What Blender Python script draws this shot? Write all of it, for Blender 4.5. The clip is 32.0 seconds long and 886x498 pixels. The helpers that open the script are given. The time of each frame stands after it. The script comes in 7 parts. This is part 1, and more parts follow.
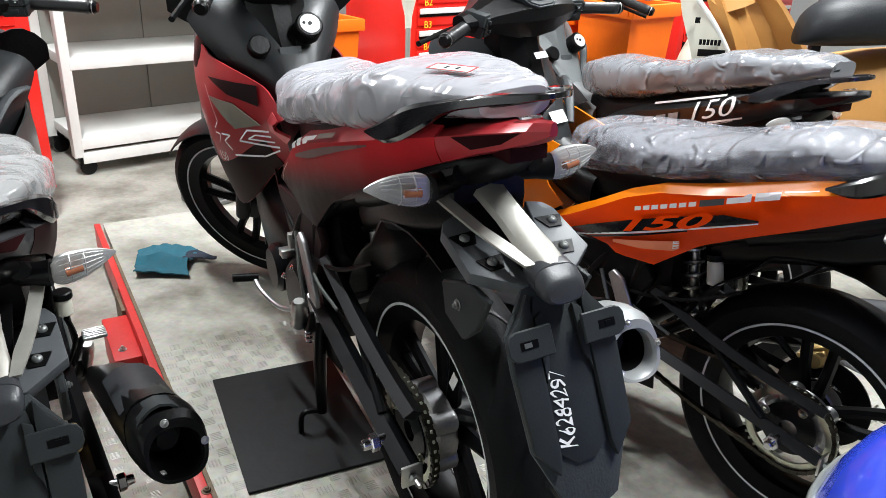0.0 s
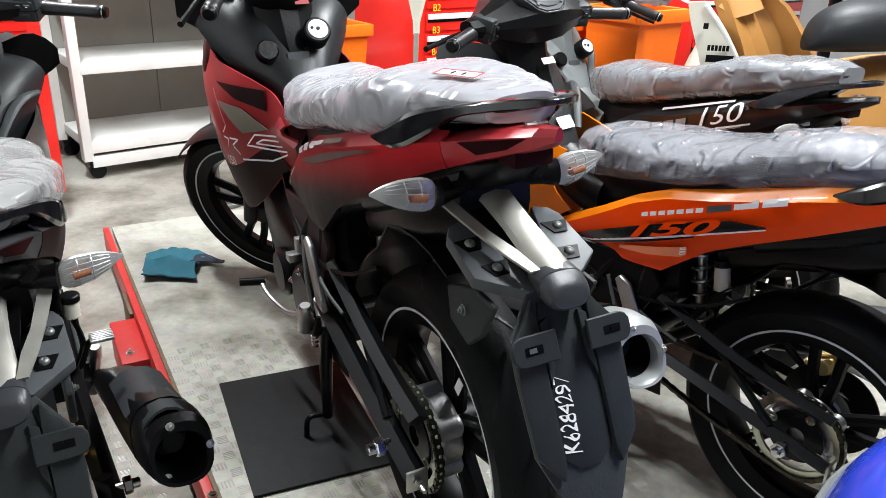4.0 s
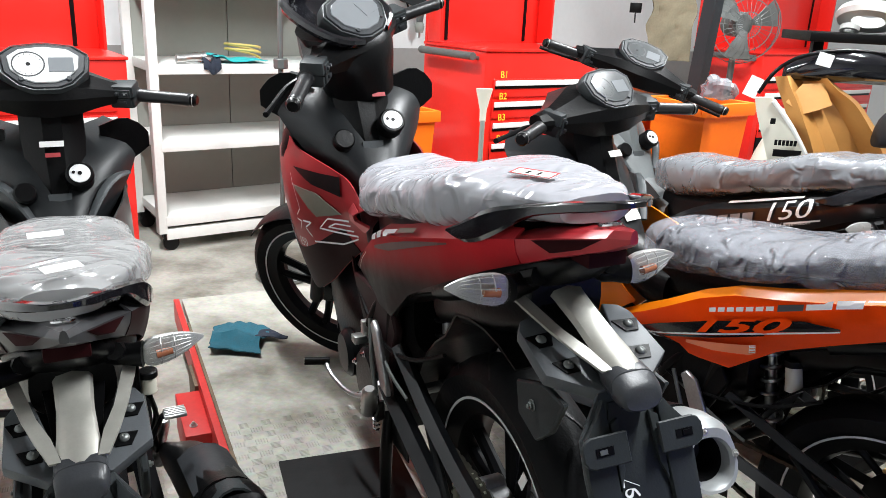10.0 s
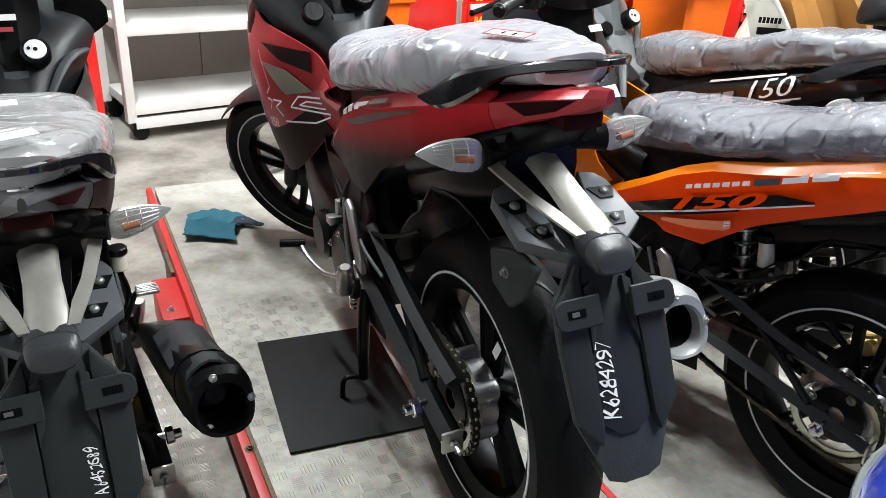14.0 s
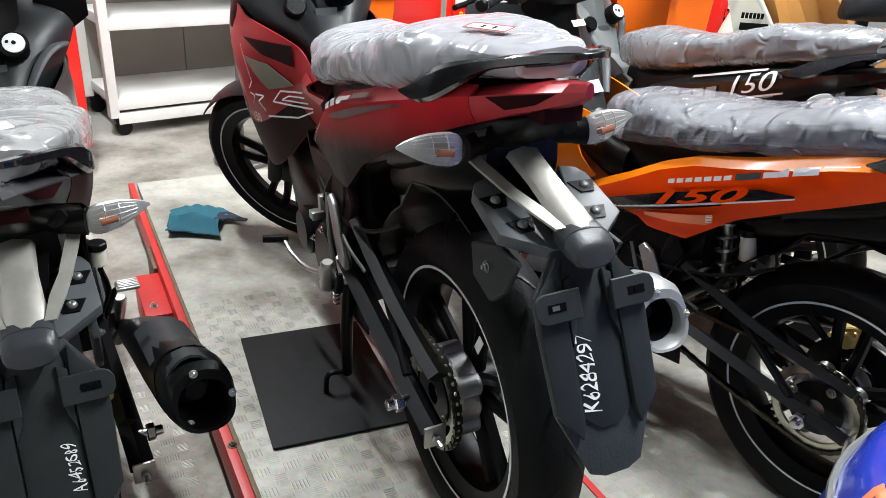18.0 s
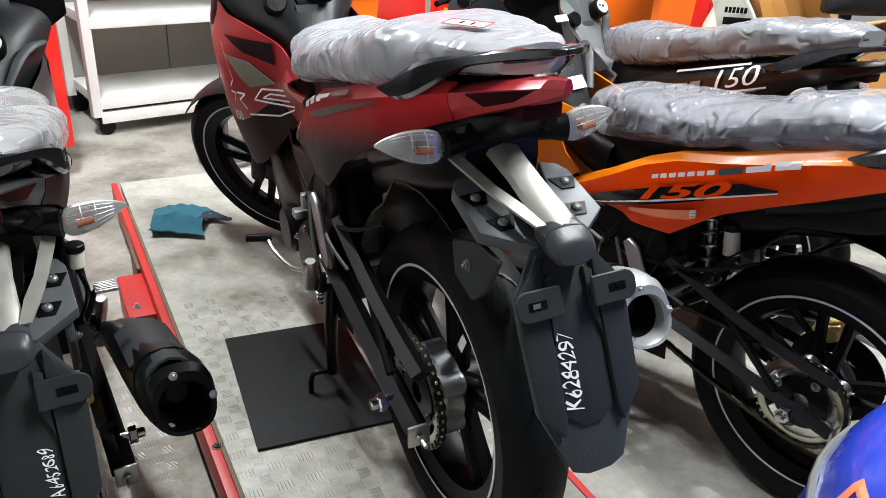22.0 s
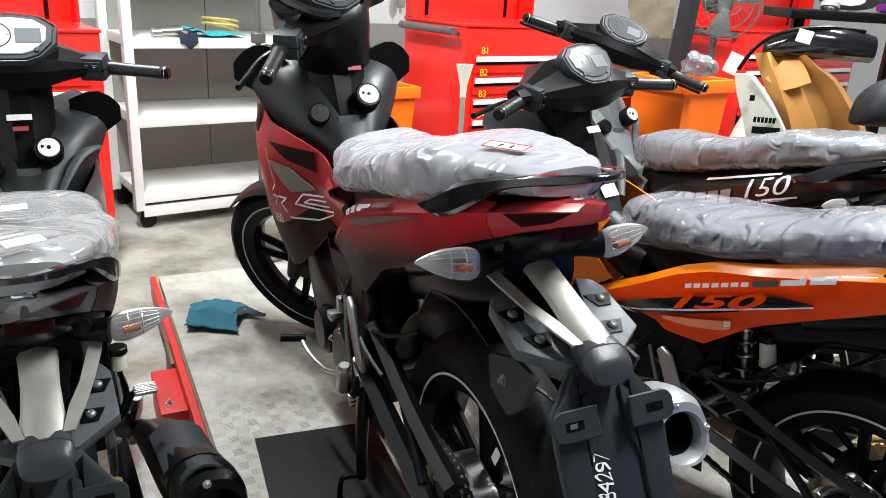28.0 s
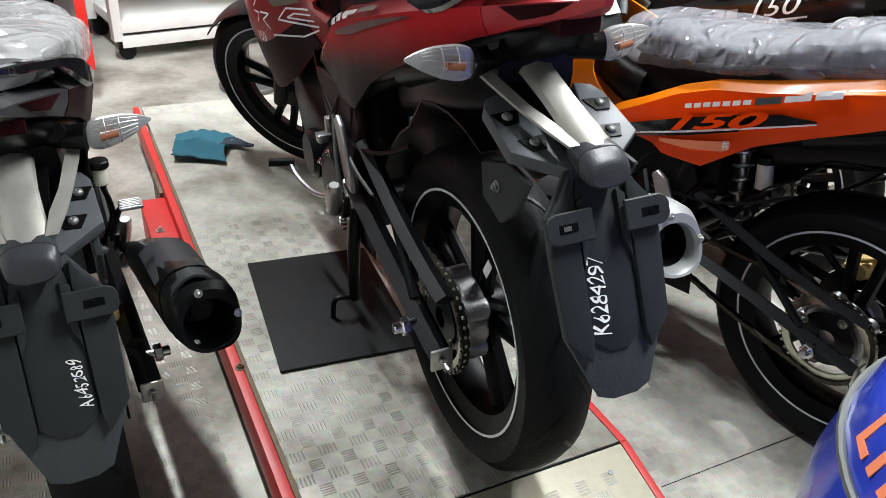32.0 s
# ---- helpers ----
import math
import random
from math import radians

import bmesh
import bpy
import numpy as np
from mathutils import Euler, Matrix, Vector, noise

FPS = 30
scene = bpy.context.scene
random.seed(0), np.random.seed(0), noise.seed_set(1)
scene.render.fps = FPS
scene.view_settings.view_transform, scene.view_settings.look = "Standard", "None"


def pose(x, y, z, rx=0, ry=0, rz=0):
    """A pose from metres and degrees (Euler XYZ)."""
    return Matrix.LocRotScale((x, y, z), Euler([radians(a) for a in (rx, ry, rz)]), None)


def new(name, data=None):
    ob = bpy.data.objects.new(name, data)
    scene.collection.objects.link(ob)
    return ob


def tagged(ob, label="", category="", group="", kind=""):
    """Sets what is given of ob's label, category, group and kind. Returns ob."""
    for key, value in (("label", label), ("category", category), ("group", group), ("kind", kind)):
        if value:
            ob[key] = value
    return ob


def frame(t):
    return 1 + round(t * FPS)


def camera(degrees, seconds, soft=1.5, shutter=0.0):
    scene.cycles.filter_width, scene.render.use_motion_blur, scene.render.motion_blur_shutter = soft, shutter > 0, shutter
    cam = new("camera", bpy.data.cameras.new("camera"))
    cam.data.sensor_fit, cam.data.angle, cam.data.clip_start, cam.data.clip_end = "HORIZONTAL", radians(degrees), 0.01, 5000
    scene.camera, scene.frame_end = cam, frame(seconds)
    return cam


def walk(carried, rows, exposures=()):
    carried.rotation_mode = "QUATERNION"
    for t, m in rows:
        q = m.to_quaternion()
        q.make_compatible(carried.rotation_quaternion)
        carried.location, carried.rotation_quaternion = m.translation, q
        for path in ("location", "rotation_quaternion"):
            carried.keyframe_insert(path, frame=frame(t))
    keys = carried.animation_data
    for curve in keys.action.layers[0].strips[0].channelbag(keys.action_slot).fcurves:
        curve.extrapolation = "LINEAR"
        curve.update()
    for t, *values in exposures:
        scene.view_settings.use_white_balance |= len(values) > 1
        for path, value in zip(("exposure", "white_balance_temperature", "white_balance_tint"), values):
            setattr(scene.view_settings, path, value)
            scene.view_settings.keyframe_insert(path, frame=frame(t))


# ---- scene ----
cam = camera(59.94, 32.0, 0.4)
# seconds, eye, yaw to the left, pitch, roll
PATH = [
    (0.0, 0.1055, -0.0067, 1.1355, 1.45, -23.61, 2.51),
    (0.5, 0.1003, -0.0093, 1.1355, 2.38, -23.47, 2.58),
    (1.0, 0.0989, -0.0094, 1.1338, 2.70, -23.39, 2.72),
    (1.5, 0.1031, -0.0080, 1.1330, 2.35, -23.63, 2.58),
    (2.0, 0.1075, -0.0092, 1.1334, 2.07, -23.40, 2.54),
    (2.5, 0.1069, -0.0096, 1.1351, 2.02, -23.49, 2.38),
    (4.5, 0.1094, -0.0068, 1.1370, 2.26, -22.98, 2.65),
    (5.0, 0.1068, -0.0075, 1.1510, 3.50, -20.23, 1.97),
    (5.5, 0.1034, -0.0129, 1.1592, 3.79, -18.55, 2.15),
    (6.0, 0.1022, -0.0148, 1.1600, 3.53, -18.23, 2.41),
    (6.5, 0.1004, -0.0205, 1.1626, 3.62, -17.88, 2.59),
    (7.0, 0.0991, -0.0229, 1.1616, 3.83, -17.99, 2.62),
    (7.5, 0.0984, -0.0223, 1.1620, 4.18, -17.79, 2.70),
    (8.0, 0.0959, -0.0198, 1.1628, 4.48, -17.92, 2.78),
    (8.5, 0.0917, -0.0200, 1.1629, 4.90, -17.79, 3.02),
    (9.0, 0.0894, -0.0224, 1.1661, 5.54, -17.52, 2.87),
    (9.5, 0.0847, -0.0249, 1.1668, 6.21, -17.57, 2.92),
    (10.0, 0.0831, -0.0226, 1.1650, 6.71, -17.75, 2.91),
    (10.5, 0.0842, -0.0204, 1.1655, 6.80, -17.91, 2.94),
    (11.0, 0.0843, -0.0188, 1.1583, 6.82, -18.95, 2.91),
    (11.5, 0.0880, -0.0146, 1.1478, 6.25, -20.59, 3.07),
    (12.0, 0.0889, -0.0146, 1.1418, 5.52, -22.02, 3.20),
    (12.5, 0.0929, -0.0134, 1.1332, 5.26, -23.36, 3.09),
    (13.0, 0.0943, -0.0140, 1.1258, 4.99, -24.45, 3.09),
    (13.5, 0.0953, -0.0118, 1.1208, 4.68, -25.22, 3.29),
    (14.0, 0.0949, -0.0146, 1.1195, 4.67, -25.35, 3.22),
    (14.5, 0.0964, -0.0155, 1.1188, 4.53, -25.22, 3.31),
    (16.5, 0.1012, -0.0140, 1.1181, 4.00, -25.54, 3.43),
    (17.0, 0.1009, -0.0148, 1.1180, 3.81, -25.58, 3.50),
    (17.5, 0.1022, -0.0131, 1.1177, 3.67, -25.72, 3.60),
    (18.0, 0.1040, -0.0129, 1.1171, 3.61, -25.60, 3.53),
    (18.5, 0.1068, -0.0117, 1.1181, 3.50, -25.64, 3.42),
    (19.0, 0.1093, -0.0103, 1.1178, 3.25, -25.60, 3.44),
    (19.5, 0.1116, -0.0070, 1.1174, 3.04, -25.72, 3.32),
    (20.0, 0.1135, -0.0044, 1.1181, 2.86, -25.76, 3.30),
    (20.5, 0.1160, -0.0025, 1.1171, 2.81, -25.87, 3.27),
    (21.0, 0.1161, -0.0038, 1.1168, 2.77, -25.85, 3.28),
    (21.5, 0.1166, -0.0028, 1.1171, 2.63, -25.86, 3.30),
    (22.0, 0.1161, -0.0032, 1.1166, 2.75, -25.82, 3.32),
    (22.5, 0.1161, -0.0042, 1.1172, 2.72, -25.73, 3.30),
    (23.0, 0.1161, -0.0053, 1.1168, 2.79, -25.77, 3.38),
    (23.5, 0.1155, -0.0055, 1.1177, 2.84, -25.82, 3.38),
    (24.0, 0.1140, -0.0069, 1.1180, 2.86, -25.79, 3.49),
    (24.5, 0.1139, -0.0049, 1.1210, 2.90, -25.13, 3.43),
    (25.0, 0.1129, -0.0034, 1.1280, 3.32, -24.21, 3.15),
    (25.5, 0.1109, -0.0028, 1.1350, 3.79, -23.34, 3.05),
    (27.5, 0.1034, -0.0070, 1.1517, 5.01, -20.01, 3.26),
    (28.0, 0.1001, -0.0103, 1.1556, 5.37, -19.26, 3.37),
    (28.5, 0.0972, -0.0141, 1.1599, 5.73, -18.53, 3.35),
    (29.0, 0.0949, -0.0156, 1.1593, 6.04, -18.32, 3.58),
    (29.5, 0.0915, -0.0178, 1.1606, 6.64, -18.63, 3.42),
    (30.0, 0.0863, -0.0150, 1.1460, 7.10, -20.79, 3.89),
    (30.5, 0.0851, -0.0107, 1.1271, 6.09, -24.66, 4.21),
    (31.0, 0.0906, -0.0027, 1.1021, 5.06, -28.13, 4.36),
    (31.5, 0.0985, 0.0031, 1.0912, 4.28, -29.86, 4.22),
    (32.0, 0.1041, 0.0020, 1.0867, 3.95, -30.51, 4.02),
]
walk(cam, [(t, pose(x, y, z, 0, 0, yaw) @ pose(0, 0, 0, 90 + pitch) @ pose(0, 0, 0, 0, 0, roll)) for t, x, y, z, yaw, pitch, roll in PATH])

# ---- light: a workshop lit by cool ceiling tubes ----
world = bpy.data.worlds.new("world")
scene.world = world
world.use_nodes = True
world.node_tree.nodes["Background"].inputs["Color"].default_value = (0.9, 0.95, 1.0, 1)
world.node_tree.nodes["Background"].inputs["Strength"].default_value = 0.04
# all out of view, set by the shadows; the second added to brighten the back
TUBES = [(-1.3, 2.3, 30, 90), (1.5, 3.4, 30, 118), (1.20, 1.30, 30, 92)]
TUBE_Z = 2.72
scene.view_settings.exposure = 0.38


# ---- materials ----
def nodes_of(name):
    m = bpy.data.materials.new(name)
    m.use_nodes = True
    t = m.node_tree
    return m, t, t.nodes["Principled BSDF"]


def mat(name, col, rough=0.5, metal=0.0, grain=0.15, scale=40.0, bump=0.0, stain=0.0, coat=0.0, spec=0.5):
    """A surface with fine grain, broad stains, uneven gloss and a fine relief."""
    m, t, b = nodes_of(name)
    n = t.nodes
    tc = n.new("ShaderNodeTexCoord")
    fine = n.new("ShaderNodeTexNoise")
    fine.inputs["Scale"].default_value, fine.inputs["Detail"].default_value = scale, 6
    broad = n.new("ShaderNodeTexNoise")
    broad.inputs["Scale"].default_value, broad.inputs["Detail"].default_value = scale / 9, 5
    t.links.new(tc.outputs["Object"], fine.inputs["Vector"])
    t.links.new(tc.outputs["Object"], broad.inputs["Vector"])
    mul = n.new("ShaderNodeMath")
    mul.operation = "MULTIPLY_ADD"
    t.links.new(fine.outputs["Fac"], mul.inputs[0])
    mul.inputs[1].default_value = 2 * grain
    mul.inputs[2].default_value = 1 - grain
    add = n.new("ShaderNodeMath")
    add.operation = "MULTIPLY_ADD"
    t.links.new(broad.outputs["Fac"], add.inputs[0])
    add.inputs[1].default_value = 2 * stain
    add.inputs[2].default_value = 1 - stain
    both = n.new("ShaderNodeMath")
    both.operation = "MULTIPLY"
    t.links.new(mul.outputs[0], both.inputs[0])
    t.links.new(add.outputs[0], both.inputs[1])
    hsv = n.new("ShaderNodeHueSaturation")
    hsv.inputs["Color"].default_value = (*col, 1)
    t.links.new(both.outputs[0], hsv.inputs["Value"])
    t.links.new(hsv.outputs["Color"], b.inputs["Base Color"])
    ro = n.new("ShaderNodeMath")
    ro.operation = "MULTIPLY_ADD"
    t.links.new(broad.outputs["Fac"], ro.inputs[0])
    ro.inputs[1].default_value = 0.35 * rough
    ro.inputs[2].default_value = 0.82 * rough
    t.links.new(ro.outputs[0], b.inputs["Roughness"])
    b.inputs["Metallic"].default_value = metal
    b.inputs["Specular IOR Level"].default_value = spec
    b.inputs["Coat Weight"].default_value = coat
    b.inputs["Coat Roughness"].default_value = 0.08
    if bump:
        bp = n.new("ShaderNodeBump")
        bp.inputs["Strength"].default_value, bp.inputs["Distance"].default_value = bump, 0.004
        t.links.new(fine.outputs["Fac"], bp.inputs["Height"])
        t.links.new(bp.outputs["Normal"], b.inputs["Normal"])
    return m


def film(name, tint, milky, rough=0.18, spread=0.10, relief=1.0, fine=1.0):
    """Thin wrinkled plastic film: partly clear, partly milky, highlights painted as whiter ridges, with gloss on the
    folds.
    """
    m, t, b = nodes_of(name)
    n = t.nodes
    tc = n.new("ShaderNodeTexCoord")
    mp = n.new("ShaderNodeMapping")
    mp.inputs["Scale"].default_value = (13 * fine, 6 * fine, 8 * fine)
    t.links.new(tc.outputs["Object"], mp.inputs["Vector"])
    no = n.new("ShaderNodeTexNoise")
    no.inputs["Scale"].default_value, no.inputs["Detail"].default_value, no.inputs["Distortion"].default_value = 1.7, 4, 1.2
    no.noise_type = "RIDGED_MULTIFRACTAL"
    no.normalize = True
    t.links.new(mp.outputs["Vector"], no.inputs["Vector"])
    bp = n.new("ShaderNodeBump")
    bp.inputs["Strength"].default_value, bp.inputs["Distance"].default_value = relief, 0.022
    t.links.new(no.outputs["Fac"], bp.inputs["Height"])
    t.links.new(bp.outputs["Normal"], b.inputs["Normal"])
    b.inputs["Base Color"].default_value = (*tint, 1)
    b.inputs["Roughness"].default_value = rough
    b.inputs["Specular IOR Level"].default_value = 0.8
    # denser, whiter ridges stand in for streaks of light on the folds
    ramp = n.new("ShaderNodeMapRange")
    ramp.inputs["From Min"].default_value, ramp.inputs["From Max"].default_value = 0.3, 0.7
    ramp.inputs["To Min"].default_value, ramp.inputs["To Max"].default_value = max(0, milky - spread), min(1, milky + spread)
    t.links.new(no.outputs["Fac"], ramp.inputs["Value"])
    t.links.new(ramp.outputs[0], b.inputs["Alpha"])
    return m


def fading(name, near, far, x0, x1, rough=0.34):
    """Paint whose graphic fades downwards from one colour to another, along a line that falls to the front."""
    m = mat(name, near, rough, 0.0, grain=0.08, scale=300, stain=0.15, spec=0.12)
    t = m.node_tree
    n = t.nodes
    hsv = [q for q in n if q.type == "HUE_SAT"][0]
    tc = [q for q in n if q.type == "TEX_COORD"][0]
    sep = n.new("ShaderNodeSeparateXYZ")
    t.links.new(tc.outputs["Object"], sep.inputs[0])
    ad = n.new("ShaderNodeMath")
    ad.operation = "MULTIPLY_ADD"
    t.links.new(sep.outputs["Z"], ad.inputs[0])
    ad.inputs[1].default_value = -1 / 0.28
    sw = n.new("ShaderNodeMath")
    sw.operation = "MULTIPLY"
    sw.inputs[1].default_value = -1.0
    t.links.new(sep.outputs["X"], sw.inputs[0])
    t.links.new(sw.outputs[0], ad.inputs[2])
    rg = n.new("ShaderNodeMapRange")
    rg.interpolation_type = "SMOOTHSTEP"
    rg.inputs["From Min"].default_value, rg.inputs["From Max"].default_value = x0 / -0.28, x1 / -0.28
    t.links.new(ad.outputs[0], rg.inputs["Value"])
    mx = n.new("ShaderNodeMix")
    mx.data_type = "RGBA"
    t.links.new(rg.outputs[0], mx.inputs["Factor"])
    cols = [q for q in mx.inputs if q.type == "RGBA"]
    cols[0].default_value, cols[1].default_value = (*near, 1), (*far, 1)
    t.links.new([q for q in mx.outputs if q.type == "RGBA"][0], hsv.inputs["Color"])
    return m


def glow(name, col, power):
    m, t, b = nodes_of(name)
    b.inputs["Emission Color"].default_value = (*col, 1)
    b.inputs["Emission Strength"].default_value = power
    return m


RUBBER = mat("tyre rubber", (0.0060, 0.0062, 0.0067), 0.6, grain=0.3, scale=90, bump=0.3, stain=0.3, spec=0.10)
BLACK = mat("black plastic", (0.0028, 0.0028, 0.0031), 0.36, grain=0.25, scale=120, bump=0.15, stain=0.2, spec=0.15)
GLOSS = mat("gloss black paint", (0.008, 0.008, 0.01), 0.14, grain=0.1, stain=0.1, coat=0.6)
GREY = mat("dark grey textured plastic", (0.022, 0.024, 0.027), 0.5, grain=0.15, scale=300, bump=0.08, stain=0.15, spec=0.25)
GUARD = mat("charcoal mudguard plastic", (0.021, 0.0245, 0.026), 0.5, grain=0.15, scale=300, bump=0.08, stain=0.15, spec=0.22)
PALE_SHIELD = mat("pale grey shield plastic", (0.12, 0.13, 0.132), 0.42, grain=0.12, scale=160, bump=0.12, stain=0.15, spec=0.3)
SHIELD = mat("slate grey plastic", (0.014, 0.0155, 0.017), 0.36, grain=0.12, scale=160, bump=0.08, stain=0.12, spec=0.3)
CHROME = mat("chrome", (0.75, 0.75, 0.76), 0.16, 1.0, grain=0.1, stain=0.2)
STEEL = mat("zinc plated steel", (0.55, 0.55, 0.54), 0.35, 1.0, grain=0.2, stain=0.25)
ALU = mat("cast aluminium", (0.46, 0.46, 0.47), 0.42, 1.0, grain=0.2, scale=150, bump=0.15, stain=0.25)
CHAIN = mat("oily chain steel", (0.055, 0.052, 0.042), 0.4, 1.0, grain=0.3, scale=200, stain=0.3)
BRASSY = mat("greenish zinc sprocket", (0.44, 0.45, 0.36), 0.35, 1.0, grain=0.2, stain=0.3)
GOLD = mat("gold anodised caliper", (0.88, 0.64, 0.28), 0.42, 0.8, grain=0.15, stain=0.2)
PALE_CAP = mat("pale satin alloy cap", (0.31, 0.32, 0.32), 0.38, 0.4, grain=0.06, scale=200, stain=0.1)
SILVER = mat("satin silver paint", (0.42, 0.41, 0.37), 0.40, 0.55, grain=0.06, scale=300, stain=0.2)
ARM = mat("dark grey painted steel", (0.0045, 0.005, 0.006), 0.38, 0.0, grain=0.15, scale=120, stain=0.2, spec=0.2)
RIM = mat("black rim paint", (0.002, 0.002, 0.0025), 0.4, grain=0.2, stain=0.2, spec=0.12)
STRIPE = mat("white rim tape", (0.6, 0.62, 0.62), 0.35, grain=0.05, stain=0.1)
WHITE_INK = mat("white marking", (0.85, 0.85, 0.85), 0.6, grain=0.05)
WHITE = mat("white painted steel", (0.72, 0.73, 0.70), 0.4, grain=0.05, scale=60, stain=0.12)
LABEL = mat("white paper label", (0.8, 0.79, 0.78), 0.7, grain=0.05)
DECAL_GREY = mat("grey decal", (0.07, 0.075, 0.08), 0.4, grain=0.1, stain=0.1)
LOCK = mat("satin nickel lock face", (0.72, 0.73, 0.73), 0.42, 0.25, grain=0.08, stain=0.15)
PAINT_BLACK = mat("black paint under film", (0.010, 0.010, 0.011), 0.30, grain=0.1, stain=0.15, coat=0.15)
DECAL_PALE = mat("pale grey decal", (0.26, 0.27, 0.28), 0.4, grain=0.4, scale=60, stain=0.4)
PINK = mat("red label", (0.34, 0.035, 0.04), 0.6, grain=0.1)
PINKRED = mat("bright coral red paint", (0.62, 0.07, 0.08), 0.3, 0.1, grain=0.05, coat=0.2)
RED_PAINT = mat("satin red paint", (0.36, 0.018, 0.024), 0.36, 0.15, grain=0.08, scale=300, stain=0.15, coat=0.1)
RED_FADE = fading("red paint fading into graphite", (0.38, 0.013, 0.018), (0.0045, 0.0032, 0.0032), 0.835, 0.735, 0.46)
OLIVE = mat("grey green decal", (0.17, 0.165, 0.13), 0.4, grain=0.1, stain=0.1)
PEWTER = mat("grey red graphite decal", (0.085, 0.045, 0.042), 0.45, 0.2, grain=0.12, scale=200, stain=0.2)
MAROON = mat("black maroon paint", (0.014, 0.0042, 0.005), 0.5, 0.0, grain=0.1, stain=0.2, spec=0.15)
TAIL_GREY = mat("dark pewter paint", (0.07, 0.07, 0.074), 0.3, 0.5, grain=0.08, scale=300, stain=0.15)
ORANGE = mat("gloss orange paint", (1.0, 0.25, 0.004), 0.3, grain=0.05, scale=200, stain=0.06, coat=0.12, spec=0.3)
ORANGE_DEEP = mat("deep orange red paint", (0.92, 0.066, 0.002), 0.3, grain=0.05, scale=200, stain=0.08, coat=0.06, spec=0.2)
TAIL_RED = mat("dark red tail lamp lens", (0.020, 0.003, 0.004), 0.6, grain=0.1, spec=0.06)
SEAT = mat("black vinyl seat", (0.014, 0.015, 0.017), 0.5, grain=0.2, scale=200, bump=0.2, spec=0.2)
FILM = film("milky plastic wrap", (0.45, 0.45, 0.485), 0.84, 0.24, 0.12, 0.6, 1.1)
FILM_CLEAR = film("clear plastic wrap", (0.58, 0.59, 0.65), 0.62, 0.08, 0.34, 1.2, 1.15)
FILM_DARK = film("thin clear plastic wrap", (0.27, 0.28, 0.30), 0.80, 0.14, 0.14, 0.6)
CLEAR = film("clear indicator lens", (0.85, 0.85, 0.85), 0.12, 0.05, 0.05, 0.12)
REFLECT = mat("faceted reflector", (0.46, 0.46, 0.45), 0.30, 0.45, grain=0.08, scale=200, bump=0.06)
AMBER = mat("amber bulb", (0.34, 0.12, 0.06), 0.25, grain=0.1)
SCREEN = mat("display glass", (0.16, 0.17, 0.18), 0.1, grain=0.05, coat=0.8)
SCREEN_PALE = mat("pale meter glass", (0.055, 0.06, 0.062), 0.12, grain=0.3, scale=50, coat=0.8)
# near-white base colour paints the reflected glare on the left meter
SCREEN_GLARE = mat("meter glass with painted glare", (0.62, 0.63, 0.63), 0.12, grain=0.2, scale=40, coat=0.8)
CAB_RED = mat("red enamel steel", (0.72, 0.018, 0.012), 0.3, grain=0.05, scale=60, stain=0.1, coat=0.2)
BIN = mat("orange moulded plastic", (0.95, 0.17, 0.005), 0.45, grain=0.06, scale=80, stain=0.08)
TAN = mat("matt ochre moulded plastic", (0.56, 0.27, 0.075), 0.5, grain=0.06, scale=90, stain=0.1)
CREAM = mat("cream paint", (0.66, 0.64, 0.54), 0.35, grain=0.05, stain=0.1)
BLUE = mat("gloss blue paint", (0.022, 0.048, 0.44), 0.2, grain=0.08, stain=0.12, coat=0.5)
CORAL = mat("coral orange decal", (0.85, 0.25, 0.12), 0.3, grain=0.05)
TEAL = mat("petrol blue cloth", (0.011, 0.088, 0.125), 0.9, grain=0.3, scale=300, bump=0.4, stain=0.25)
AQUA = mat("turquoise cloth", (0.02, 0.45, 0.46), 0.9, grain=0.2, scale=300, bump=0.4, stain=0.15)
NAVY = mat("navy cloth", (0.012, 0.018, 0.032), 0.9, grain=0.2, scale=300, bump=0.4)
MAT = mat("black rubber mat", (0.012, 0.0125, 0.013), 0.6, grain=0.3, scale=30, bump=0.3, stain=0.8, spec=0.15)
TAPE = mat("worn red paint", (0.55, 0.025, 0.022), 0.45, grain=0.15, scale=60, stain=0.25)
RUST = mat("rusty steel edge", (0.16, 0.115, 0.075), 0.7, 0.3, grain=0.4, scale=90, bump=0.4, stain=0.4)
WALL_W = mat("white wall paint", (0.72, 0.74, 0.74), 0.7, grain=0.04, scale=30, bump=0.1, stain=0.06)
WALL_G = mat("grey wall paint", (0.30, 0.30, 0.29), 0.6, grain=0.06, scale=30, bump=0.1, stain=0.1)
# the ceiling is out of view; its grey is chosen to weaken bounced light
CEIL = mat("ceiling paint", (0.30, 0.31, 0.31), 0.8, grain=0.04, scale=20)
PLATE_YELLOW = mat("yellowish plate", (0.30, 0.28, 0.205), 0.4, 0.2, grain=0.2, scale=50, bump=0.1, stain=0.35)
KHAKI = mat("olive brown cloth", (0.17, 0.145, 0.095), 0.9, grain=0.2, scale=100, bump=0.4, stain=0.2)
YELLOW = mat("yellow sticker", (0.9, 0.6, 0.03), 0.5, grain=0.05)
HOSE = mat("yellow hose", (0.55, 0.42, 0.12), 0.5, grain=0.1)
TUBE_GLOW = glow("fluorescent tube", (0.93, 0.97, 1.0), 11.0)
WING = mat("slate grey wing plastic", (0.072, 0.078, 0.085), 0.42, grain=0.10, scale=300, bump=0.05, stain=0.15, spec=0.3)
LAMP = mat("dark grey lamp plastic", (0.034, 0.036, 0.040), 0.32, grain=0.12, scale=220, bump=0.1, stain=0.1, spec=0.3)
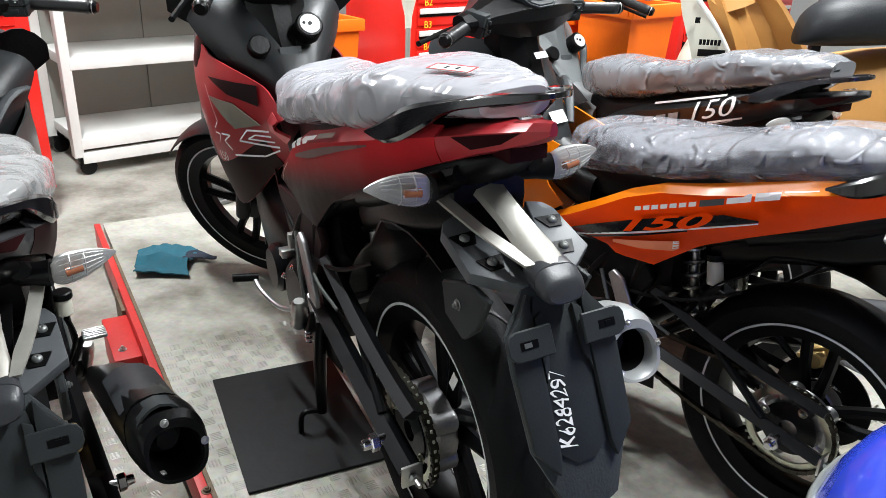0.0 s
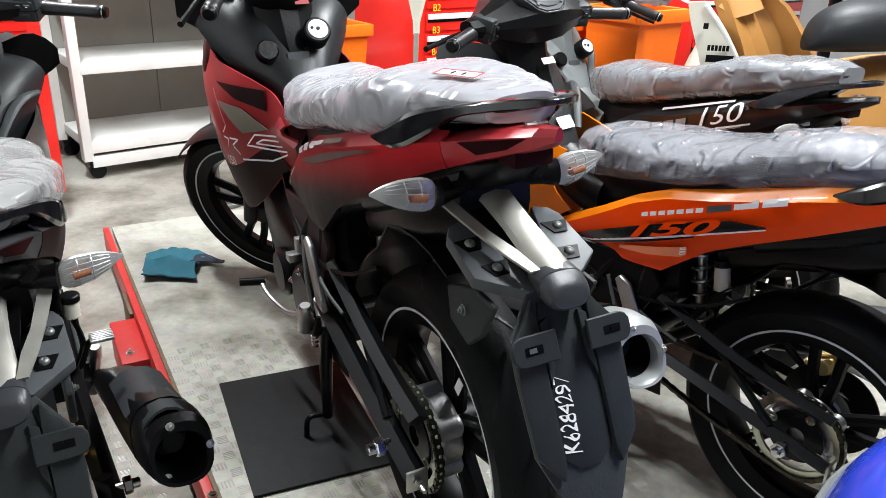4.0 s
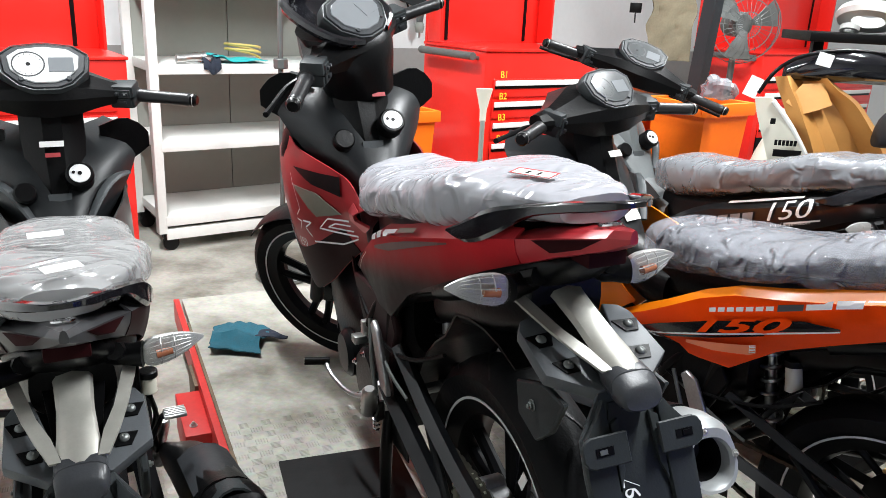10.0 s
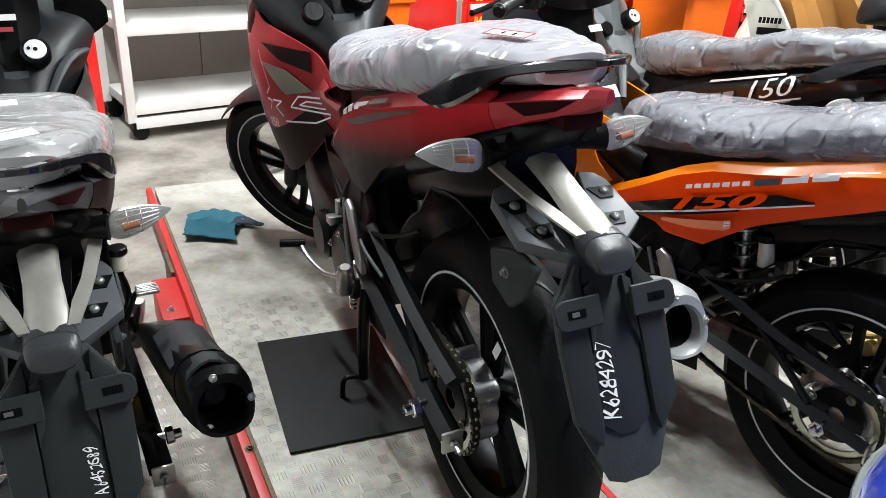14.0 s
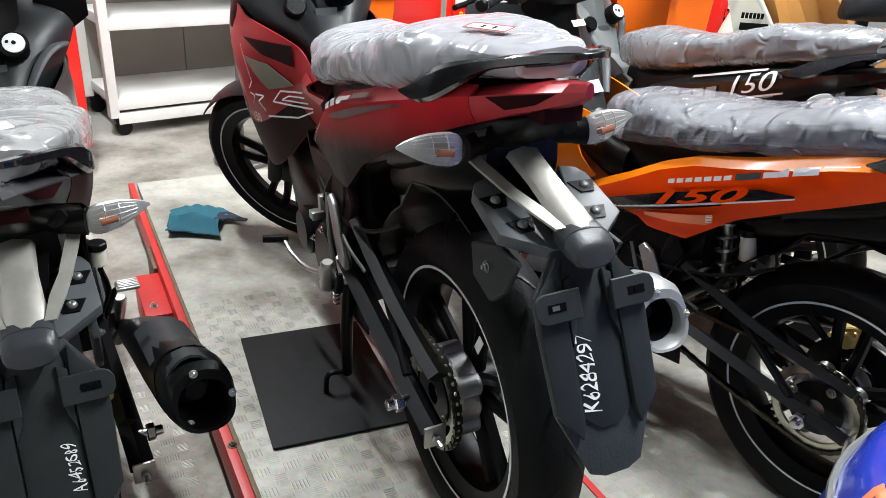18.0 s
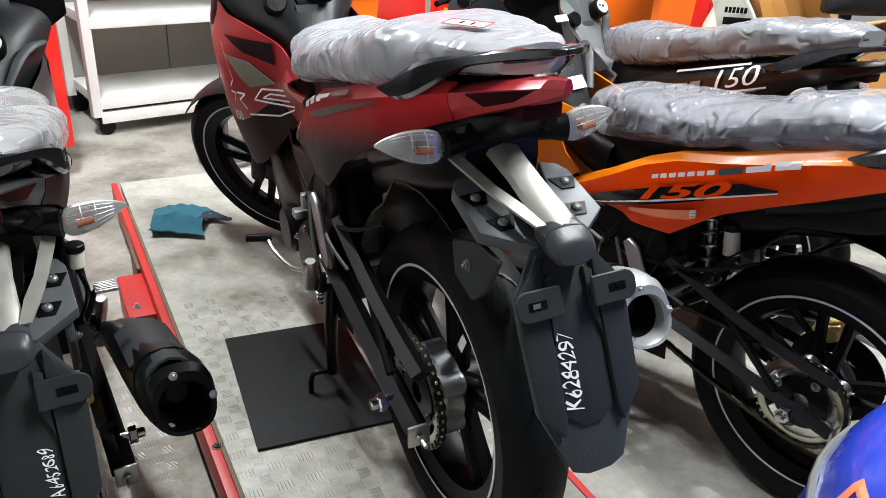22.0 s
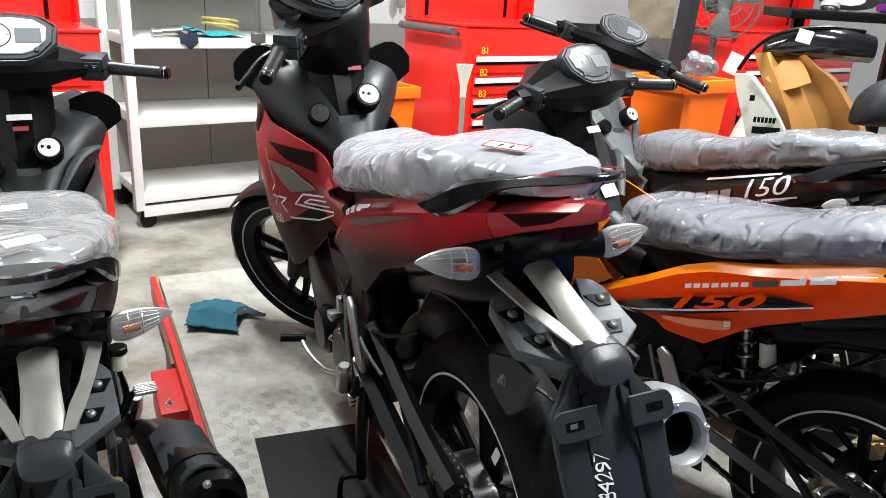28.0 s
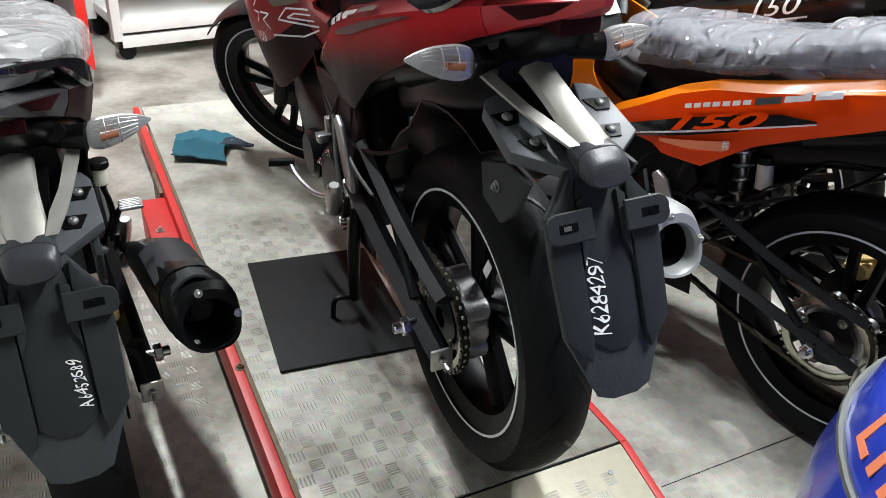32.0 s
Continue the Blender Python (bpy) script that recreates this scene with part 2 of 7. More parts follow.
FLAP_TIP = mat("grey flap tip plastic", (0.042, 0.048, 0.051), 0.5, grain=0.2, scale=220, bump=0.2, stain=0.15, spec=0.25)
FILM_LEFT = film("thin grey plastic wrap", (0.46, 0.46, 0.46), 0.66, 0.12, 0.10, 0.4)
GRIP = mat("grey black rubber grip", (0.012, 0.012, 0.013), 0.36, grain=0.2, scale=160, bump=0.12, spec=0.4)
FACET = mat("pale slate plastic", (0.060, 0.066, 0.070), 0.42, grain=0.12, scale=160, bump=0.15, stain=0.12, spec=0.3)
GREYSTEEL = mat("grey steel pole", (0.16, 0.17, 0.165), 0.4, 0.6, grain=0.15, stain=0.2)
BOARD = mat("grey back board", (0.27, 0.28, 0.25), 0.6, grain=0.05, scale=30, stain=0.1)

# ---- mesh tools ----
def part(name, bm, material, parent=None, label="", smooth=40):
    """Links a bmesh as one mesh object under a thing or a part."""
    bmesh.ops.recalc_face_normals(bm, faces=bm.faces)
    me = bpy.data.meshes.new(name)
    bm.to_mesh(me)
    bm.free()
    me.materials.append(material)
    if smooth:
        me.shade_smooth()
        me.set_sharp_from_angle(angle=radians(smooth))
    ob = new(name, me)
    if parent:
        ob.parent = parent
    if label:
        ob["label"] = label
    return ob


def thing(name, m, label, category, group="", kind=""):
    ob = new(name)
    ob.empty_display_size = 0.1
    ob.matrix_world = m
    return tagged(ob, label, category, group, kind)


def bevelled(bm, r, seg=2):
    if r > 0:
        bmesh.ops.bevel(bm, geom=list(bm.edges), offset=r, segments=seg, affect="EDGES", profile=0.6, clamp_overlap=True)
    return bm


def box(x0, x1, y0, y1, z0, z1, r=0.004, m=None, seg=2):
    bm = bmesh.new()
    bmesh.ops.create_cube(bm, size=1)
    bmesh.ops.transform(bm, matrix=Matrix.Translation(((x0 + x1) / 2, (y0 + y1) / 2, (z0 + z1) / 2)) @ Matrix.Diagonal((x1 - x0, y1 - y0, z1 - z0, 1)), verts=bm.verts)
    bevelled(bm, r, seg)
    if m:
        bm.transform(m)
    return bm


def prism(outline, thick, r=0.003, m=None):
    """An outline in the x-z plane, given thickness along y, centred, with rounded edges."""
    bm = bmesh.new()
    a = [bm.verts.new((x, -thick / 2, z)) for x, z in outline]
    b = [bm.verts.new((x, thick / 2, z)) for x, z in outline]
    bm.faces.new(a)
    bm.faces.new(b[::-1])
    for i in range(len(a)):
        j = (i + 1) % len(a)
        bm.faces.new((a[i], b[i], b[j], a[j]))
    bmesh.ops.recalc_face_normals(bm, faces=bm.faces)
    bevelled(bm, r, 1)
    bmesh.ops.triangulate(bm, faces=[f for f in bm.faces if len(f.verts) > 4])
    if m:
        bm.transform(m)
    return bm


def spline(points, n=4):
    """A smooth line through points."""
    p = [Vector(q) for q in points]
    out = []
    for i in range(len(p) - 1):
        a, b, c, d = p[max(i - 1, 0)], p[i], p[i + 1], p[min(i + 2, len(p) - 1)]
        for k in range(n):
            t = k / n
            out.append(0.5 * (2 * b + (c - a) * t + (2 * a - 5 * b + 4 * c - d) * t * t + (3 * b - a - 3 * c + d) * t ** 3))
    return out + [p[-1]]


def tube(points, r, seg=10, smooth=4, m=None, flat=1.0):
    """A round or flattened bar along a line; r may be one radius or one for each point."""
    radii = [r] * len(points) if not hasattr(r, "__len__") else list(r)
    path = spline(points, smooth) if smooth > 1 else [Vector(q) for q in points]
    bm = bmesh.new()
    rings, side = [], None
    for i, q in enumerate(path):
        d = (path[min(i + 1, len(path) - 1)] - path[max(i - 1, 0)]).normalized()
        if side is None:
            side = d.cross(Vector((0, 0, 1))) if abs(d.z) < 0.9 else d.cross(Vector((0, 1, 0)))
        side = (side - d * side.dot(d)).normalized()
        up = d.cross(side)
        f = i / (len(path) - 1) * (len(radii) - 1)
        k = min(int(f), len(radii) - 2)
        rr = radii[k] + (radii[k + 1] - radii[k]) * (f - k)
        rings.append([bm.verts.new(q + (side * math.cos(a) + up * math.sin(a) * flat) * rr) for a in (2 * math.pi * j / seg for j in range(seg))])
    for a, b in zip(rings, rings[1:]):
        for j in range(seg):
            bm.faces.new((a[j], a[(j + 1) % seg], b[(j + 1) % seg], b[j]))
    bm.faces.new(rings[0][::-1])
    bm.faces.new(rings[-1])
    if m:
        bm.transform(m)
    return bm


def loft(rings, closed=True, caps=True, m=None):
    """Skin over rings of points with equal counts."""
    bm = bmesh.new()
    vs = [[bm.verts.new(p) for p in ring] for ring in rings]
    k = len(vs[0])
    for a, b in zip(vs, vs[1:]):
        for j in range(k if closed else k - 1):
            bm.faces.new((a[j], a[(j + 1) % k], b[(j + 1) % k], b[j]))
    if caps and closed:
        bm.faces.new(vs[0][::-1])
        bm.faces.new(vs[-1])
    if m:
        bm.transform(m)
    return bm


def shell(rings, thick, m=None):
    """An open skin given thickness."""
    bm = loft(rings, closed=False, caps=False)
    bmesh.ops.recalc_face_normals(bm, faces=bm.faces)
    bmesh.ops.solidify(bm, geom=list(bm.faces), thickness=thick)
    if m:
        bm.transform(m)
    return bm


def lathe(profile, seg=32, m=None, closed=False):
    """Turns a profile of (radius, along) about the y axis."""
    bm = bmesh.new()
    rings = []
    for j in range(seg):
        a = 2 * math.pi * j / seg
        rings.append([bm.verts.new((r * math.cos(a), y, r * math.sin(a))) for r, y in profile])
    k = len(profile)
    for j in range(seg):
        a, b = rings[j], rings[(j + 1) % seg]
        for i in range(k if closed else k - 1):
            bm.faces.new((a[i], a[(i + 1) % k], b[(i + 1) % k], b[i]))
    bmesh.ops.remove_doubles(bm, verts=bm.verts, dist=1e-5)
    if m:
        bm.transform(m)
    return bm


def cyl(r, y0, y1, seg=20, m=None, r2=None, bev=0.0):
    e = min(bev, abs(y1 - y0) / 3)
    r2 = r if r2 is None else r2
    return lathe([(0, y0), (r - e, y0), (r, y0 + e), (r2, y1 - e), (r2 - e, y1), (0, y1)], seg, m)


def joined(*bms):
    out = bmesh.new()
    for b in bms:
        me = bpy.data.meshes.new("t")
        b.to_mesh(me)
        b.free()
        out.from_mesh(me)
        bpy.data.meshes.remove(me)
    return out


def lettering(text, size, depth, m, shear=0.0, thin=0.0):
    """Built-in font letters as a mesh, lying in the x-y plane of m, facing its z."""
    cu = bpy.data.curves.new("t", "FONT")
    cu.body, cu.size, cu.extrude, cu.shear, cu.resolution_u = text, size, depth, shear, 3
    cu.offset = thin
    ob = bpy.data.objects.new("t", cu)
    scene.collection.objects.link(ob)
    me = bpy.data.meshes.new_from_object(ob.evaluated_get(bpy.context.evaluated_depsgraph_get()))
    bpy.data.objects.remove(ob)
    bm = bmesh.new()
    bm.from_mesh(me)
    bpy.data.meshes.remove(me)
    bm.transform(m)
    return bm


def crumple(bm, amount, scale, seed=0):
    bm.normal_update()
    for v in bm.verts:
        v.co += v.normal * amount * noise.noise(v.co * scale + Vector((seed, 0, 0)))
    return bm


def oval(x, y, z, ry, rz, n=16, power=2.4, x_lean=0.0):
    """A rounded ring in the y-z plane about a point."""
    out = []
    for j in range(n):
        a = 2 * math.pi * j / n
        c, s = math.cos(a), math.sin(a)
        yy = math.copysign(abs(c) ** (2 / power), c) * ry
        zz = math.copysign(abs(s) ** (2 / power), s) * rz
        out.append((x + x_lean * zz, y + yy, z + zz))
    return out


def bolt_bm(at, r=0.009, h=0.006, axis=(0, 1, 0)):
    q = Vector((0, 1, 0)).rotation_difference(Vector(axis)).to_matrix().to_4x4()
    return joined(cyl(r * 1.5, 0, h * 0.35, 14, Matrix.Translation(at) @ q, bev=0.0006), cyl(r, h * 0.35, h * 1.4, 6, Matrix.Translation(at) @ q, bev=0.001),
                  cyl(r * 0.55, h * 1.4, h * 2.2, 10, Matrix.Translation(at) @ q, bev=0.001))


# ---- the room: floor, walls, ceiling, tubes ----
GRID = 32.0  # the floor plates run this many degrees to the left of straight ahead
BACK = 42.0  # the back wall and what stands along it


def floor_material(name="worn steel floor plate", value=1.5):
    m, t, b = nodes_of(name)
    n = t.nodes
    tc = n.new("ShaderNodeTexCoord")
    big = n.new("ShaderNodeTexNoise")
    big.inputs["Scale"].default_value, big.inputs["Detail"].default_value, big.inputs["Roughness"].default_value = 2.2, 8, 0.62
    small = n.new("ShaderNodeTexNoise")
    small.inputs["Scale"].default_value, small.inputs["Detail"].default_value = 55, 8
    for q in (big, small):
        t.links.new(tc.outputs["Object"], q.inputs["Vector"])
    ramp = n.new("ShaderNodeValToRGB")
    ramp.color_ramp.elements[0].position, ramp.color_ramp.elements[0].color = 0.34, (0.13, 0.115, 0.082, 1)
    ramp.color_ramp.elements[1].position, ramp.color_ramp.elements[1].color = 0.56, (0.41, 0.40, 0.345, 1)
    t.links.new(big.outputs["Fac"], ramp.inputs["Fac"])
    mix = n.new("ShaderNodeMix")
    mix.data_type, mix.blend_type = "RGBA", "MULTIPLY"
    mix.inputs["Factor"].default_value = 0.45
    t.links.new(ramp.outputs["Color"], mix.inputs["A"])
    t.links.new(small.outputs["Color"], mix.inputs["B"])
    hs = n.new("ShaderNodeHueSaturation")
    hs.inputs["Saturation"].default_value = 0.8
    hs.inputs["Value"].default_value = value
    t.links.new(mix.outputs["Result"], hs.inputs["Color"])
    t.links.new(hs.outputs["Color"], b.inputs["Base Color"])
    mr = n.new("ShaderNodeMapRange")
    mr.inputs["To Min"].default_value, mr.inputs["To Max"].default_value = 0.28, 0.55
    t.links.new(big.outputs["Fac"], mr.inputs["Value"])
    t.links.new(mr.outputs[0], b.inputs["Roughness"])
    b.inputs["Metallic"].default_value = 0.2
    bp = n.new("ShaderNodeBump")
    bp.inputs["Strength"].default_value, bp.inputs["Distance"].default_value = 0.25, 0.003
    t.links.new(small.outputs["Fac"], bp.inputs["Height"])
    t.links.new(bp.outputs["Normal"], b.inputs["Normal"])
    return m


FLOOR = floor_material()
FLOOR_Z = -0.15  # the shop floor; the top of the low work lift is at zero
FLOOR_M = pose(0.408, 1.164, 0, 0, 0, GRID)  # the lift's right edge, where its ramp is hinged
LIFT_W, LIFT_L, RAMP_L = 0.624, 2.15, 0.55
floor = part("floor", box(-7.5, 7.5, -7, 8.5, FLOOR_Z - 0.12, FLOOR_Z, 0, FLOOR_M), FLOOR, smooth=0)
tagged(floor, "worn grey steel checker plate workshop floor with stains", "floor", kind="structure")
RAMP_M = FLOOR_M @ pose(0, 0, 0, math.degrees(math.asin(0.14 / RAMP_L)), 0, 0)


def checker(parent, m, x0, x1, y0, y1, bars=5):
    """Raised bars of checker plate: clusters along and across, one set in the gaps of the other."""
    vs, fs = [], []
    pitch, spread, hl, hw = 0.063, 0.030, 0.0130, 0.0019
    for j in range(int((y1 - y0) / pitch)):
        for i in range(int((x1 - x0) / pitch)):
            for turned in (0, 1):
                x, y = x0 + (i + 0.27 + 0.5 * turned) * pitch, y0 + (j + 0.27 + 0.5 * turned) * pitch
                wear = min(1.0, max(0.40, 0.80 + 1.3 * noise.noise(Vector((x * 3.1, y * 3.1, 4.0 * pitch)))))
                h = 0.0011 * wear
                for k in range(bars):
                    o = (k / (bars - 1) - 0.5) * spread
                    cx, cy = (x, y + o * 0.8) if turned else (x + o, y)
                    ax, ay = (hl, hw) if turned else (hw, hl)
                    n = len(vs)
                    vs += [(cx - ax, cy - ay, 0), (cx + ax, cy - ay, 0), (cx + ax, cy + ay, 0), (cx - ax, cy + ay, 0)]
                    sx, sy = (0.8, 0.3) if turned else (0.3, 0.8)
                    vs += [(cx - ax * sx, cy - ay * sy, h), (cx + ax * sx, cy - ay * sy, h), (cx + ax * sx, cy + ay * sy, h), (cx - ax * sx, cy + ay * sy, h)]
                    fs += [(n, n + 1, n + 5, n + 4), (n + 1, n + 2, n + 6, n + 5), (n + 2, n + 3, n + 7, n + 6), (n + 3, n, n + 4, n + 7), (n + 4, n + 5, n + 6, n + 7)]
    me = bpy.data.meshes.new("checker_relief")
    me.from_pydata([m @ Vector(v) for v in vs], [], fs)
    me.materials.append(PLATE)
    ob = new("checker_relief", me)
    ob.parent = parent
    ob.matrix_parent_inverse = parent.matrix_world.inverted()
    return tagged(ob, kind="stuff")


PLATE = floor_material("dirty plate bars", 1.36)
checker(floor, FLOOR_M @ pose(0, 0, FLOOR_Z), -1.9, -0.66, -0.9, 1.4, 6)
checker(floor, FLOOR_M @ pose(0, 0, FLOOR_Z), 0.02, 1.6, -0.9, 1.5, 6)

# the low lift that the red machine stands on
lift = thing("motorcycle_lift", FLOOR_M, "low work lift with a worn checker plate top and red edges", "motorcycle lift")
deck = part("deck", box(-LIFT_W, -0.006, 0.004, LIFT_L, -0.035, 0, 0.0, FLOOR_M), FLOOR, lift, "worn checker plate deck", smooth=0)
ramp = part("ramp", box(-LIFT_W, -0.006, -RAMP_L, -0.003, -0.012, 0, 0.0, RAMP_M), PLATE_YELLOW, lift, "yellowish checker plate ramp", smooth=0)
for ob in (deck, ramp):
    ob.matrix_parent_inverse = FLOOR_M.inverted()
part("under_frame", box(-LIFT_W + 0.04, -0.05, 0.15, LIFT_L - 0.1, FLOOR_Z, -0.036, 0.004), BLACK, lift, "dark frame under the deck")
for ob in (checker(lift, FLOOR_M, -LIFT_W, 0.0, 0.0, 1.15), checker(lift, RAMP_M, -LIFT_W, 0.0, -RAMP_L, 0.0)):
    ob["label"] = "raised plate bars"
part("edge_strip", box(-0.005, 0.011, 0.0, LIFT_L, -0.05, 0.002, 0.001), TAPE, lift, "red painted edge angle")
strip = part("edge_strip", box(-0.005, 0.011, -RAMP_L, -0.001, -0.014, 0.002, 0.001, RAMP_M), TAPE, lift, "red painted ramp edge")
strip.matrix_parent_inverse = FLOOR_M.inverted()
part("hinge_gap", box(-LIFT_W, -0.006, -0.0028, 0.0038, -0.034, -0.004, 0), BLACK, lift)
for x, y in ((-0.062, -0.05), (-0.56, -0.05)):
    screw = part("ramp_screw", cyl(0.0055, -0.001, 0.0012, 16, RAMP_M @ pose(x, y, 0, 90, 0, 0), bev=0.0004), GREYSTEEL, lift)
    screw.matrix_parent_inverse = FLOOR_M.inverted()
part("rail_bar", joined(box(-0.656, -0.635, -0.02, 2.15, -0.012, 0.003, 0.002), box(-0.656, -0.650, -0.02, 2.15, -0.085, -0.0125, 0.001)), TAPE, lift, "red painted angle rail")
part("rail_edge", box(-0.6345, -0.6245, -0.02, 1.90, -0.04, 0.0035, 0.001), RUST, lift, "rusty outer edge strip")
part("rail_box", box(-0.729, -0.6565, 1.165, 1.43, FLOOR_Z, -0.030, 0.004), TAPE, lift, "red sheet steel box")
part("rail_post", box(-0.668, -0.6565, 1.44, 1.60, FLOOR_Z, -0.02, 0.003), RUST, lift)
part("rail_bolt", bolt_bm((-0.640, 0.50, 0.003), 0.008, 0.005, (0, 0, 1)), RUST, lift)
part("rail_bolt", bolt_bm((-0.70, 1.22, -0.030), 0.008, 0.006, (0, 0, 1)), STEEL, lift)


def seam(name, a, b, w=0.003):
    """A dark gap between two plates of the shop floor."""
    a, b = Vector((*a, FLOOR_Z + 0.0012)), Vector((*b, FLOOR_Z + 0.0012))
    d = (b - a).normalized()
    q = Vector((-d.y, d.x, 0)) * w / 2
    bm = bmesh.new()
    bm.faces.new([bm.verts.new(p) for p in (a - q, b - q, b + q, a + q)])
    return part(name, bm, BLACK, floor, smooth=0)


seam("plate_joint", (0.52, 1.20), (1.9, 2.06), 0.002)


def wall(name, a, b, z0, z1, material, label, thick=0.12):
    d = Vector((b[0] - a[0], b[1] - a[1], 0))
    m = Matrix.Translation((*a, 0)) @ pose(0, 0, 0, 0, 0, math.degrees(math.atan2(d.y, d.x)))
    ob = part(name, box(0, d.length, 0, thick, z0, z1, 0, m), material, smooth=0)
    return tagged(ob, label, "wall", kind="structure")


ub = Vector((math.cos(radians(BACK)), math.sin(radians(BACK)), 0))
vb = Vector((-ub.y, ub.x, 0))
W0 = Vector((-1.237, 4.974, 0))
WL, WR = W0 - ub * 3.6, W0 + ub * 5.2
wall("wall_back_lower", WL, WR, FLOOR_Z, 0.858, WALL_G, "grey painted lower part of the back wall")
wall("wall_back", WL + vb * 0.004, WR + vb * 0.004, 0.858, 2.9, WALL_W, "white painted back wall")
wall("wall_left", WL - vb * 8.4, WL, FLOOR_Z, 2.9, WALL_W, "white painted side wall")
wall("wall_right", WR, WR - vb * 8.4, FLOOR_Z, 2.9, WALL_W, "white painted side wall")
wall("wall_behind", WR - vb * 8.4, WL - vb * 8.4, FLOOR_Z, 2.9, WALL_G, "grey painted wall")
ceiling = part("ceiling", box(-7.5, 7.5, -7, 8.5, 2.9, 3.0, 0, FLOOR_M), CEIL, smooth=0)
tagged(ceiling, "unseen grey ceiling, darkened to cut fill light", "ceiling", kind="structure")
for x, y, rz, p in TUBES:
    lamp_m = pose(x, y, TUBE_Z, 0, 0, GRID + 90)
    fixture = thing("ceiling_light", lamp_m, "out-of-view white fluorescent batten with one lit tube", "ceiling light", "ceiling tubes")
    part("batten", box(-0.62, 0.62, -0.035, 0.035, 0.05, 0.18, 0.006), WHITE, fixture)
    part("tube", tube([(-0.6, 0, 0.02), (0.6, 0, 0.02)], 0.014, smooth=1), TUBE_GLOW, fixture)
    la = bpy.data.lights.new("tube_light", "AREA")
    la.shape, la.size, la.size_y, la.energy, la.color = "RECTANGLE", 1.2, 0.06, p, (0.94, 0.98, 1.0)
    lo = new("tube_light", la)
    lo.matrix_world = lamp_m @ pose(0, 0, -0.005)

# ---- motorcycles: x ahead from the rear tyre's contact, y to the bike's left, z up ----
AXLE = Vector((0, 0, 0.298))
FRONT = Vector((1.285, 0, 0.286))
HEAD = Vector((1.02, 0, 0.80))
STEER_AXIS = Vector((-0.438, 0, 0.899))


def mirrored(bm):
    b = bm.copy()
    b.transform(Matrix.Diagonal((1, -1, 1, 1)))
    bmesh.ops.reverse_faces(b, faces=b.faces)
    return b


def tyre_bm(R, w, at):
    rim = 0.222
    prof = [(rim, -w * 0.36), (rim + 0.018, -w * 0.47), (R - 0.030, -w * 0.5), (R - 0.010, -w * 0.36), (R - 0.002, -w * 0.17), (R, 0),
            (R - 0.002, w * 0.17), (R - 0.010, w * 0.36), (R - 0.030, w * 0.5), (rim + 0.018, w * 0.47), (rim, w * 0.36)]
    bm = lathe(prof, 64)
    bm.transform(Matrix.Translation(at))
    return bm


def groove_bm(R, w, at, count=13):
    """Slanted tread grooves as thin dark inlays standing a hair proud of the tread."""
    bm = bmesh.new()
    for k in range(count):
        for side in (-1, 1):
            a0 = 2 * math.pi * (k + (0.5 if side > 0 else 0)) / count
            vs = []
            for i in range(7):
                f = i / 6
                y = side * w * (0.04 + 0.40 * f)
                q = abs(y) / w
                r = R + 0.0012 - (0.002 * q / 0.17 if q < 0.17 else 0.002 + 0.008 * (q - 0.17) / 0.19 if q < 0.36 else 0.010 + 0.02 * (q - 0.36) / 0.14)
                a = a0 + 0.30 * f ** 1.3
                da = 0.0062 / R * (1 - 0.45 * f)
                vs.append([bm.verts.new((r * math.cos(a + s * da), y, r * math.sin(a + s * da))) for s in (-1, 1)])
            for p, q in zip(vs, vs[1:]):
                bm.faces.new((p[0], p[1], q[1], q[0]))
    bm.transform(Matrix.Translation(at))
    return bm


def rim_bm(w, at, spokes=5):
    r = 0.222
    bm = lathe([(r, -w * 0.40), (r + 0.006, -w * 0.43), (r + 0.006, -w * 0.36), (r - 0.022, -w * 0.25), (r - 0.03, 0), (r - 0.022, w * 0.25), (r + 0.006, w * 0.36), (r + 0.006, w * 0.43), (r, w * 0.40),
                (r - 0.030, w * 0.30), (r - 0.040, 0), (r - 0.030, -w * 0.30)], 64, closed=True)
    bm.transform(Matrix.Translation(at))
    return bm


def spokes_under(wheel, at, count=5):
    """Pairs of thin spokes, each a part of its own."""
    made = []
    for k in range(count):
        a = 2 * math.pi * k / count + 0.3
        for off in (-0.16, 0.16):
            p0 = (0.035 * math.cos(a + off * 2), 0, 0.035 * math.sin(a + off * 2))
            p1 = (0.12 * math.cos(a + off * 1.3), 0, 0.12 * math.sin(a + off * 1.3))
            p2 = (0.192 * math.cos(a + off), 0, 0.192 * math.sin(a + off))
            made.append(part("spoke", tube([p0, p1, p2], [0.016, 0.013, 0.014], 8, 2, Matrix.Translation(at)), RIM, wheel))
    made.append(part("hub_core", cyl(0.045, -0.04, 0.04, 24, Matrix.Translation(at), bev=0.004), RIM, wheel))
    return made


def ring_bm(r0, r1, y, at, seg=72, t=0.0012):
    bm = lathe([(r0, y), (r1, y), (r1, y + t), (r0, y + t)], seg, closed=True)
    bm.transform(Matrix.Translation(at))
    return bm


def strip_on(points, width, lift, normal=(0, 1, 0)):
    """A flat decal line along points of a surface."""
    n = Vector(normal)
    pts = [Vector(p) + n * lift for p in points]
    bm = bmesh.new()
    rows = []
    for i, p in enumerate(pts):
        d = (pts[min(i + 1, len(pts) - 1)] - pts[max(i - 1, 0)]).normalized()
        s = d.cross(n).normalized() * width / 2
        rows.append((bm.verts.new(p - s), bm.verts.new(p + s)))
    for a, b in zip(rows, rows[1:]):
        bm.faces.new((a[0], a[1], b[1], b[0]))
    return bm


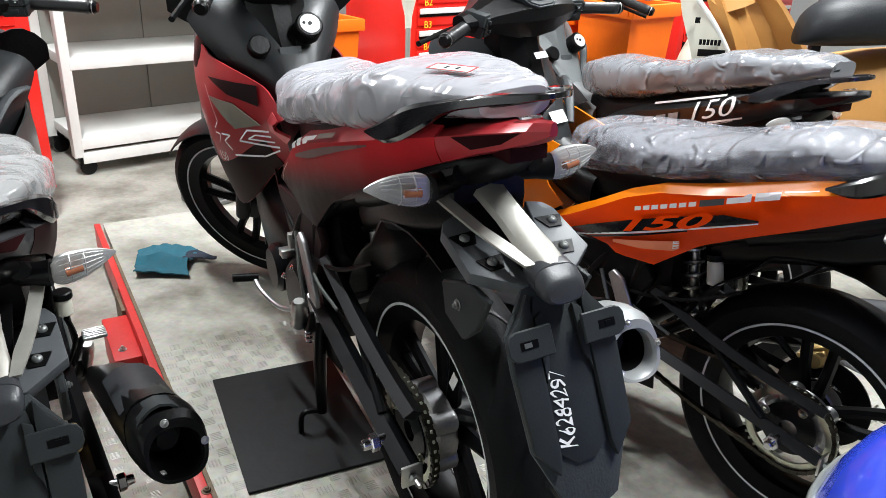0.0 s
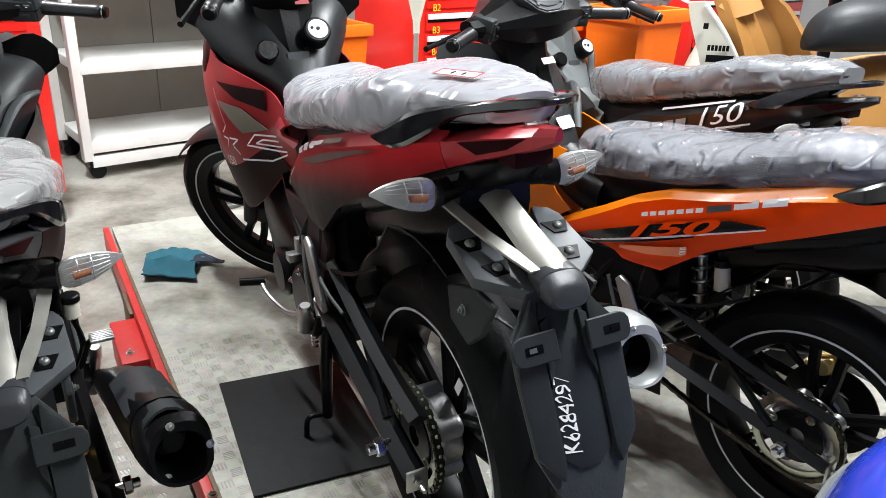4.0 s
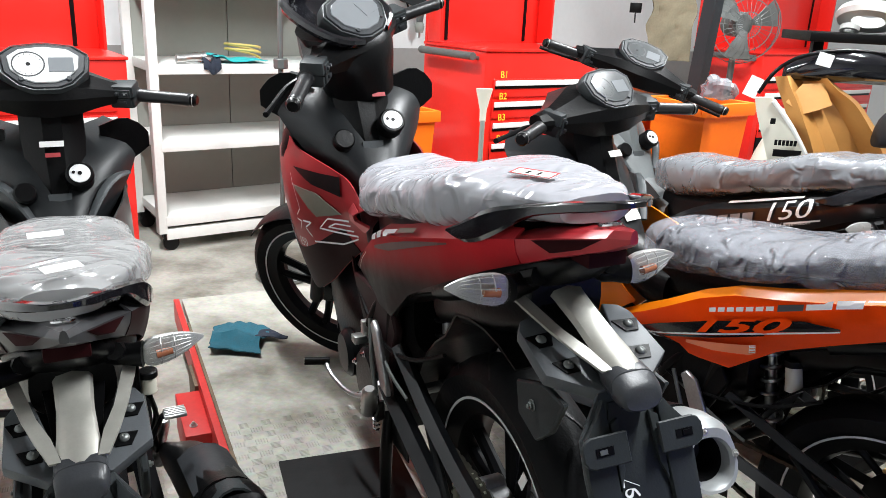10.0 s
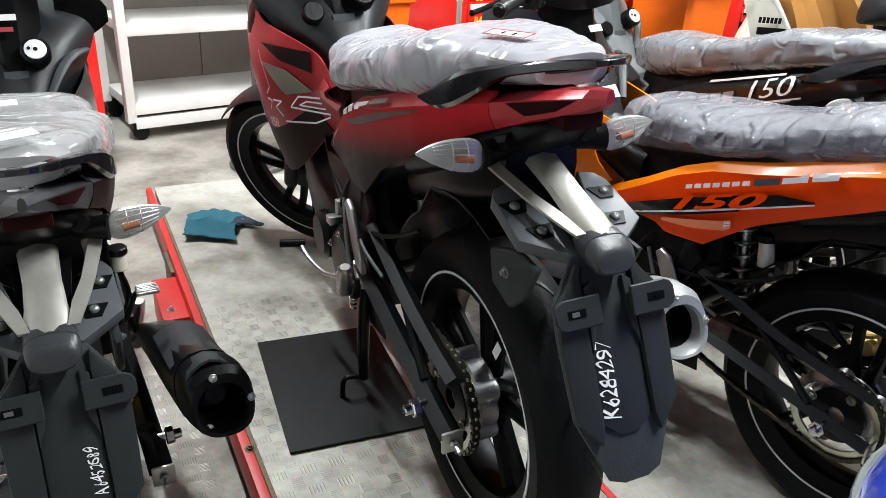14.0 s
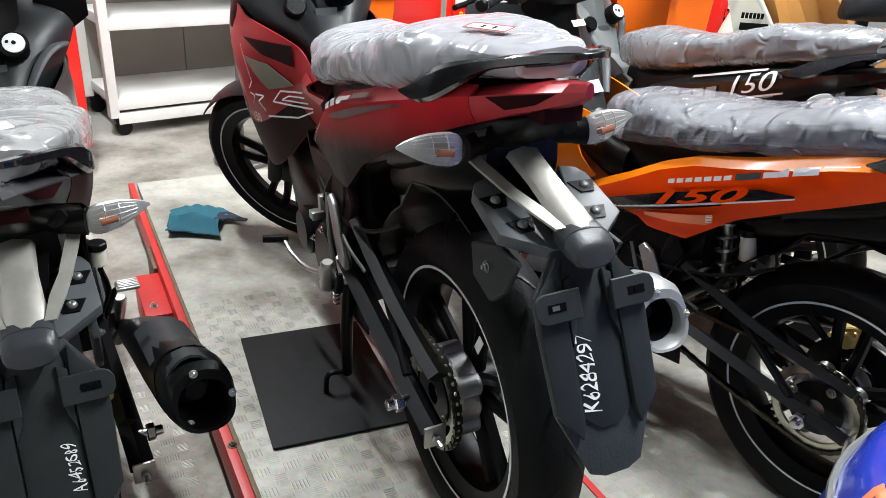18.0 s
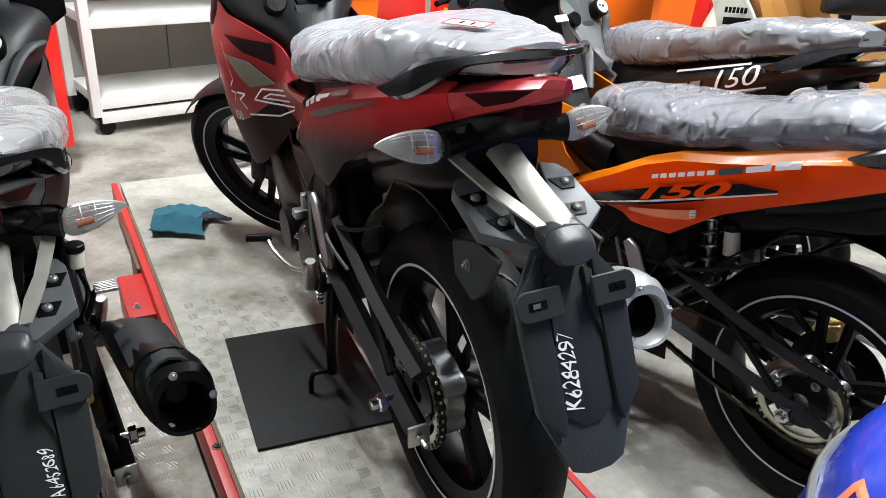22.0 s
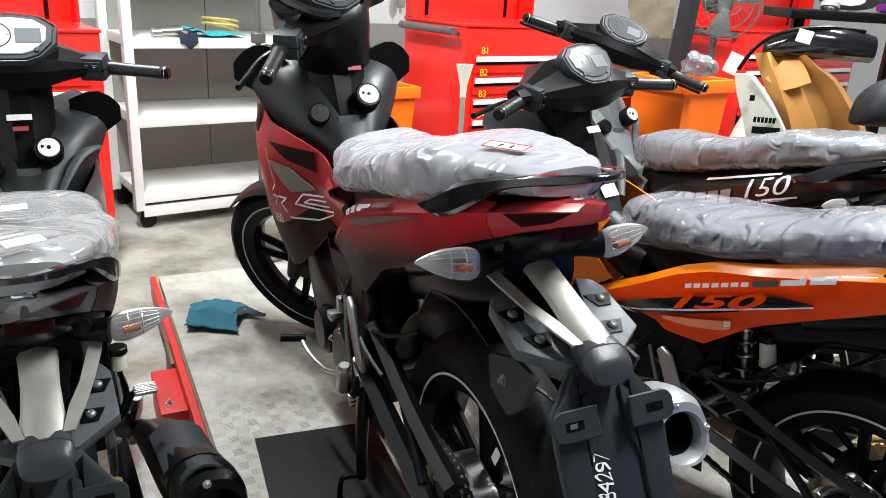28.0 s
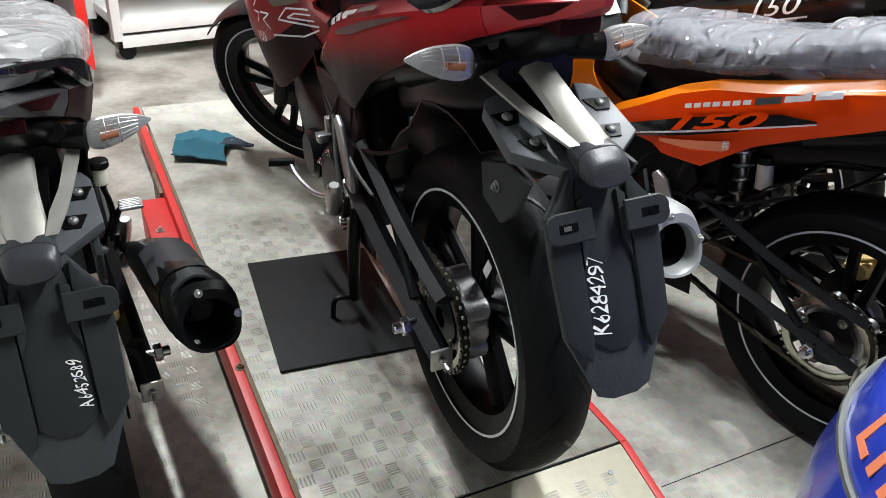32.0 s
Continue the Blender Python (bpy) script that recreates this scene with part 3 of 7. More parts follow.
# the side panel under the seat: stations of x, top edge, crease, bottom edge, half width
PANEL = [(0.715, 0.566, 0.552, 0.536, 0.076), (0.62, 0.622, 0.602, 0.543, 0.096), (0.55, 0.660, 0.642, 0.548, 0.108), (0.45, 0.720, 0.702, 0.551, 0.120), (0.36, 0.760, 0.741, 0.562, 0.127), (0.25, 0.790, 0.768, 0.650, 0.131), (0.15, 0.822, 0.797, 0.703, 0.132),
         (0.05, 0.852, 0.826, 0.752, 0.131), (-0.05, 0.874, 0.853, 0.802, 0.1165), (-0.12, 0.886, 0.871, 0.833, 0.0905)]


def panel_at(x):
    for a, b in zip(PANEL, PANEL[1:]):
        if a[0] >= x >= b[0]:
            f = (a[0] - x) / (a[0] - b[0])
            return [p + (q - p) * f for p, q in zip(a, b)]
    return PANEL[0] if x > PANEL[0][0] else PANEL[-1]


def panel_point(x, f):
    """A point on the panel's outside: f 0 at its top edge, 0.2 on the crease, 1 at its bottom edge."""
    _, zt, zc, zb, w = panel_at(x)
    if f < 0.2:
        return Vector((x, w * (0.84 + 0.16 * f / 0.2), zt + (zc - zt) * f / 0.2))
    g = (f - 0.2) / 0.8
    return Vector((x, w * (1 - 0.03 * g - 0.10 * g * g), zc + (zb - zc) * g))


def panel_on(x, z, lift=0.0):
    """The point of the panel's outside at x and height z."""
    _, zt, zc, zb, w = panel_at(x)
    f = 0.2 * (zt - z) / (zt - zc) if z > zc else 0.2 + 0.8 * (zc - z) / max(zc - zb, 1e-4)
    return panel_point(x, min(max(f, 0.0), 1.0)) + Vector((0, lift, lift * (0.8 if z > zc else 0.0)))


def panel_patch(stations, lift=0.0062, rows=3, sub=6):
    """A decal between two lines on the panel: stations of x, upper z, lower z."""
    bm = bmesh.new()
    vs = []
    for (xa, ua, la), (xb, ub_, lb) in zip(stations, stations[1:]):
        for k in range(sub + (1 if (xb, ub_, lb) == stations[-1] else 0)):
            t = k / sub
            x, u, l = xa + (xb - xa) * t, ua + (ub_ - ua) * t, la + (lb - la) * t
            vs.append([bm.verts.new(panel_on(x, u + (l - u) * j / rows, lift)) for j in range(rows + 1)])
    for a, b in zip(vs, vs[1:]):
        for j in range(rows):
            bm.faces.new((a[j], a[j + 1], b[j + 1], b[j]))
    return bm


def panel_skin(f0, f1, xs, lift=0.0, n=8):
    return [[panel_point(x, f0 + (f1 - f0) * j / n) + Vector((0, lift, 0)) for j in range(n + 1)] for x in xs]


COWL_TOP = [(1.20, 0.800, 0.140), (1.08, 0.826, 0.160), (0.96, 0.806, 0.160), (0.85, 0.798, 0.146), (0.75, 0.786, 0.121), (0.67, 0.770, 0.102), (0.595, 0.722, 0.092)]


def seat_rings(grow=0.0):
    st = [(0.65, 0.735, 0.800, 0.055), (0.60, 0.730, 0.828, 0.090), (0.50, 0.745, 0.840, 0.120), (0.38, 0.770, 0.850, 0.134), (0.26, 0.800, 0.868, 0.138), (0.16, 0.820, 0.905, 0.135),
          (0.08, 0.838, 0.926, 0.130), (-0.04, 0.866, 0.936, 0.108), (-0.12, 0.892, 0.937, 0.080), (-0.18, 0.910, 0.930, 0.044)]
    rings = []
    for x, zb, zt, w in st:
        zc, hz = (zb + zt) / 2, (zt - zb) / 2 + grow
        rings.append(oval(x + (grow if x > 0.6 else -grow if x < -0.19 else 0), 0, zc, w + grow, hz, 52 if grow else 28, 3.0))
    return rings


def fine_loft(rings, sub=3):
    """Rings with smooth ones put in between."""
    out = []
    cols = [spline([r[j] for r in rings], sub) for j in range(len(rings[0]))]
    for i in range(len(cols[0])):
        out.append([c[i] for c in cols])
    return out


def indicator(bike, side):
    """A teardrop turn signal on a short rubber stalk, swept back and up."""
    s = side
    b = part("turn_signal", tube([(-0.100, s * 0.045, 0.802), (-0.118, s * 0.080, 0.801), (-0.124, s * 0.100, 0.801)], [0.020, 0.017, 0.021], 14, 3), BLACK, bike, "black rubber stalked turn signal")
    back, rings = [], []
    for f, r, dz in [(0.0, 0.013, -0.001), (0.05, 0.021, 0), (0.18, 0.0255, 0.0), (0.38, 0.0245, 0.001), (0.58, 0.0205, 0.003), (0.78, 0.0135, 0.005), (0.92, 0.0065, 0.006), (1.0, 0.002, 0.006)]:
        x, y, z = -0.126 + 0.010 * f, s * (0.100 + 0.092 * f), 0.801 + 0.004 * f + dz
        rings.append([(x + r * 0.72 * math.cos(a), y, z + r * math.sin(a)) for a in (2 * math.pi * j / 20 for j in range(20))])
        back.append([(x + 0.002 + r * 0.70 * max(math.cos(a), -0.25), y, z + r * 0.94 * math.sin(a)) for a in (2 * math.pi * j / 20 for j in range(20))])
    part("lens", loft(rings), CLEAR, b, "clear ribbed plastic lens")
    part("reflector", loft(fine_loft([[Vector(p) for p in r] for r in back], 2)), REFLECT, b, "silver reflector")
    for k in range(7):
        a = radians(118 + 24 * k)
        line = []
        for f, r, dz in ((0.10, 0.0215, 0.0), (0.30, 0.0238, 0.001), (0.55, 0.0200, 0.003), (0.78, 0.0125, 0.005)):
            line.append((-0.126 + 0.010 * f + 0.70 * r * math.cos(a), s * (0.100 + 0.092 * f), 0.801 + 0.004 * f + dz + 0.95 * r * math.sin(a)))
        part("lens_rib", tube(line, 0.0008, 5, 3), REFLECT, b)
    for f, r in ((0.28, 0.0242), (0.50, 0.0215)):
        part("lens_rib", tube([(-0.126 + 0.01 * f + 0.70 * r * math.cos(radians(a)), s * (0.100 + 0.092 * f), 0.802 + 0.006 * f + 0.95 * r * math.sin(radians(a))) for a in (100, 140, 180, 220, 260)], 0.0009, 5, 3), REFLECT, b)
    part("bulb", tube([(-0.136, s * 0.118, 0.802), (-0.134, s * 0.142, 0.804)], [0.007, 0.0055], 12, 1), AMBER, b, "amber bulb")


def motorcycle(m, label, look_of, steer=0.0, group="parked motorcycles"):
    """One underbone motorcycle with all its parts. look_of: its colours and extras."""
    c = look_of
    bike = thing("motorcycle", m, label, "motorcycle", group)
    turn = Matrix.Translation(HEAD) @ Matrix.Rotation(radians(steer), 4, STEER_AXIS) @ Matrix.Translation(-HEAD)

    # wheels
    rw = part("rear_wheel", rim_bm(0.115, AXLE), RIM, bike, "black five-spoke rear wheel")
    spokes_under(rw, AXLE)
    part("tyre", tyre_bm(0.298, 0.122, AXLE), RUBBER, rw)
    tagged(part("tread_relief", groove_bm(0.298, 0.122, AXLE), BLACK, rw), kind="stuff")
    for s in (1, -1):
        part("rim_tape", ring_bm(0.2225, 0.2272, s * 0.0502 - (0 if s > 0 else 0.0012), AXLE), STRIPE, rw, "white rim tape")
    if c.get("mask"):
        part("balance_tag", box(-0.008, 0.008, 0.03, 0.0312, 0.13, 0.165, 0.0, Matrix.Translation(AXLE) @ pose(0, 0, 0, 0, -28, 0)), LABEL, rw, "white paper tag")
    part("brake_disc", lathe([(0.055, -0.072), (0.108, -0.072), (0.108, -0.076), (0.055, -0.076)], 48, Matrix.Translation(AXLE), closed=True), ARM, rw, "dark brake disc")
    sp = lathe([(0.080, 0.078), (0.095, 0.078), (0.099, 0.081), (0.095, 0.084), (0.080, 0.084)], 42, Matrix.Translation(AXLE), closed=True)
    part("sprocket", joined(sp, *[box(-0.003, 0.003, 0.0785, 0.0835, 0.096, 0.1045, 0.001, Matrix.Translation(AXLE) @ pose(0, 0, 0, 0, k * 360 / 38, 0), 1) for k in range(38)],
                            *[bolt_bm((AXLE.x + 0.058 * math.cos(k * math.pi / 2 + 0.4), 0.084, AXLE.z + 0.058 * math.sin(k * math.pi / 2 + 0.4)), 0.007, 0.005) for k in range(4)]), BRASSY, rw, "zinc plated chain sprocket")
    part("sprocket_carrier", lathe([(0.020, 0.070), (0.060, 0.0785), (0.060, 0.082), (0.020, 0.083)], 32, Matrix.Translation(AXLE), closed=True), ARM, rw, "dark sprocket carrier")
    part("hub", joined(cyl(0.074, 0.018, 0.064, 40, Matrix.Translation(AXLE), bev=0.008), *[cyl(0.021, 0.020, 0.068, 14, Matrix.Translation(AXLE) @ pose(0.066 * math.cos(k * 1.2566), 0, 0.066 * math.sin(k * 1.2566)), bev=0.004) for k in range(5)], cyl(0.05, -0.07, -0.03, 24, Matrix.Translation(AXLE), bev=0.004)), ALU, rw, "cast aluminium hub")
    fw = part("front_wheel", rim_bm(0.088, FRONT), RIM, bike, "black front wheel")
    fw_parts = [fw, part("tyre", tyre_bm(0.286, 0.092, FRONT), RUBBER, fw), tagged(part("tread_relief", groove_bm(0.286, 0.092, FRONT), BLACK, fw), kind="stuff")]
    for s in (1, -1):
        fw_parts.append(part("rim_tape", ring_bm(0.2225, 0.2272, s * 0.0385 - (0 if s > 0 else 0.0012), FRONT), STRIPE, fw, "white rim tape"))
    fw_parts.append(part("brake_disc", lathe([(0.06, -0.05), (0.122, -0.05), (0.122, -0.054), (0.06, -0.054)], 48, Matrix.Translation(FRONT), closed=True), STEEL, fw, "steel brake disc"))
    fw_parts += spokes_under(fw, FRONT)
    for o in fw_parts:
        o.data.transform(turn)

    # chain: links as small plates round the loop
    cs, r1, r2 = Vector((0.47, 0.081, 0.345)), 0.099, 0.034
    line = []
    for k in range(30):
        a = radians(90 + 180 * k / 29)
        line.append(Vector((AXLE.x + r1 * math.cos(a), 0.081, AXLE.z + r1 * math.sin(a))))
    for k in range(38):
        f = k / 37
        line.append(Vector((AXLE.x, 0.081, AXLE.z - r1)).lerp(Vector((cs.x, 0.081, cs.z - r2)), f) + Vector((0, 0, -0.012 * math.sin(math.pi * f))))
    for k in range(10):
        a = radians(-90 + 180 * k / 9)
        line.append(Vector((cs.x + r2 * math.cos(a), 0.081, cs.z + r2 * math.sin(a))))
    for k in range(38):
        line.append(Vector((cs.x, 0.081, cs.z + r2)).lerp(Vector((AXLE.x, 0.081, AXLE.z + r1)), k / 37))
    links = []
    for i in range(0, len(line) - 1):
        d = line[i + 1] - line[i]
        if d.length < 1e-4:
            continue
        a = -math.degrees(math.atan2(d.z, d.x))
        w = 0.0075 if i % 2 else 0.0055
        links.append(box(-d.length * 0.62, d.length * 0.62, -w, w, -0.0045, 0.0045, 0.0, Matrix.Translation((line[i] + line[i + 1]) / 2) @ pose(0, 0, 0, 0, a, 0)))
    part("chain", joined(*links), CHAIN, bike, "oily drive chain")

    # swing arm, axle, adjusters
    sw = part("swing_arm", tube([(0.41, -0.1, 0.37), (0.41, 0.1, 0.37)], 0.03, 12, 1), ARM, bike, "dark grey tubular swing arm")
    for s in (1, -1):
        part("lower_tube", tube([(0.44, s * 0.095, 0.362), (0.20, s * 0.108, 0.330), (-0.02, s * 0.118, 0.298), (-0.088, s * 0.120, 0.288)], 0.022, 4, 3, flat=0.6), ARM, sw)
        part("upper_tube", tube([(0.36, s * 0.092, 0.49), (0.20, s * 0.098, 0.438), (0.05, s * 0.104, 0.406), (-0.075, s * 0.108, 0.390)], 0.018, 4, 3, flat=0.6), ARM, sw)
        part("brace_tube", tube([(0.19, s * 0.100, 0.428), (0.045, s * 0.114, 0.318)], 0.009, 8, 1), ARM, sw)
    for s in (1, -1):
        part("axle_nut", joined(cyl(0.010, 0.115, 0.172, 12, Matrix.Translation(AXLE) @ Matrix.Diagonal((1, s, 1, 1)), bev=0.002), cyl(0.017, 0.142, 0.158, 6, Matrix.Translation(AXLE) @ Matrix.Diagonal((1, s, 1, 1)), bev=0.002)), CHROME, sw, "bright axle nut")
        part("chain_adjuster", joined(box(-0.098, -0.092, min(s * 0.102, s * 0.142), max(s * 0.102, s * 0.142), 0.266, 0.308, 0.003), tube([(-0.05, s * 0.122, 0.288), (-0.125, s * 0.122, 0.285)], 0.004, 8, 1), cyl(0.008, -0.004, 0.004, 6, Matrix.Translation((-0.104, s * 0.122, 0.286)) @ pose(0, 0, 0, 0, 0, 90))), STEEL, sw, "steel chain adjuster")
    part("chain_guard", box(0.30, 0.40, 0.086, 0.089, 0.26, 0.33, 0.002, pose(0, 0, 0, 0, 6, 0)), BLACK, bike, "black plastic chain guard")
    cm = Matrix.Translation((0.035, 0, 0.400)) @ pose(0, 0, 0, 0, 24, 0)
    cal = part("rear_caliper", joined(box(-0.042, 0.030, -0.098, -0.070, -0.022, 0.024, 0.005, cm), box(-0.030, 0.012, -0.066, -0.044, -0.018, 0.020, 0.005, cm), cyl(0.019, -0.068, -0.040, 18, cm @ pose(-0.010, 0, 0), bev=0.003), box(-0.062, -0.035, -0.088, -0.078, -0.010, 0.010, 0.003, cm), tube([(0.02, -0.055, 0.018), (-0.05, -0.055, 0.026)], 0.005, 8, 1, cm)), GOLD, bike, "gold brake caliper")
    for q in ((0.018, 0.014), (-0.034, 0.016), (0.018, -0.014)):
        part("caliper_bolt", cyl(0.006, -0.046, -0.038, 10, cm @ pose(q[0], 0, q[1]), bev=0.001), GOLD, cal)

    # shock with coil spring
    coil = [(0.30 + 0.024 * math.cos(a) + 0.03 * f, 0.024 * math.sin(a), 0.42 + 0.19 * f) for f, a in ((k / 72, k * 2 * math.pi * 6 / 72) for k in range(73))]
    sh = part("shock_absorber", tube([(0.30, 0, 0.40), (0.33, 0, 0.62)], 0.013, 12, 1), STEEL, bike, "shock absorber with black coil spring")
    part("coil_spring", tube(coil, 0.005, 6, 1), c.get("spring", BLACK), sh)
    if c.get("reservoir"):
        part("shock_can", tube([(0.235, 0.052, 0.545), (0.245, 0.052, 0.60)], [0.019, 0.017], 16, 1), CREAM, sh, "pale plastic reservoir")
        part("can_cap", tube([(0.245, 0.052, 0.60), (0.247, 0.052, 0.615)], 0.021, 16, 1), BLACK, sh)

    # frame, engine
    fr = part("frame", tube([(1.0, 0, 0.72), (0.85, 0, 0.58), (0.66, 0.0, 0.50), (0.48, 0, 0.46), (0.44, 0, 0.36)], 0.03, 10, 3), BLACK, bike, "black steel frame")
    for s in (1, -1):
        part("seat_rail", tube([(0.50, s * 0.05, 0.50), (0.25, s * 0.085, 0.66), (0.0, s * 0.085, 0.76), (-0.14, s * 0.06, 0.82)], 0.014, 8, 3), BLACK, fr)
        part("rear_stay", tube([(0.44, s * 0.08, 0.36), (0.40, s * 0.09, 0.55), (0.30, s * 0.085, 0.64)], 0.016, 8, 3), BLACK, fr)
    part("inner_fender", shell([[(0.0 + 0.325 * math.cos(a), y, 0.298 + 0.325 * math.sin(a) + (0.06 if a > 1.2 else 0.02)) for y in (-0.075, -0.05, 0, 0.05, 0.075)] for a in (radians(20 + 10 * k) for k in range(10))], 0.004), BLACK, bike)
    en = part("engine", box(0.46, 0.80, -0.11, 0.085, 0.215, 0.40, 0.03), BLACK, bike, "black engine with finned cylinder")
    part("cylinder", box(0.72, 0.98, -0.065, 0.065, 0.30, 0.43, 0.02), ARM, en)
    part("sprocket_cover", cyl(0.085, 0.07, 0.112, 28, Matrix.Translation((0.56, 0, 0.31)), bev=0.012), BLACK, en)
    part("stator_cover", cyl(0.062, 0.07, 0.118, 28, Matrix.Translation((0.73, 0, 0.31)), bev=0.012), ARM, en)
    part("clutch_cover", cyl(0.085, -0.145, -0.09, 28, Matrix.Translation((0.60, 0, 0.31)), bev=0.012), BLACK, en)
    for k in range(6):
        part("cooling_fin", box(0.80 + 0.026 * k, 0.808 + 0.026 * k, -0.078, 0.078, 0.285, 0.445, 0.002), ARM, en)
    part("hose", tube([(0.60, 0.085, 0.42), (0.55, 0.10, 0.46), (0.50, 0.095, 0.53), (0.45, 0.08, 0.58)], 0.011, 10, 4), BLACK, en)
    part("pipe_clip", box(0.54, 0.56, 0.088, 0.118, 0.44, 0.475, 0.003), STEEL, en)
    part("pipe_clip", box(0.60, 0.63, 0.085, 0.122, 0.39, 0.41, 0.003), STEEL, en)
    part("cable", tube([(0.80, 0.07, 0.60), (0.62, 0.10, 0.52), (0.45, 0.105, 0.47), (0.28, 0.10, 0.50), (0.16, 0.075, 0.56)], 0.0045, 6, 5), BLACK, bike)
    part("cable", tube([(0.78, 0.05, 0.58), (0.58, 0.085, 0.50), (0.40, 0.112, 0.44), (0.30, 0.10, 0.40)], 0.004, 6, 5), GREYSTEEL, bike)
    for a in (0.3, 1.6, 2.9, 4.2, 5.4):
        part("engine_bolt", bolt_bm((0.56 + 0.075 * math.cos(a), 0.112, 0.31 + 0.075 * math.sin(a)), 0.006, 0.004), CHROME, en)
    part("gear_lever", joined(tube([(0.50, 0.125, 0.305), (0.60, 0.140, 0.268), (0.70, 0.155, 0.268), (0.745, 0.160, 0.285)], 0.006, 8, 3), cyl(0.012, -0.0, 0.02, 12, Matrix.Translation((0.545, 0.108, 0.285)))), ALU, bike, "cast alloy gear lever")
    part("gear_lever_rubber", tube([(0.745, 0.150, 0.286), (0.760, 0.212, 0.290)], 0.0105, 12, 1), BLACK, bike)
    for s in (1, -1):
        hg = part("footrest_hanger", joined(prism([(0.415, 0.375), (0.475, 0.50), (0.46, 0.515), (0.43, 0.50), (0.375, 0.40), (0.37, 0.37)], 0.012, 0.003, Matrix.Translation((0, s * 0.115, 0))), tube([(0.40, s * 0.11, 0.33), (0.47, s * 0.10, 0.35)], 0.012, 8, 1)), ALU if s > 0 else ARM, bike, "footrest hanger plate")
        part("footrest_bolt", bolt_bm((0.432, s * 0.135, 0.312), 0.007, 0.005, (0, s, 0)), STEEL, hg, "bright pivot bolt")
        part("hanger_bar", tube([(0.50, s * 0.112, 0.50), (0.455, s * 0.125, 0.42), (0.42, s * 0.128, 0.36)], 0.005, 8, 2), GREYSTEEL, hg, "grey hanger bar")
        part("footrest_bar", tube([Vector((0.425, s * 0.144, 0.308)).lerp(Vector((0.368, s * 0.158, 0.402)), k / 12) for k in range(13)], [0.014, 0.019, 0.0165, 0.0195, 0.0165, 0.0195, 0.016, 0.019, 0.0155, 0.018, 0.0145, 0.016, 0.011], 12, 1, flat=0.75), STEEL, hg, "bright ribbed folded footrest")
        part("footrest_fork", tube([(0.425, s * 0.128, 0.315), (0.385, s * 0.132, 0.318), (0.355, s * 0.136, 0.375)], [0.010, 0.013, 0.005], 8, 3, flat=0.6), RIM, hg, "black footrest fork")
    if c.get("side_stand", True):
        ss = part("side_stand", joined(tube([(0.45, 0.088, 0.29), (0.428, 0.105, 0.20), (0.436, 0.107, 0.06)], [0.013, 0.015, 0.012], 10, 2), tube([(0.436, 0.107, 0.065), (0.438, 0.145, 0.070), (0.440, 0.157, 0.055), (0.440, 0.160, 0.013)], 0.0065, 8, 3), tube([(0.440, 0.157, 0.010), (0.441, 0.198, 0.010)], 0.0065, 8, 1)), BLACK, bike, "black side stand lowered onto the floor")
        part("spring", tube([(0.475 + 0.007 * math.cos(k * 0.9), 0.112 + 0.007 * math.sin(k * 0.9), 0.295 - 0.0016 * k) for k in range(42)], 0.0022, 5, 1), CHROME, ss, "bright return spring")

    # two filler masses, added to close gaps and stop light passing through
    part("air_box", loft(fine_loft([oval(0.62, 0, 0.50, 0.060, 0.10, 20, 3.5), oval(0.50, 0, 0.50, 0.075, 0.13, 20, 3.5), oval(0.40, 0, 0.53, 0.078, 0.13, 20, 3.5), oval(0.335, 0, 0.57, 0.070, 0.10, 20, 3)], 2)), BLACK, bike, "black inner mass in front of the wheel, added to block light", smooth=30)
    part("lower_cowl", loft(fine_loft([oval(0.62, 0, 0.34, 0.085, 0.10, 20, 3.5), oval(0.80, 0, 0.36, 0.095, 0.13, 20, 3.5), oval(0.98, 0, 0.44, 0.080, 0.14, 20, 3.2), oval(1.06, 0, 0.52, 0.060, 0.12, 20, 3)], 2)), BLACK, bike, "black mass round the engine, added to block light", smooth=30)
    part("inner_body", loft([oval(0.62, 0, 0.56, 0.070, 0.07, 16, 4), oval(0.48, 0, 0.58, 0.092, 0.10, 16, 4), oval(0.36, 0, 0.655, 0.10, 0.075, 16, 4), oval(0.20, 0, 0.72, 0.105, 0.065, 16, 4), oval(0.05, 0, 0.775, 0.10, 0.05, 16, 4)]), BLACK, bike, "black inner body")
    for s in (1, -1):
        gp = part("guard_plate", prism([(-0.132, 0.661), (-0.205, 0.690), (-0.262, 0.685), (-0.234, 0.627), (-0.196, 0.593), (-0.143, 0.611)], 0.012, 0.003, Matrix.Translation((0, s * 0.080, 0))), GUARD, bike, "charcoal mudguard side plate")
        part("plate_bolt", bolt_bm((-0.185, s * 0.087, 0.646), 0.006, 0.004, (0, s, 0)), GREYSTEEL, gp)

    # exhaust on the right side
    ex = part("muffler", loft(fine_loft([oval(0.40, -0.150, 0.300, 0.020, 0.020, 20, 2, 0.3), oval(0.30, -0.165, 0.335, 0.034, 0.036, 20, 2.2, 0.3), oval(0.20, -0.178, 0.375, 0.044, 0.050, 20, 2.4, 0.3), oval(0.0, -0.188, 0.445, 0.050, 0.058, 20, 2.5, 0.3), oval(-0.16, -0.194, 0.502, 0.052, 0.060, 20, 2.5, 0.3)], 2)), BLACK, bike, "black muffler")
    cap = c["cap"]
    op = c.get("outlet", 1.0)
    hy, hz = 0.042 * op, 0.036 * op
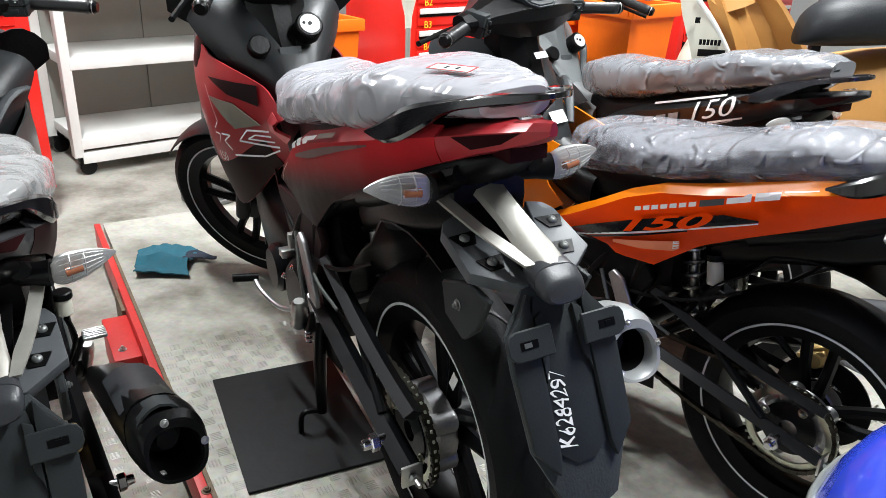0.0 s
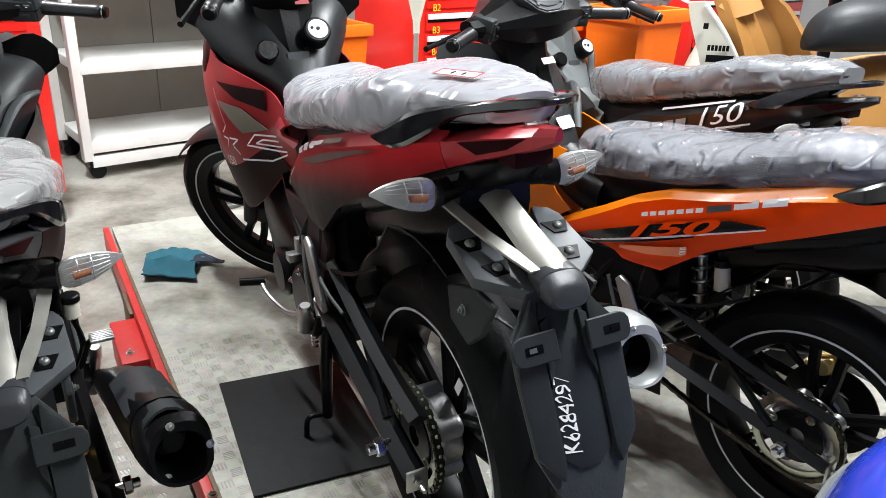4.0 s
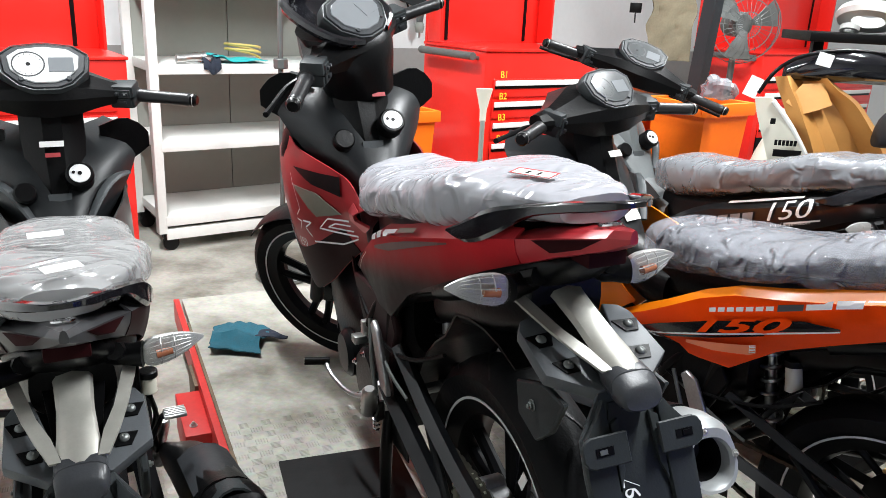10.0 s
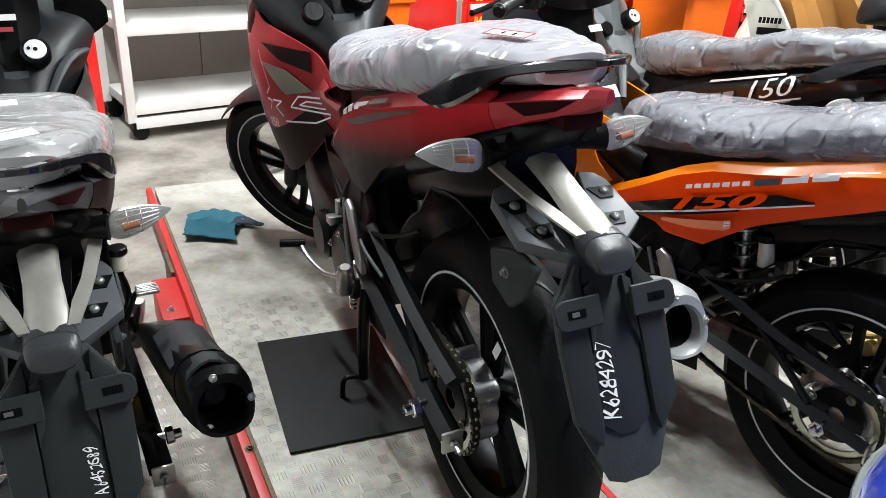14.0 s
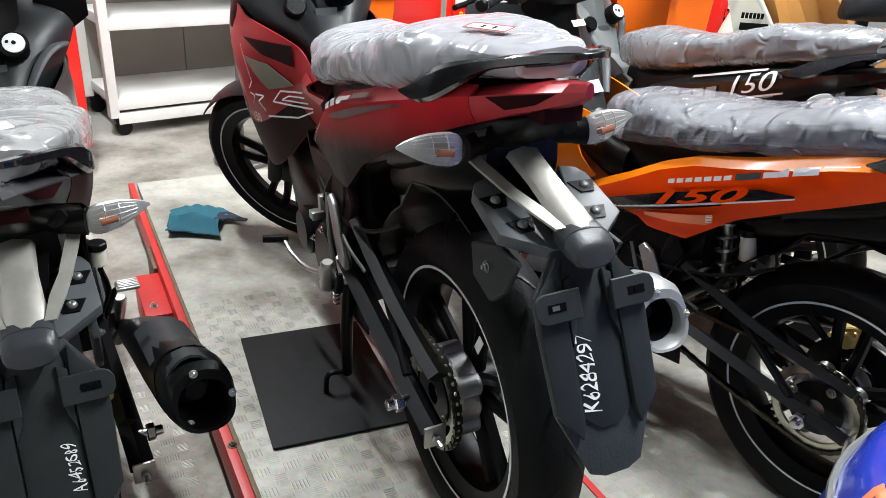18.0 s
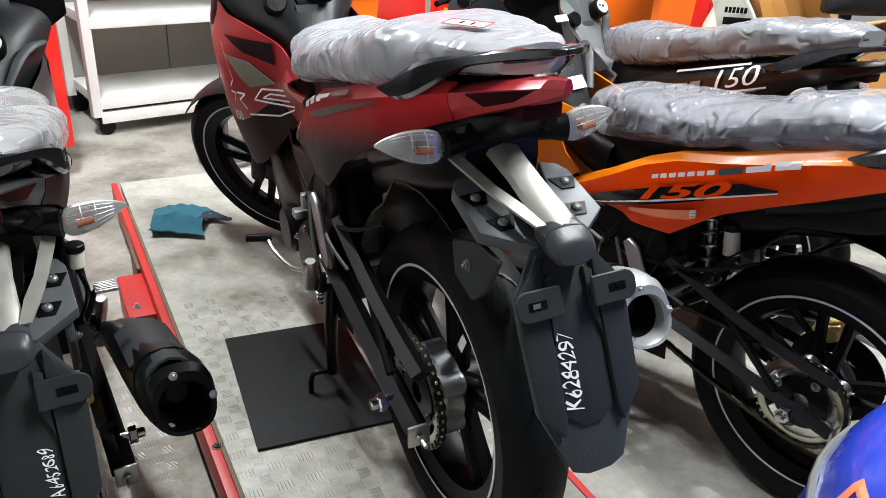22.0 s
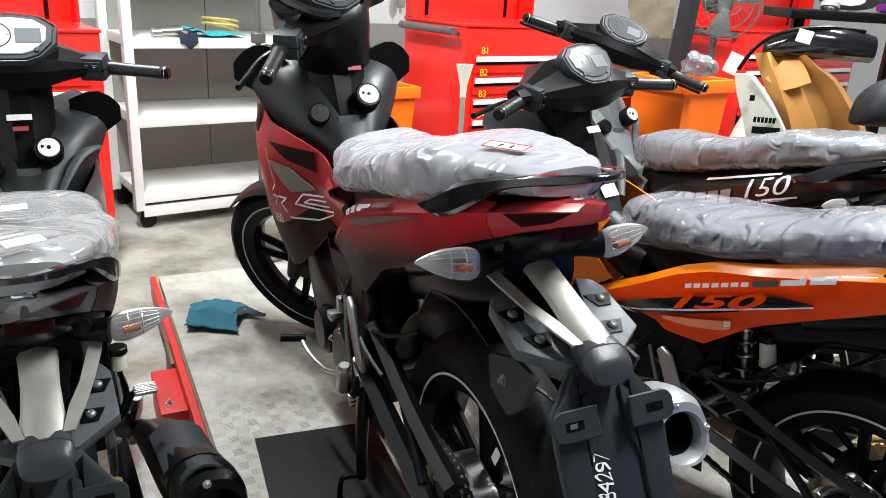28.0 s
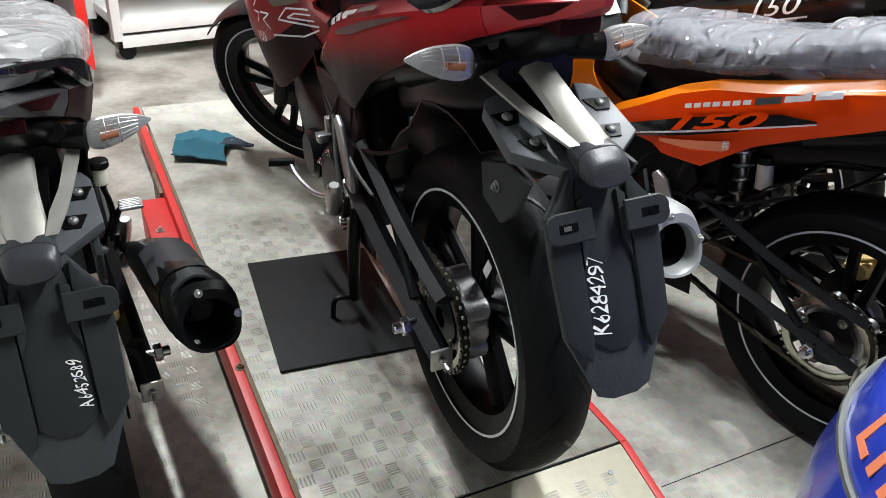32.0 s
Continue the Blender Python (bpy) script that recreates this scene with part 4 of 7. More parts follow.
    part("end_cap", loft([oval(-0.120, -0.193, 0.490, 0.046, 0.050, 32, 2.5, 0.3), oval(-0.140, -0.194, 0.496, 0.051, 0.055, 32, 2.6, 0.35), oval(-0.195, -0.199, 0.512, 0.053, 0.054, 32, 2.7, 0.42), oval(-0.226, -0.204, 0.516, 0.051, 0.050, 32, 2.6, 0.5), oval(-0.237, -0.205, 0.513, 0.047, 0.044, 32, 2.5, 0.5), oval(-0.238, -0.205, 0.508, hy, hz, 32, 2.2, 0.5), oval(-0.232, -0.204, 0.507, hy - 0.003, hz - 0.003, 32, 2.2, 0.5), oval(-0.215, -0.203, 0.505, hy - 0.004, hz - 0.004, 32, 2.2, 0.5)], caps=False), cap, ex, c.get("cap_label", "pale satin alloy muffler end cap"), smooth=24)
    part("outlet", loft([oval(-0.2155, -0.203, 0.505, hy - 0.0042, hz - 0.0042, 24, 2.2, 0.5), oval(-0.15, -0.194, 0.498, 0.030 * op, 0.030 * op, 24, 2.2, 0.3), oval(-0.14, -0.194, 0.496, 0.010, 0.010, 24, 2.0, 0.3)], caps=False), BLACK, ex, "dark inner outlet")
    part("outlet_pipe", tube([(-0.150, -0.194, 0.498), (-0.196, -0.200, 0.508)], 0.017, 16, 1), ARM, ex, "inner tail pipe")
    for x, dy, dz in ((-0.222, 0.010, 0.0455), (-0.237, -0.0435, 0.004), (-0.239, 0.026, -0.034)):
        part("end_cap_bolt", bolt_bm((x, -0.205 + dy, 0.512 + dz), 0.0045, 0.003, (-0.85, dy * 3, 0.35)), STEEL, ex, "bright cap bolt")
    if c.get("muffler_plate"):
        crest = [[Vector((x, -0.196 + w * k, 0.556 - 0.33 * (x + 0.16) + 0.006 - 0.030 * k * k + (0.004 if abs(k) < 0.9 else 0.0))) for k in (-1, -0.75, -0.4, 0, 0.4, 0.75, 1)] for x, w in ((0.02, 0.030), (-0.02, 0.042), (-0.10, 0.049), (-0.165, 0.048), (-0.200, 0.040))]
        plate_ = part("top_plate", shell(fine_loft(crest, 2), 0.004), GUARD, ex, "charcoal moulded top plate", smooth=30)
        part("plate_mark", prism([(-0.012, -0.009), (0.014, 0.0), (-0.012, 0.009)], 0.001, 0.0, Matrix.Translation((-0.06, -0.190, 0.5325)) @ pose(0, 0, 0, 0, 18, 0) @ pose(0, 0, 0, 90, 0, 0)), RIM, plate_, "dark triangular mark", smooth=0)
    part("muffler_shield", shell([[Vector((x, -0.19 + 0.060 * math.sin(a), 0.46 - 0.30 * (x + 0.04) + 0.068 * math.cos(a))) for a in (-0.9, -0.45, 0, 0.45, 0.9)] for x in (0.10, 0.02, -0.06, -0.125)], 0.003), GREY, ex, "dark grey heat shield")
    part("exhaust_pipe", tube([(0.96, -0.02, 0.33), (0.93, -0.07, 0.22), (0.70, -0.10, 0.17), (0.50, -0.13, 0.22), (0.39, -0.15, 0.30)], 0.018, 10, 4), ARM, ex)

    part("brake_reservoir", joined(cyl(0.014, -0.022, 0.022, 18, pose(0.06, -0.115, 0.66, 90, 0, 0), bev=0.003)), CREAM, bike, "pale brake fluid reservoir")
    part("reservoir_cap", cyl(0.017, -0.014, 0.0, 18, pose(0.06, -0.115, 0.683, 90, 0, 0), bev=0.002), BLACK, bike)
    part("reservoir_hose", tube([(0.06, -0.115, 0.63), (0.10, -0.125, 0.57), (0.17, -0.12, 0.50), (0.24, -0.10, 0.42)], 0.005, 8, 4), BLACK, bike)
    part("brake_arm", tube([(0.20, -0.12, 0.46), (0.12, -0.135, 0.55), (0.04, -0.15, 0.60)], 0.006, 8, 2), ARM, bike)
    if c.get("pedal_pad"):
        part("pedal_pad", joined(box(0.015, 0.045, -0.172, -0.132, 0.600, 0.607, 0.003), *[box(0.018 + 0.006 * k, 0.0205 + 0.006 * k, -0.170, -0.134, 0.6072, 0.6095, 0.0005) for k in range(5)]), STEEL, bike, "bright ribbed pedal pad")
    # dark masses between wheel and bodywork
    part("wheel_housing", loft(fine_loft([oval(0.255, 0, 0.655, 0.060, 0.080, 20, 3.2), oval(0.12, 0, 0.700, 0.078, 0.070, 20, 3.2), oval(-0.02, 0, 0.735, 0.078, 0.060, 20, 3.2), oval(-0.12, 0, 0.765, 0.060, 0.045, 20, 3.0)], 2)), BLACK, bike, "black wheel housing under the seat", smooth=30)
    part("inner_guard", prism([(0.42, 0.36), (0.37, 0.62), (0.22, 0.72), (0.02, 0.76), (0.05, 0.64), (0.20, 0.58), (0.29, 0.48), (0.32, 0.36)], 0.006, 0.002, Matrix.Translation((0, -0.098, 0))), BLACK, bike, "black inner guard")

    if c.get("muffler_shift"):
        for o in [ex] + list(ex.children):
            o.data.transform(Matrix.Translation(c["muffler_shift"]) @ Matrix.Translation((-0.15, -0.195, 0.50)) @ Matrix.Diagonal((1.0, 1.0, 1.0, 1)) @ Matrix.Translation((0.15, 0.195, -0.50)))

    # seat with its wrapping
    cushion = loft(fine_loft(seat_rings(-0.007), 3))
    part("seat_base", loft(fine_loft([oval(0.62, 0, 0.700, 0.050, 0.050, 20, 3.5), oval(0.48, 0, 0.705, 0.085, 0.055, 20, 3.5), oval(0.26, 0, 0.760, 0.112, 0.055, 20, 3.5), oval(0.06, 0, 0.820, 0.110, 0.045, 20, 3.5), oval(-0.10, 0, 0.868, 0.075, 0.030, 20, 3.0)], 2)), BLACK, bike, "black seat base", smooth=30)
    wrap = loft(fine_loft(seat_rings(0.012), 10))
    wrap.normal_update()
    for v in wrap.verts:
        q = Vector((v.co.x * 9 + v.co.z * 6, v.co.y * 7, v.co.z * 16 + c["seed"]))
        w1 = 1 - abs(noise.noise(q)) * 2.4
        w2 = 1 - abs(noise.noise(q * 2.7 + Vector((5, 1, 0)))) * 2.4
        v.co += v.normal * c.get("crumple", 1.0) * max(-0.006, 0.010 * noise.noise(v.co * 7 + Vector((c["seed"], 0, 0))) + 0.0045 * max(w1, -0.5) + 0.002 * max(w2, -0.4))
    if c.get("seat_lift"):
        for v in list(wrap.verts) + list(cushion.verts):
            v.co.z += c["seat_lift"] * min(1.0, max(0.0, (v.co.z - 0.70 - 0.16 * (0.6 - v.co.x)) / 0.08))
    part("seat", cushion, SEAT, bike, "black vinyl dual seat")
    part("seat_wrap", wrap, c["film"], bike, c["film_label"], smooth=25)

    for x, y, z, turned in c.get("wrap_patches", []):
        part("wrap_tag", box(-0.013, 0.013, -0.026, 0.026, 0, 0.001, 0, Matrix.Translation((x, y, z)) @ pose(0, 0, 0, 0, -3, turned)), LABEL, bike, "small white patch on the wrap", smooth=0)
    if c.get("seat_label"):
        lm = Matrix.Translation((-0.072, 0.036, 0.9485)) @ pose(0, 0, 0, -6, 2, 25) @ Matrix.Scale(0.80, 4)
        lb = part("seat_label", box(-0.045, 0.045, -0.017, 0.017, 0, 0.0012, 0, lm), LABEL, bike, "white paper label with a red border", smooth=0)
        part("label_border", joined(box(-0.045, 0.045, -0.017, -0.0135, 0.0014, 0.0018, 0, lm), box(-0.045, 0.045, 0.0135, 0.017, 0.0014, 0.0018, 0, lm), box(-0.045, -0.0415, -0.0135, 0.0135, 0.0014, 0.0018, 0, lm), box(0.0415, 0.045, -0.0135, 0.0135, 0.0014, 0.0018, 0, lm)), PINK, lb, smooth=0)
        for k in (-1, 1):
            part("label_mark", box(k * 0.012 - 0.003, k * 0.012 + 0.003, -0.007, 0.007, 0.0014, 0.0018, 0, lm), BLACK, lb, smooth=0)

    # side panels: creased skin in body colour, a fading lower skin, a dark cover below, on both sides
    xs = [0.715 - 0.835 * k / 40 for k in range(41)]
    for s in (1, -1):
        side = mirrored if s < 0 else (lambda b: b)
        sp_ = part("side_panel", side(shell(panel_skin(0.0, 0.2, xs, n=3), 0.004)), c["body"], bike, c["body_label"], smooth=20)
        part("lower_skin", side(shell(panel_skin(0.2, 1.0, xs), 0.004)), c["body_low"], sp_, c["low_label"], smooth=20)
        part("side_cover", side(prism([(0.66, 0.555), (0.40, 0.575), (0.36, 0.52), (0.42, 0.40), (0.50, 0.36), (0.56, 0.42)], 0.02, 0.004, Matrix.Translation((0, 0.092, 0)))), c.get("cover", BLACK), sp_, "dark lower side cover")
        for stations, mt in c["panel_patches"]:
            part("decal_patch", side(panel_patch(stations)), mt, sp_, smooth=0)
        for txt, x0, z0, size, mt, sh_, ang in c["panel_text"]:
            if s > 0:
                tm = pose(x0, 0, z0, 90, 0, 180) @ pose(0, 0, 0, 0, 0, ang)
                bm = lettering(txt, size, 0.0, tm @ Matrix.Diagonal((c.get("stretch", 1.0), 1, 1, 1)), sh_, c.get("bold", 0.0))
                bmesh.ops.subdivide_edges(bm, edges=[e for e in bm.edges if e.calc_length() > 0.03], cuts=2)
                for v in bm.verts:
                    v.co = panel_on(v.co.x, v.co.z, 0.0082)
                part("decal_number", bm, mt, sp_, smooth=0)

    # tail: cover, lamp, emblem, grab rail
    TAIL = [(0.02, 0.126, 0.834), (-0.05, 0.115, 0.853), (-0.12, 0.0895, 0.871), (-0.17, 0.062, 0.884), (-0.21, 0.040, 0.893), (-0.24, 0.024, 0.900), (-0.266, 0.006, 0.904)]

    def tail_ring(x, w, z, drop):
        half = [(0.0, z + 0.012), (w * 0.55, z + 0.010), (w * 0.85, z + 0.004), (w, z), (w * 0.97, z - drop * 0.45), (w * 0.86, z - drop), (w * 0.4, z - drop * 1.1)]
        return [Vector((x, y, q)) for y, q in half] + [Vector((x, -y, q)) for y, q in half[:0:-1]]

    tail = part("tail_cover", loft([tail_ring(x, w, z, d) for (x, w, z), d in zip(TAIL, (0.045, 0.045, 0.038, 0.028, 0.022, 0.016, 0.006))]), c["tail"], bike, c["body_label"], smooth=18)
    em = Matrix.Translation((-0.213, 0, 0.9075)) @ pose(0, 0, 0, 0, 14, 0)
    part("emblem", joined(lathe([(0.012, 0), (0.016, 0), (0.016, 0.0025), (0.012, 0.0025)], 28, em @ pose(0, 0, 0, 90, 0, 0), closed=True),
                          *[box(-0.014, 0.014, -0.0016, 0.0016, 0, 0.002, 0, em @ pose(0, 0, 0, 0, 0, 30 + 60 * k)) for k in range(3)]), CHROME, tail, "round chrome emblem")
    for s in (1, -1):
        low_in = [Vector((x, s * y, z)) for x, y, z in ((-0.149, 0.0745, 0.8765), (-0.236, 0.0275, 0.8975), (-0.209, 0.0400, 0.8775), (-0.174, 0.0585, 0.8640))]
        nb = bmesh.new()
        a = [nb.verts.new(p) for p in low_in]
        b = [nb.verts.new(p + Vector((0.004, s * 0.004, -0.001))) for p in low_in]
        nb.faces.new(a)
        nb.faces.new(b[::-1])
        for i in range(4):
            nb.faces.new((a[i], b[i], b[(i + 1) % 4], a[(i + 1) % 4]))
        part("tail_lamp", nb, TAIL_RED, tail, "dark red tail lamp side")
    part("tail_lamp", box(-0.215, -0.170, -0.030, 0.030, 0.850, 0.872, 0.004, pose(0, 0, 0)), TAIL_RED, tail, "dark red tail lamp")
    part("tail_underside", loft(fine_loft([oval(0.16, 0, 0.71, 0.105, 0.05, 16, 3), oval(0.0, 0, 0.775, 0.10, 0.05, 16, 3), oval(-0.10, 0, 0.812, 0.075, 0.034, 16, 3), oval(-0.16, 0, 0.838, 0.05, 0.018, 16, 2.2), oval(-0.178, 0, 0.850, 0.01, 0.004, 16, 2)], 2)), BLACK, bike)
    rail_at = [(0.020, 0.134, 0.851, 0.847, 0.010), (-0.02, 0.130, 0.872, 0.842, 0.030), (-0.06, 0.122, 0.896, 0.852, 0.036), (-0.095, 0.111, 0.912, 0.872, 0.036), (-0.15, 0.090, 0.927, 0.909, 0.026), (-0.20, 0.068, 0.940, 0.926, 0.018), (-0.24, 0.044, 0.949, 0.936, 0.014), (-0.258, 0.022, 0.951, 0.941, 0.013), (-0.262, 0.0, 0.951, 0.942, 0.013)]
    run = [(x, y, zt, zb, w) for x, y, zt, zb, w in rail_at] + [(x, -y, zt, zb, w) for x, y, zt, zb, w in rail_at[-2::-1]]
    rr = []
    for i, (x, y, zt, zb, w) in enumerate(run):
        a, b = run[max(i - 1, 0)], run[min(i + 1, len(run) - 1)]
        t2 = Vector((b[0] - a[0], b[1] - a[1], 0)).normalized()
        n2 = Vector((-t2.y, t2.x, 0)) * -1
        ctr, h = Vector((x, y, (zt + zb) / 2)), (zt - zb) / 2
        rr.append([ctr + n2 * (w * (q - 0.5)) * -1 - n2 * (-w * 0.5) * -1 + Vector((0, 0, h * k)) for q, k in ((0, -0.7), (0, 0.7), (0.15, 1), (0.85, 1), (1, 0.7), (1, -0.7), (0.85, -1), (0.15, -1))])
    part("grab_rail", loft(fine_loft(rr, 4)), GLOSS, bike, "black grab rail", smooth=35)
    for s in (1, -1):
        indicator(bike, s)

    # rear mudguard: silver wedge, grey side wings, plate lamp, hanging flap
    top, low = Vector((-0.075, 0, 0.786)), Vector((-0.282, 0, 0.716))
    d = (low - top).normalized()
    up = Vector((d.z, 0, -d.x)) * -1
    up = up if up.z > 0 else -up

    def on(f, y, h=0.0):
        return top.lerp(low, f) + Vector((0, y, 0)) + up * h

    wedge = shell([[on(f, y * w, 0.018 - 0.012 * abs(y) ** 4) for y in (-1, -0.8, 0, 0.8, 1)] for f, w in ((0, 0.032), (0.25, 0.027), (0.5, 0.025), (0.72, 0.027), (0.80, 0.029), (0.98, 0.026))], 0.004)
    mg = part("mudguard_bracket", wedge, SILVER, bike, "satin silver tapered mudguard bracket")
    for s in (1, -1):
        if s > 0 or c.get("both_strips"):
            part("bracket_edge", shell([[on(f, s * (a + (b - a) * k), 0.013) for k in (0, 0.5, 1)] for f, a, b in ((0.05, 0.078, 0.096), (0.3, 0.064, 0.084), (0.55, 0.050, 0.069), (0.74, 0.033, 0.055), (0.94, 0.022, 0.037))], 0.004), SILVER, mg)
        wing = bmesh.new()
        pts = [(0.26, 0.058), (0.30, 0.083), (0.38, 0.093), (0.78, 0.096), (0.98, 0.038), (0.97, 0.012), (0.72, 0.030)]
        a = [wing.verts.new(on(f, s * y, -0.014)) for f, y in pts]
        b = [wing.verts.new(on(f, s * y, -0.034)) for f, y in pts]
        wing.faces.new(a)
        wing.faces.new(b[::-1])
        for i in range(len(a)):
            j = (i + 1) % len(a)
            wing.faces.new((a[i], b[i], b[j], a[j]))
        bevelled(wing, 0.003, 2)
        wg = part("side_wing", wing, WING, mg, "slate grey plastic side wing")
        for f, y in ((0.50, 0.072), (0.745, 0.058)):
            part("pocket", prism([(-0.022, -0.012), (0.020, -0.009), (0.009, 0.014), (-0.012, 0.013)], 0.002, 0.0, Matrix.Translation(on(f, s * y, -0.0128)) @ Matrix((( 0, up.x, d.x, 0), (s, up.y, d.y, 0), (0, up.z, d.z, 0), (0, 0, 0, 1)))), BLACK, wg)
            part("bolt", lathe([(0.0078, 0.0), (0.0072, 0.0022), (0.0050, 0.0042), (0.0022, 0.0050), (0.0, 0.0034)], 16, Matrix.Translation(on(f, s * y, -0.0118)) @ Vector((0, 1, 0)).rotation_difference(up).to_matrix().to_4x4()), GREYSTEEL, wg, "domed socket bolt")
    part("bracket_base", shell([[on(f, y * (0.048 - 0.024 * f), -0.006) for y in (-1, 0, 1)] for f in (0.0, 0.5, 1.0)], 0.006), BLACK, mg)
    lamp = part("plate_lamp", loft([oval(-0.250, 0, 0.720, 0.024, 0.016, 24, 2.6, 0.3), oval(-0.262, 0, 0.719, 0.033, 0.0195, 24, 2.8, 0.3), oval(-0.292, 0, 0.712, 0.035, 0.021, 24, 2.8, 0.3), oval(-0.293, 0, 0.7115, 0.0335, 0.0195, 24, 2.8, 0.3)]), LAMP, bike, "dark grey plastic plate lamp", smooth=30)
    part("lamp_cap", loft([oval(-0.2935, 0, 0.7115, 0.0345, 0.0205, 24, 2.8, 0.3), oval(-0.303, 0, 0.7085, 0.0335, 0.0195, 24, 2.8, 0.3), oval(-0.311, 0, 0.7060, 0.031, 0.0165, 24, 2.6, 0.3), oval(-0.315, 0, 0.7045, 0.026, 0.012, 24, 2.4, 0.3)]), LAMP, lamp, smooth=35)

    f_top, f_low = Vector((-0.272, 0, 0.700)), Vector((-0.425, 0, 0.400))
    f_dir = (f_low - f_top).normalized()
    f_out = Vector((f_dir.z, 0, -f_dir.x))

    def flap_pt(f, y, h=0.0):
        """A point of the flap: f down its length, y across, h out from its face."""
        return f_top.lerp(f_low, f) + Vector((0, y, 0)) + f_out * h

    def flap_plate(pts, h0, h1, r=0.002):
        bm = bmesh.new()
        a = [bm.verts.new(flap_pt(f, y, h0)) for f, y in pts]
        b = [bm.verts.new(flap_pt(f, y, h1)) for f, y in pts]
        bm.faces.new(a[::-1])
        bm.faces.new(b)
        for k in range(len(a)):
            m2 = (k + 1) % len(a)
            bm.faces.new((a[k], a[m2], b[m2], b[k]))
        bmesh.ops.recalc_face_normals(bm, faces=bm.faces)
        return bevelled(bm, r, 2)

    def both(half):
        return half + [(f, -y) for f, y in half[::-1]]

    fl = part("mud_flap", flap_plate(both([(0.0, 0.040), (0.05, 0.052), (0.16, 0.079), (0.30, 0.081), (0.62, 0.077), (0.88, 0.040), (0.905, 0.018)]), -0.006, 0.0, 0.0015), FLAP_TIP, bike, "charcoal plastic number plate flap", smooth=25)
    part("centre_panel", flap_plate(both([(0.04, 0.030), (0.12, 0.037), (0.66, 0.038), (0.715, 0.014)]), 0.0005, 0.004), GUARD, fl, "darker recessed centre panel", smooth=25)
    for s in (1, -1):
        part("side_rib", flap_plate([(0.02, s * 0.041), (0.09, s * 0.056), (0.17, s * 0.080), (0.30, s * 0.082), (0.62, s * 0.078), (0.735, s * 0.046), (0.66, s * 0.040), (0.12, s * 0.039)], 0.0005, 0.011, 0.003), GUARD, fl, smooth=25)
        part("centre_ridge", flap_plate([(0.10, s * 0.024), (0.30, s * 0.027), (0.345, s * 0.034), (0.38, s * 0.037), (0.12, s * 0.037)], 0.0042, 0.010, 0.002), GUARD, fl, smooth=25)
        q = flap_pt(0.205, s * 0.058, 0.022)
        tab = [(-0.034, -0.020), (0.020, -0.020), (0.029, -0.016), (0.034, -0.008), (0.034, 0.008), (0.029, 0.016), (0.020, 0.020), (-0.034, 0.020)]
        tm = Matrix.Translation(q) @ Matrix(((0, f_out.x, f_dir.x, 0), (s, f_out.y, f_dir.y, 0), (0, f_out.z, f_dir.z, 0), (0, 0, 0, 1)))
        tb = part("plate_tab", joined(prism(tab, 0.006, 0.0015, tm), box(-0.030, 0.020, -0.014, -0.003, -0.012, 0.012, 0.003, tm)), GUARD, fl, "mounting tab with a slot", smooth=30)
        part("tab_slot", joined(box(-0.010, 0.016, 0.0031, 0.0038, -0.0055, 0.0055, 0.0, tm)), RIM, tb)
        part("slot_nut", box(0.0, 0.011, 0.0039, 0.0050, -0.003, 0.003, 0.0, tm), GREYSTEEL if s > 0 else RIM, tb)
    if c.get("writing"):
        q = flap_pt(*c.get("write_at", (0.652, 0.012)))
        e1, e3 = -f_dir, f_out
        tm = Matrix.Translation(q + e3 * 0.0052) @ Matrix(((e1.x, 0, e3.x, 0), (0, 1, 0, 0), (e1.z, 0, e3.z, 0), (0, 0, 0, 1))) @ pose(0, 0, 0, 0, 0, c["write_turn"])
        bm = lettering(c["writing"], c.get("write_size", 0.035), 0.0002, tm @ Matrix.Diagonal((0.72, 1, 1, 1)), 0.25, 0.0)
        for v in bm.verts:
            f = (v.co - f_top).dot(f_dir) / (f_low - f_top).length
            v.co += Vector((0, 0.0016 * math.sin(f * 95) + 0.0010 * math.sin(f * 210 + 1), 0)) + f_dir * (0.0012 * math.sin(f * 160))
            if abs(v.co.y) > 0.0385 and f < 0.66:
                v.co += e3 * 0.0072
        part("chalk_writing", bm, WHITE_INK, fl, "white handwritten stock number", smooth=0)

    # front cowls in body colour, both sides
    cow = []
    for x, z, y in COWL_TOP:
        f = (1.17 - x) / 0.55
        zb = (0.64, 0.49, 0.415, 0.46, 0.545, 0.605, 0.668)[COWL_TOP.index((x, z, y))]
        cow.append([Vector((x + 0.03 * math.sin(math.pi * k), y - 0.035 * k * k + 0.02 * math.sin(math.pi * k), z + (zb - z) * k)) for k in (0, 0.12, 0.25, 0.4, 0.55, 0.7, 0.85, 1.0)])
    cow = fine_loft([list(r) for r in cow], 4)
    if c.get("cowl_short"):
        cow = cow[: int(len(cow) * 0.84)]
    for s in (1, -1):
        b = shell(cow, 0.004)
        cw = part("front_cowl", mirrored(b) if s < 0 else b, c["body"], bike, c["body_label"], smooth=30)
        n = len(cow)
        low = shell([[p + Vector((0, 0.003, 0)) for p in r[5:]] for r in cow[: int(n * 0.8)]], 0.002)
        part("cowl_lower", mirrored(low) if s < 0 else low, c.get("cowl_low", c["body_low"]), cw, smooth=30)

        def cowl_pt(u, v):
            a, b = u * (n - 1), v * 7
            i0, j0 = min(int(a), n - 2), min(int(b), 6)
            fa, fb = a - i0, b - j0
            p = cow[i0][j0].lerp(cow[i0 + 1][j0], fa).lerp(cow[i0][j0 + 1].lerp(cow[i0 + 1][j0 + 1], fa), fb)
            return p + Vector((0.0, 0.0065, 0))

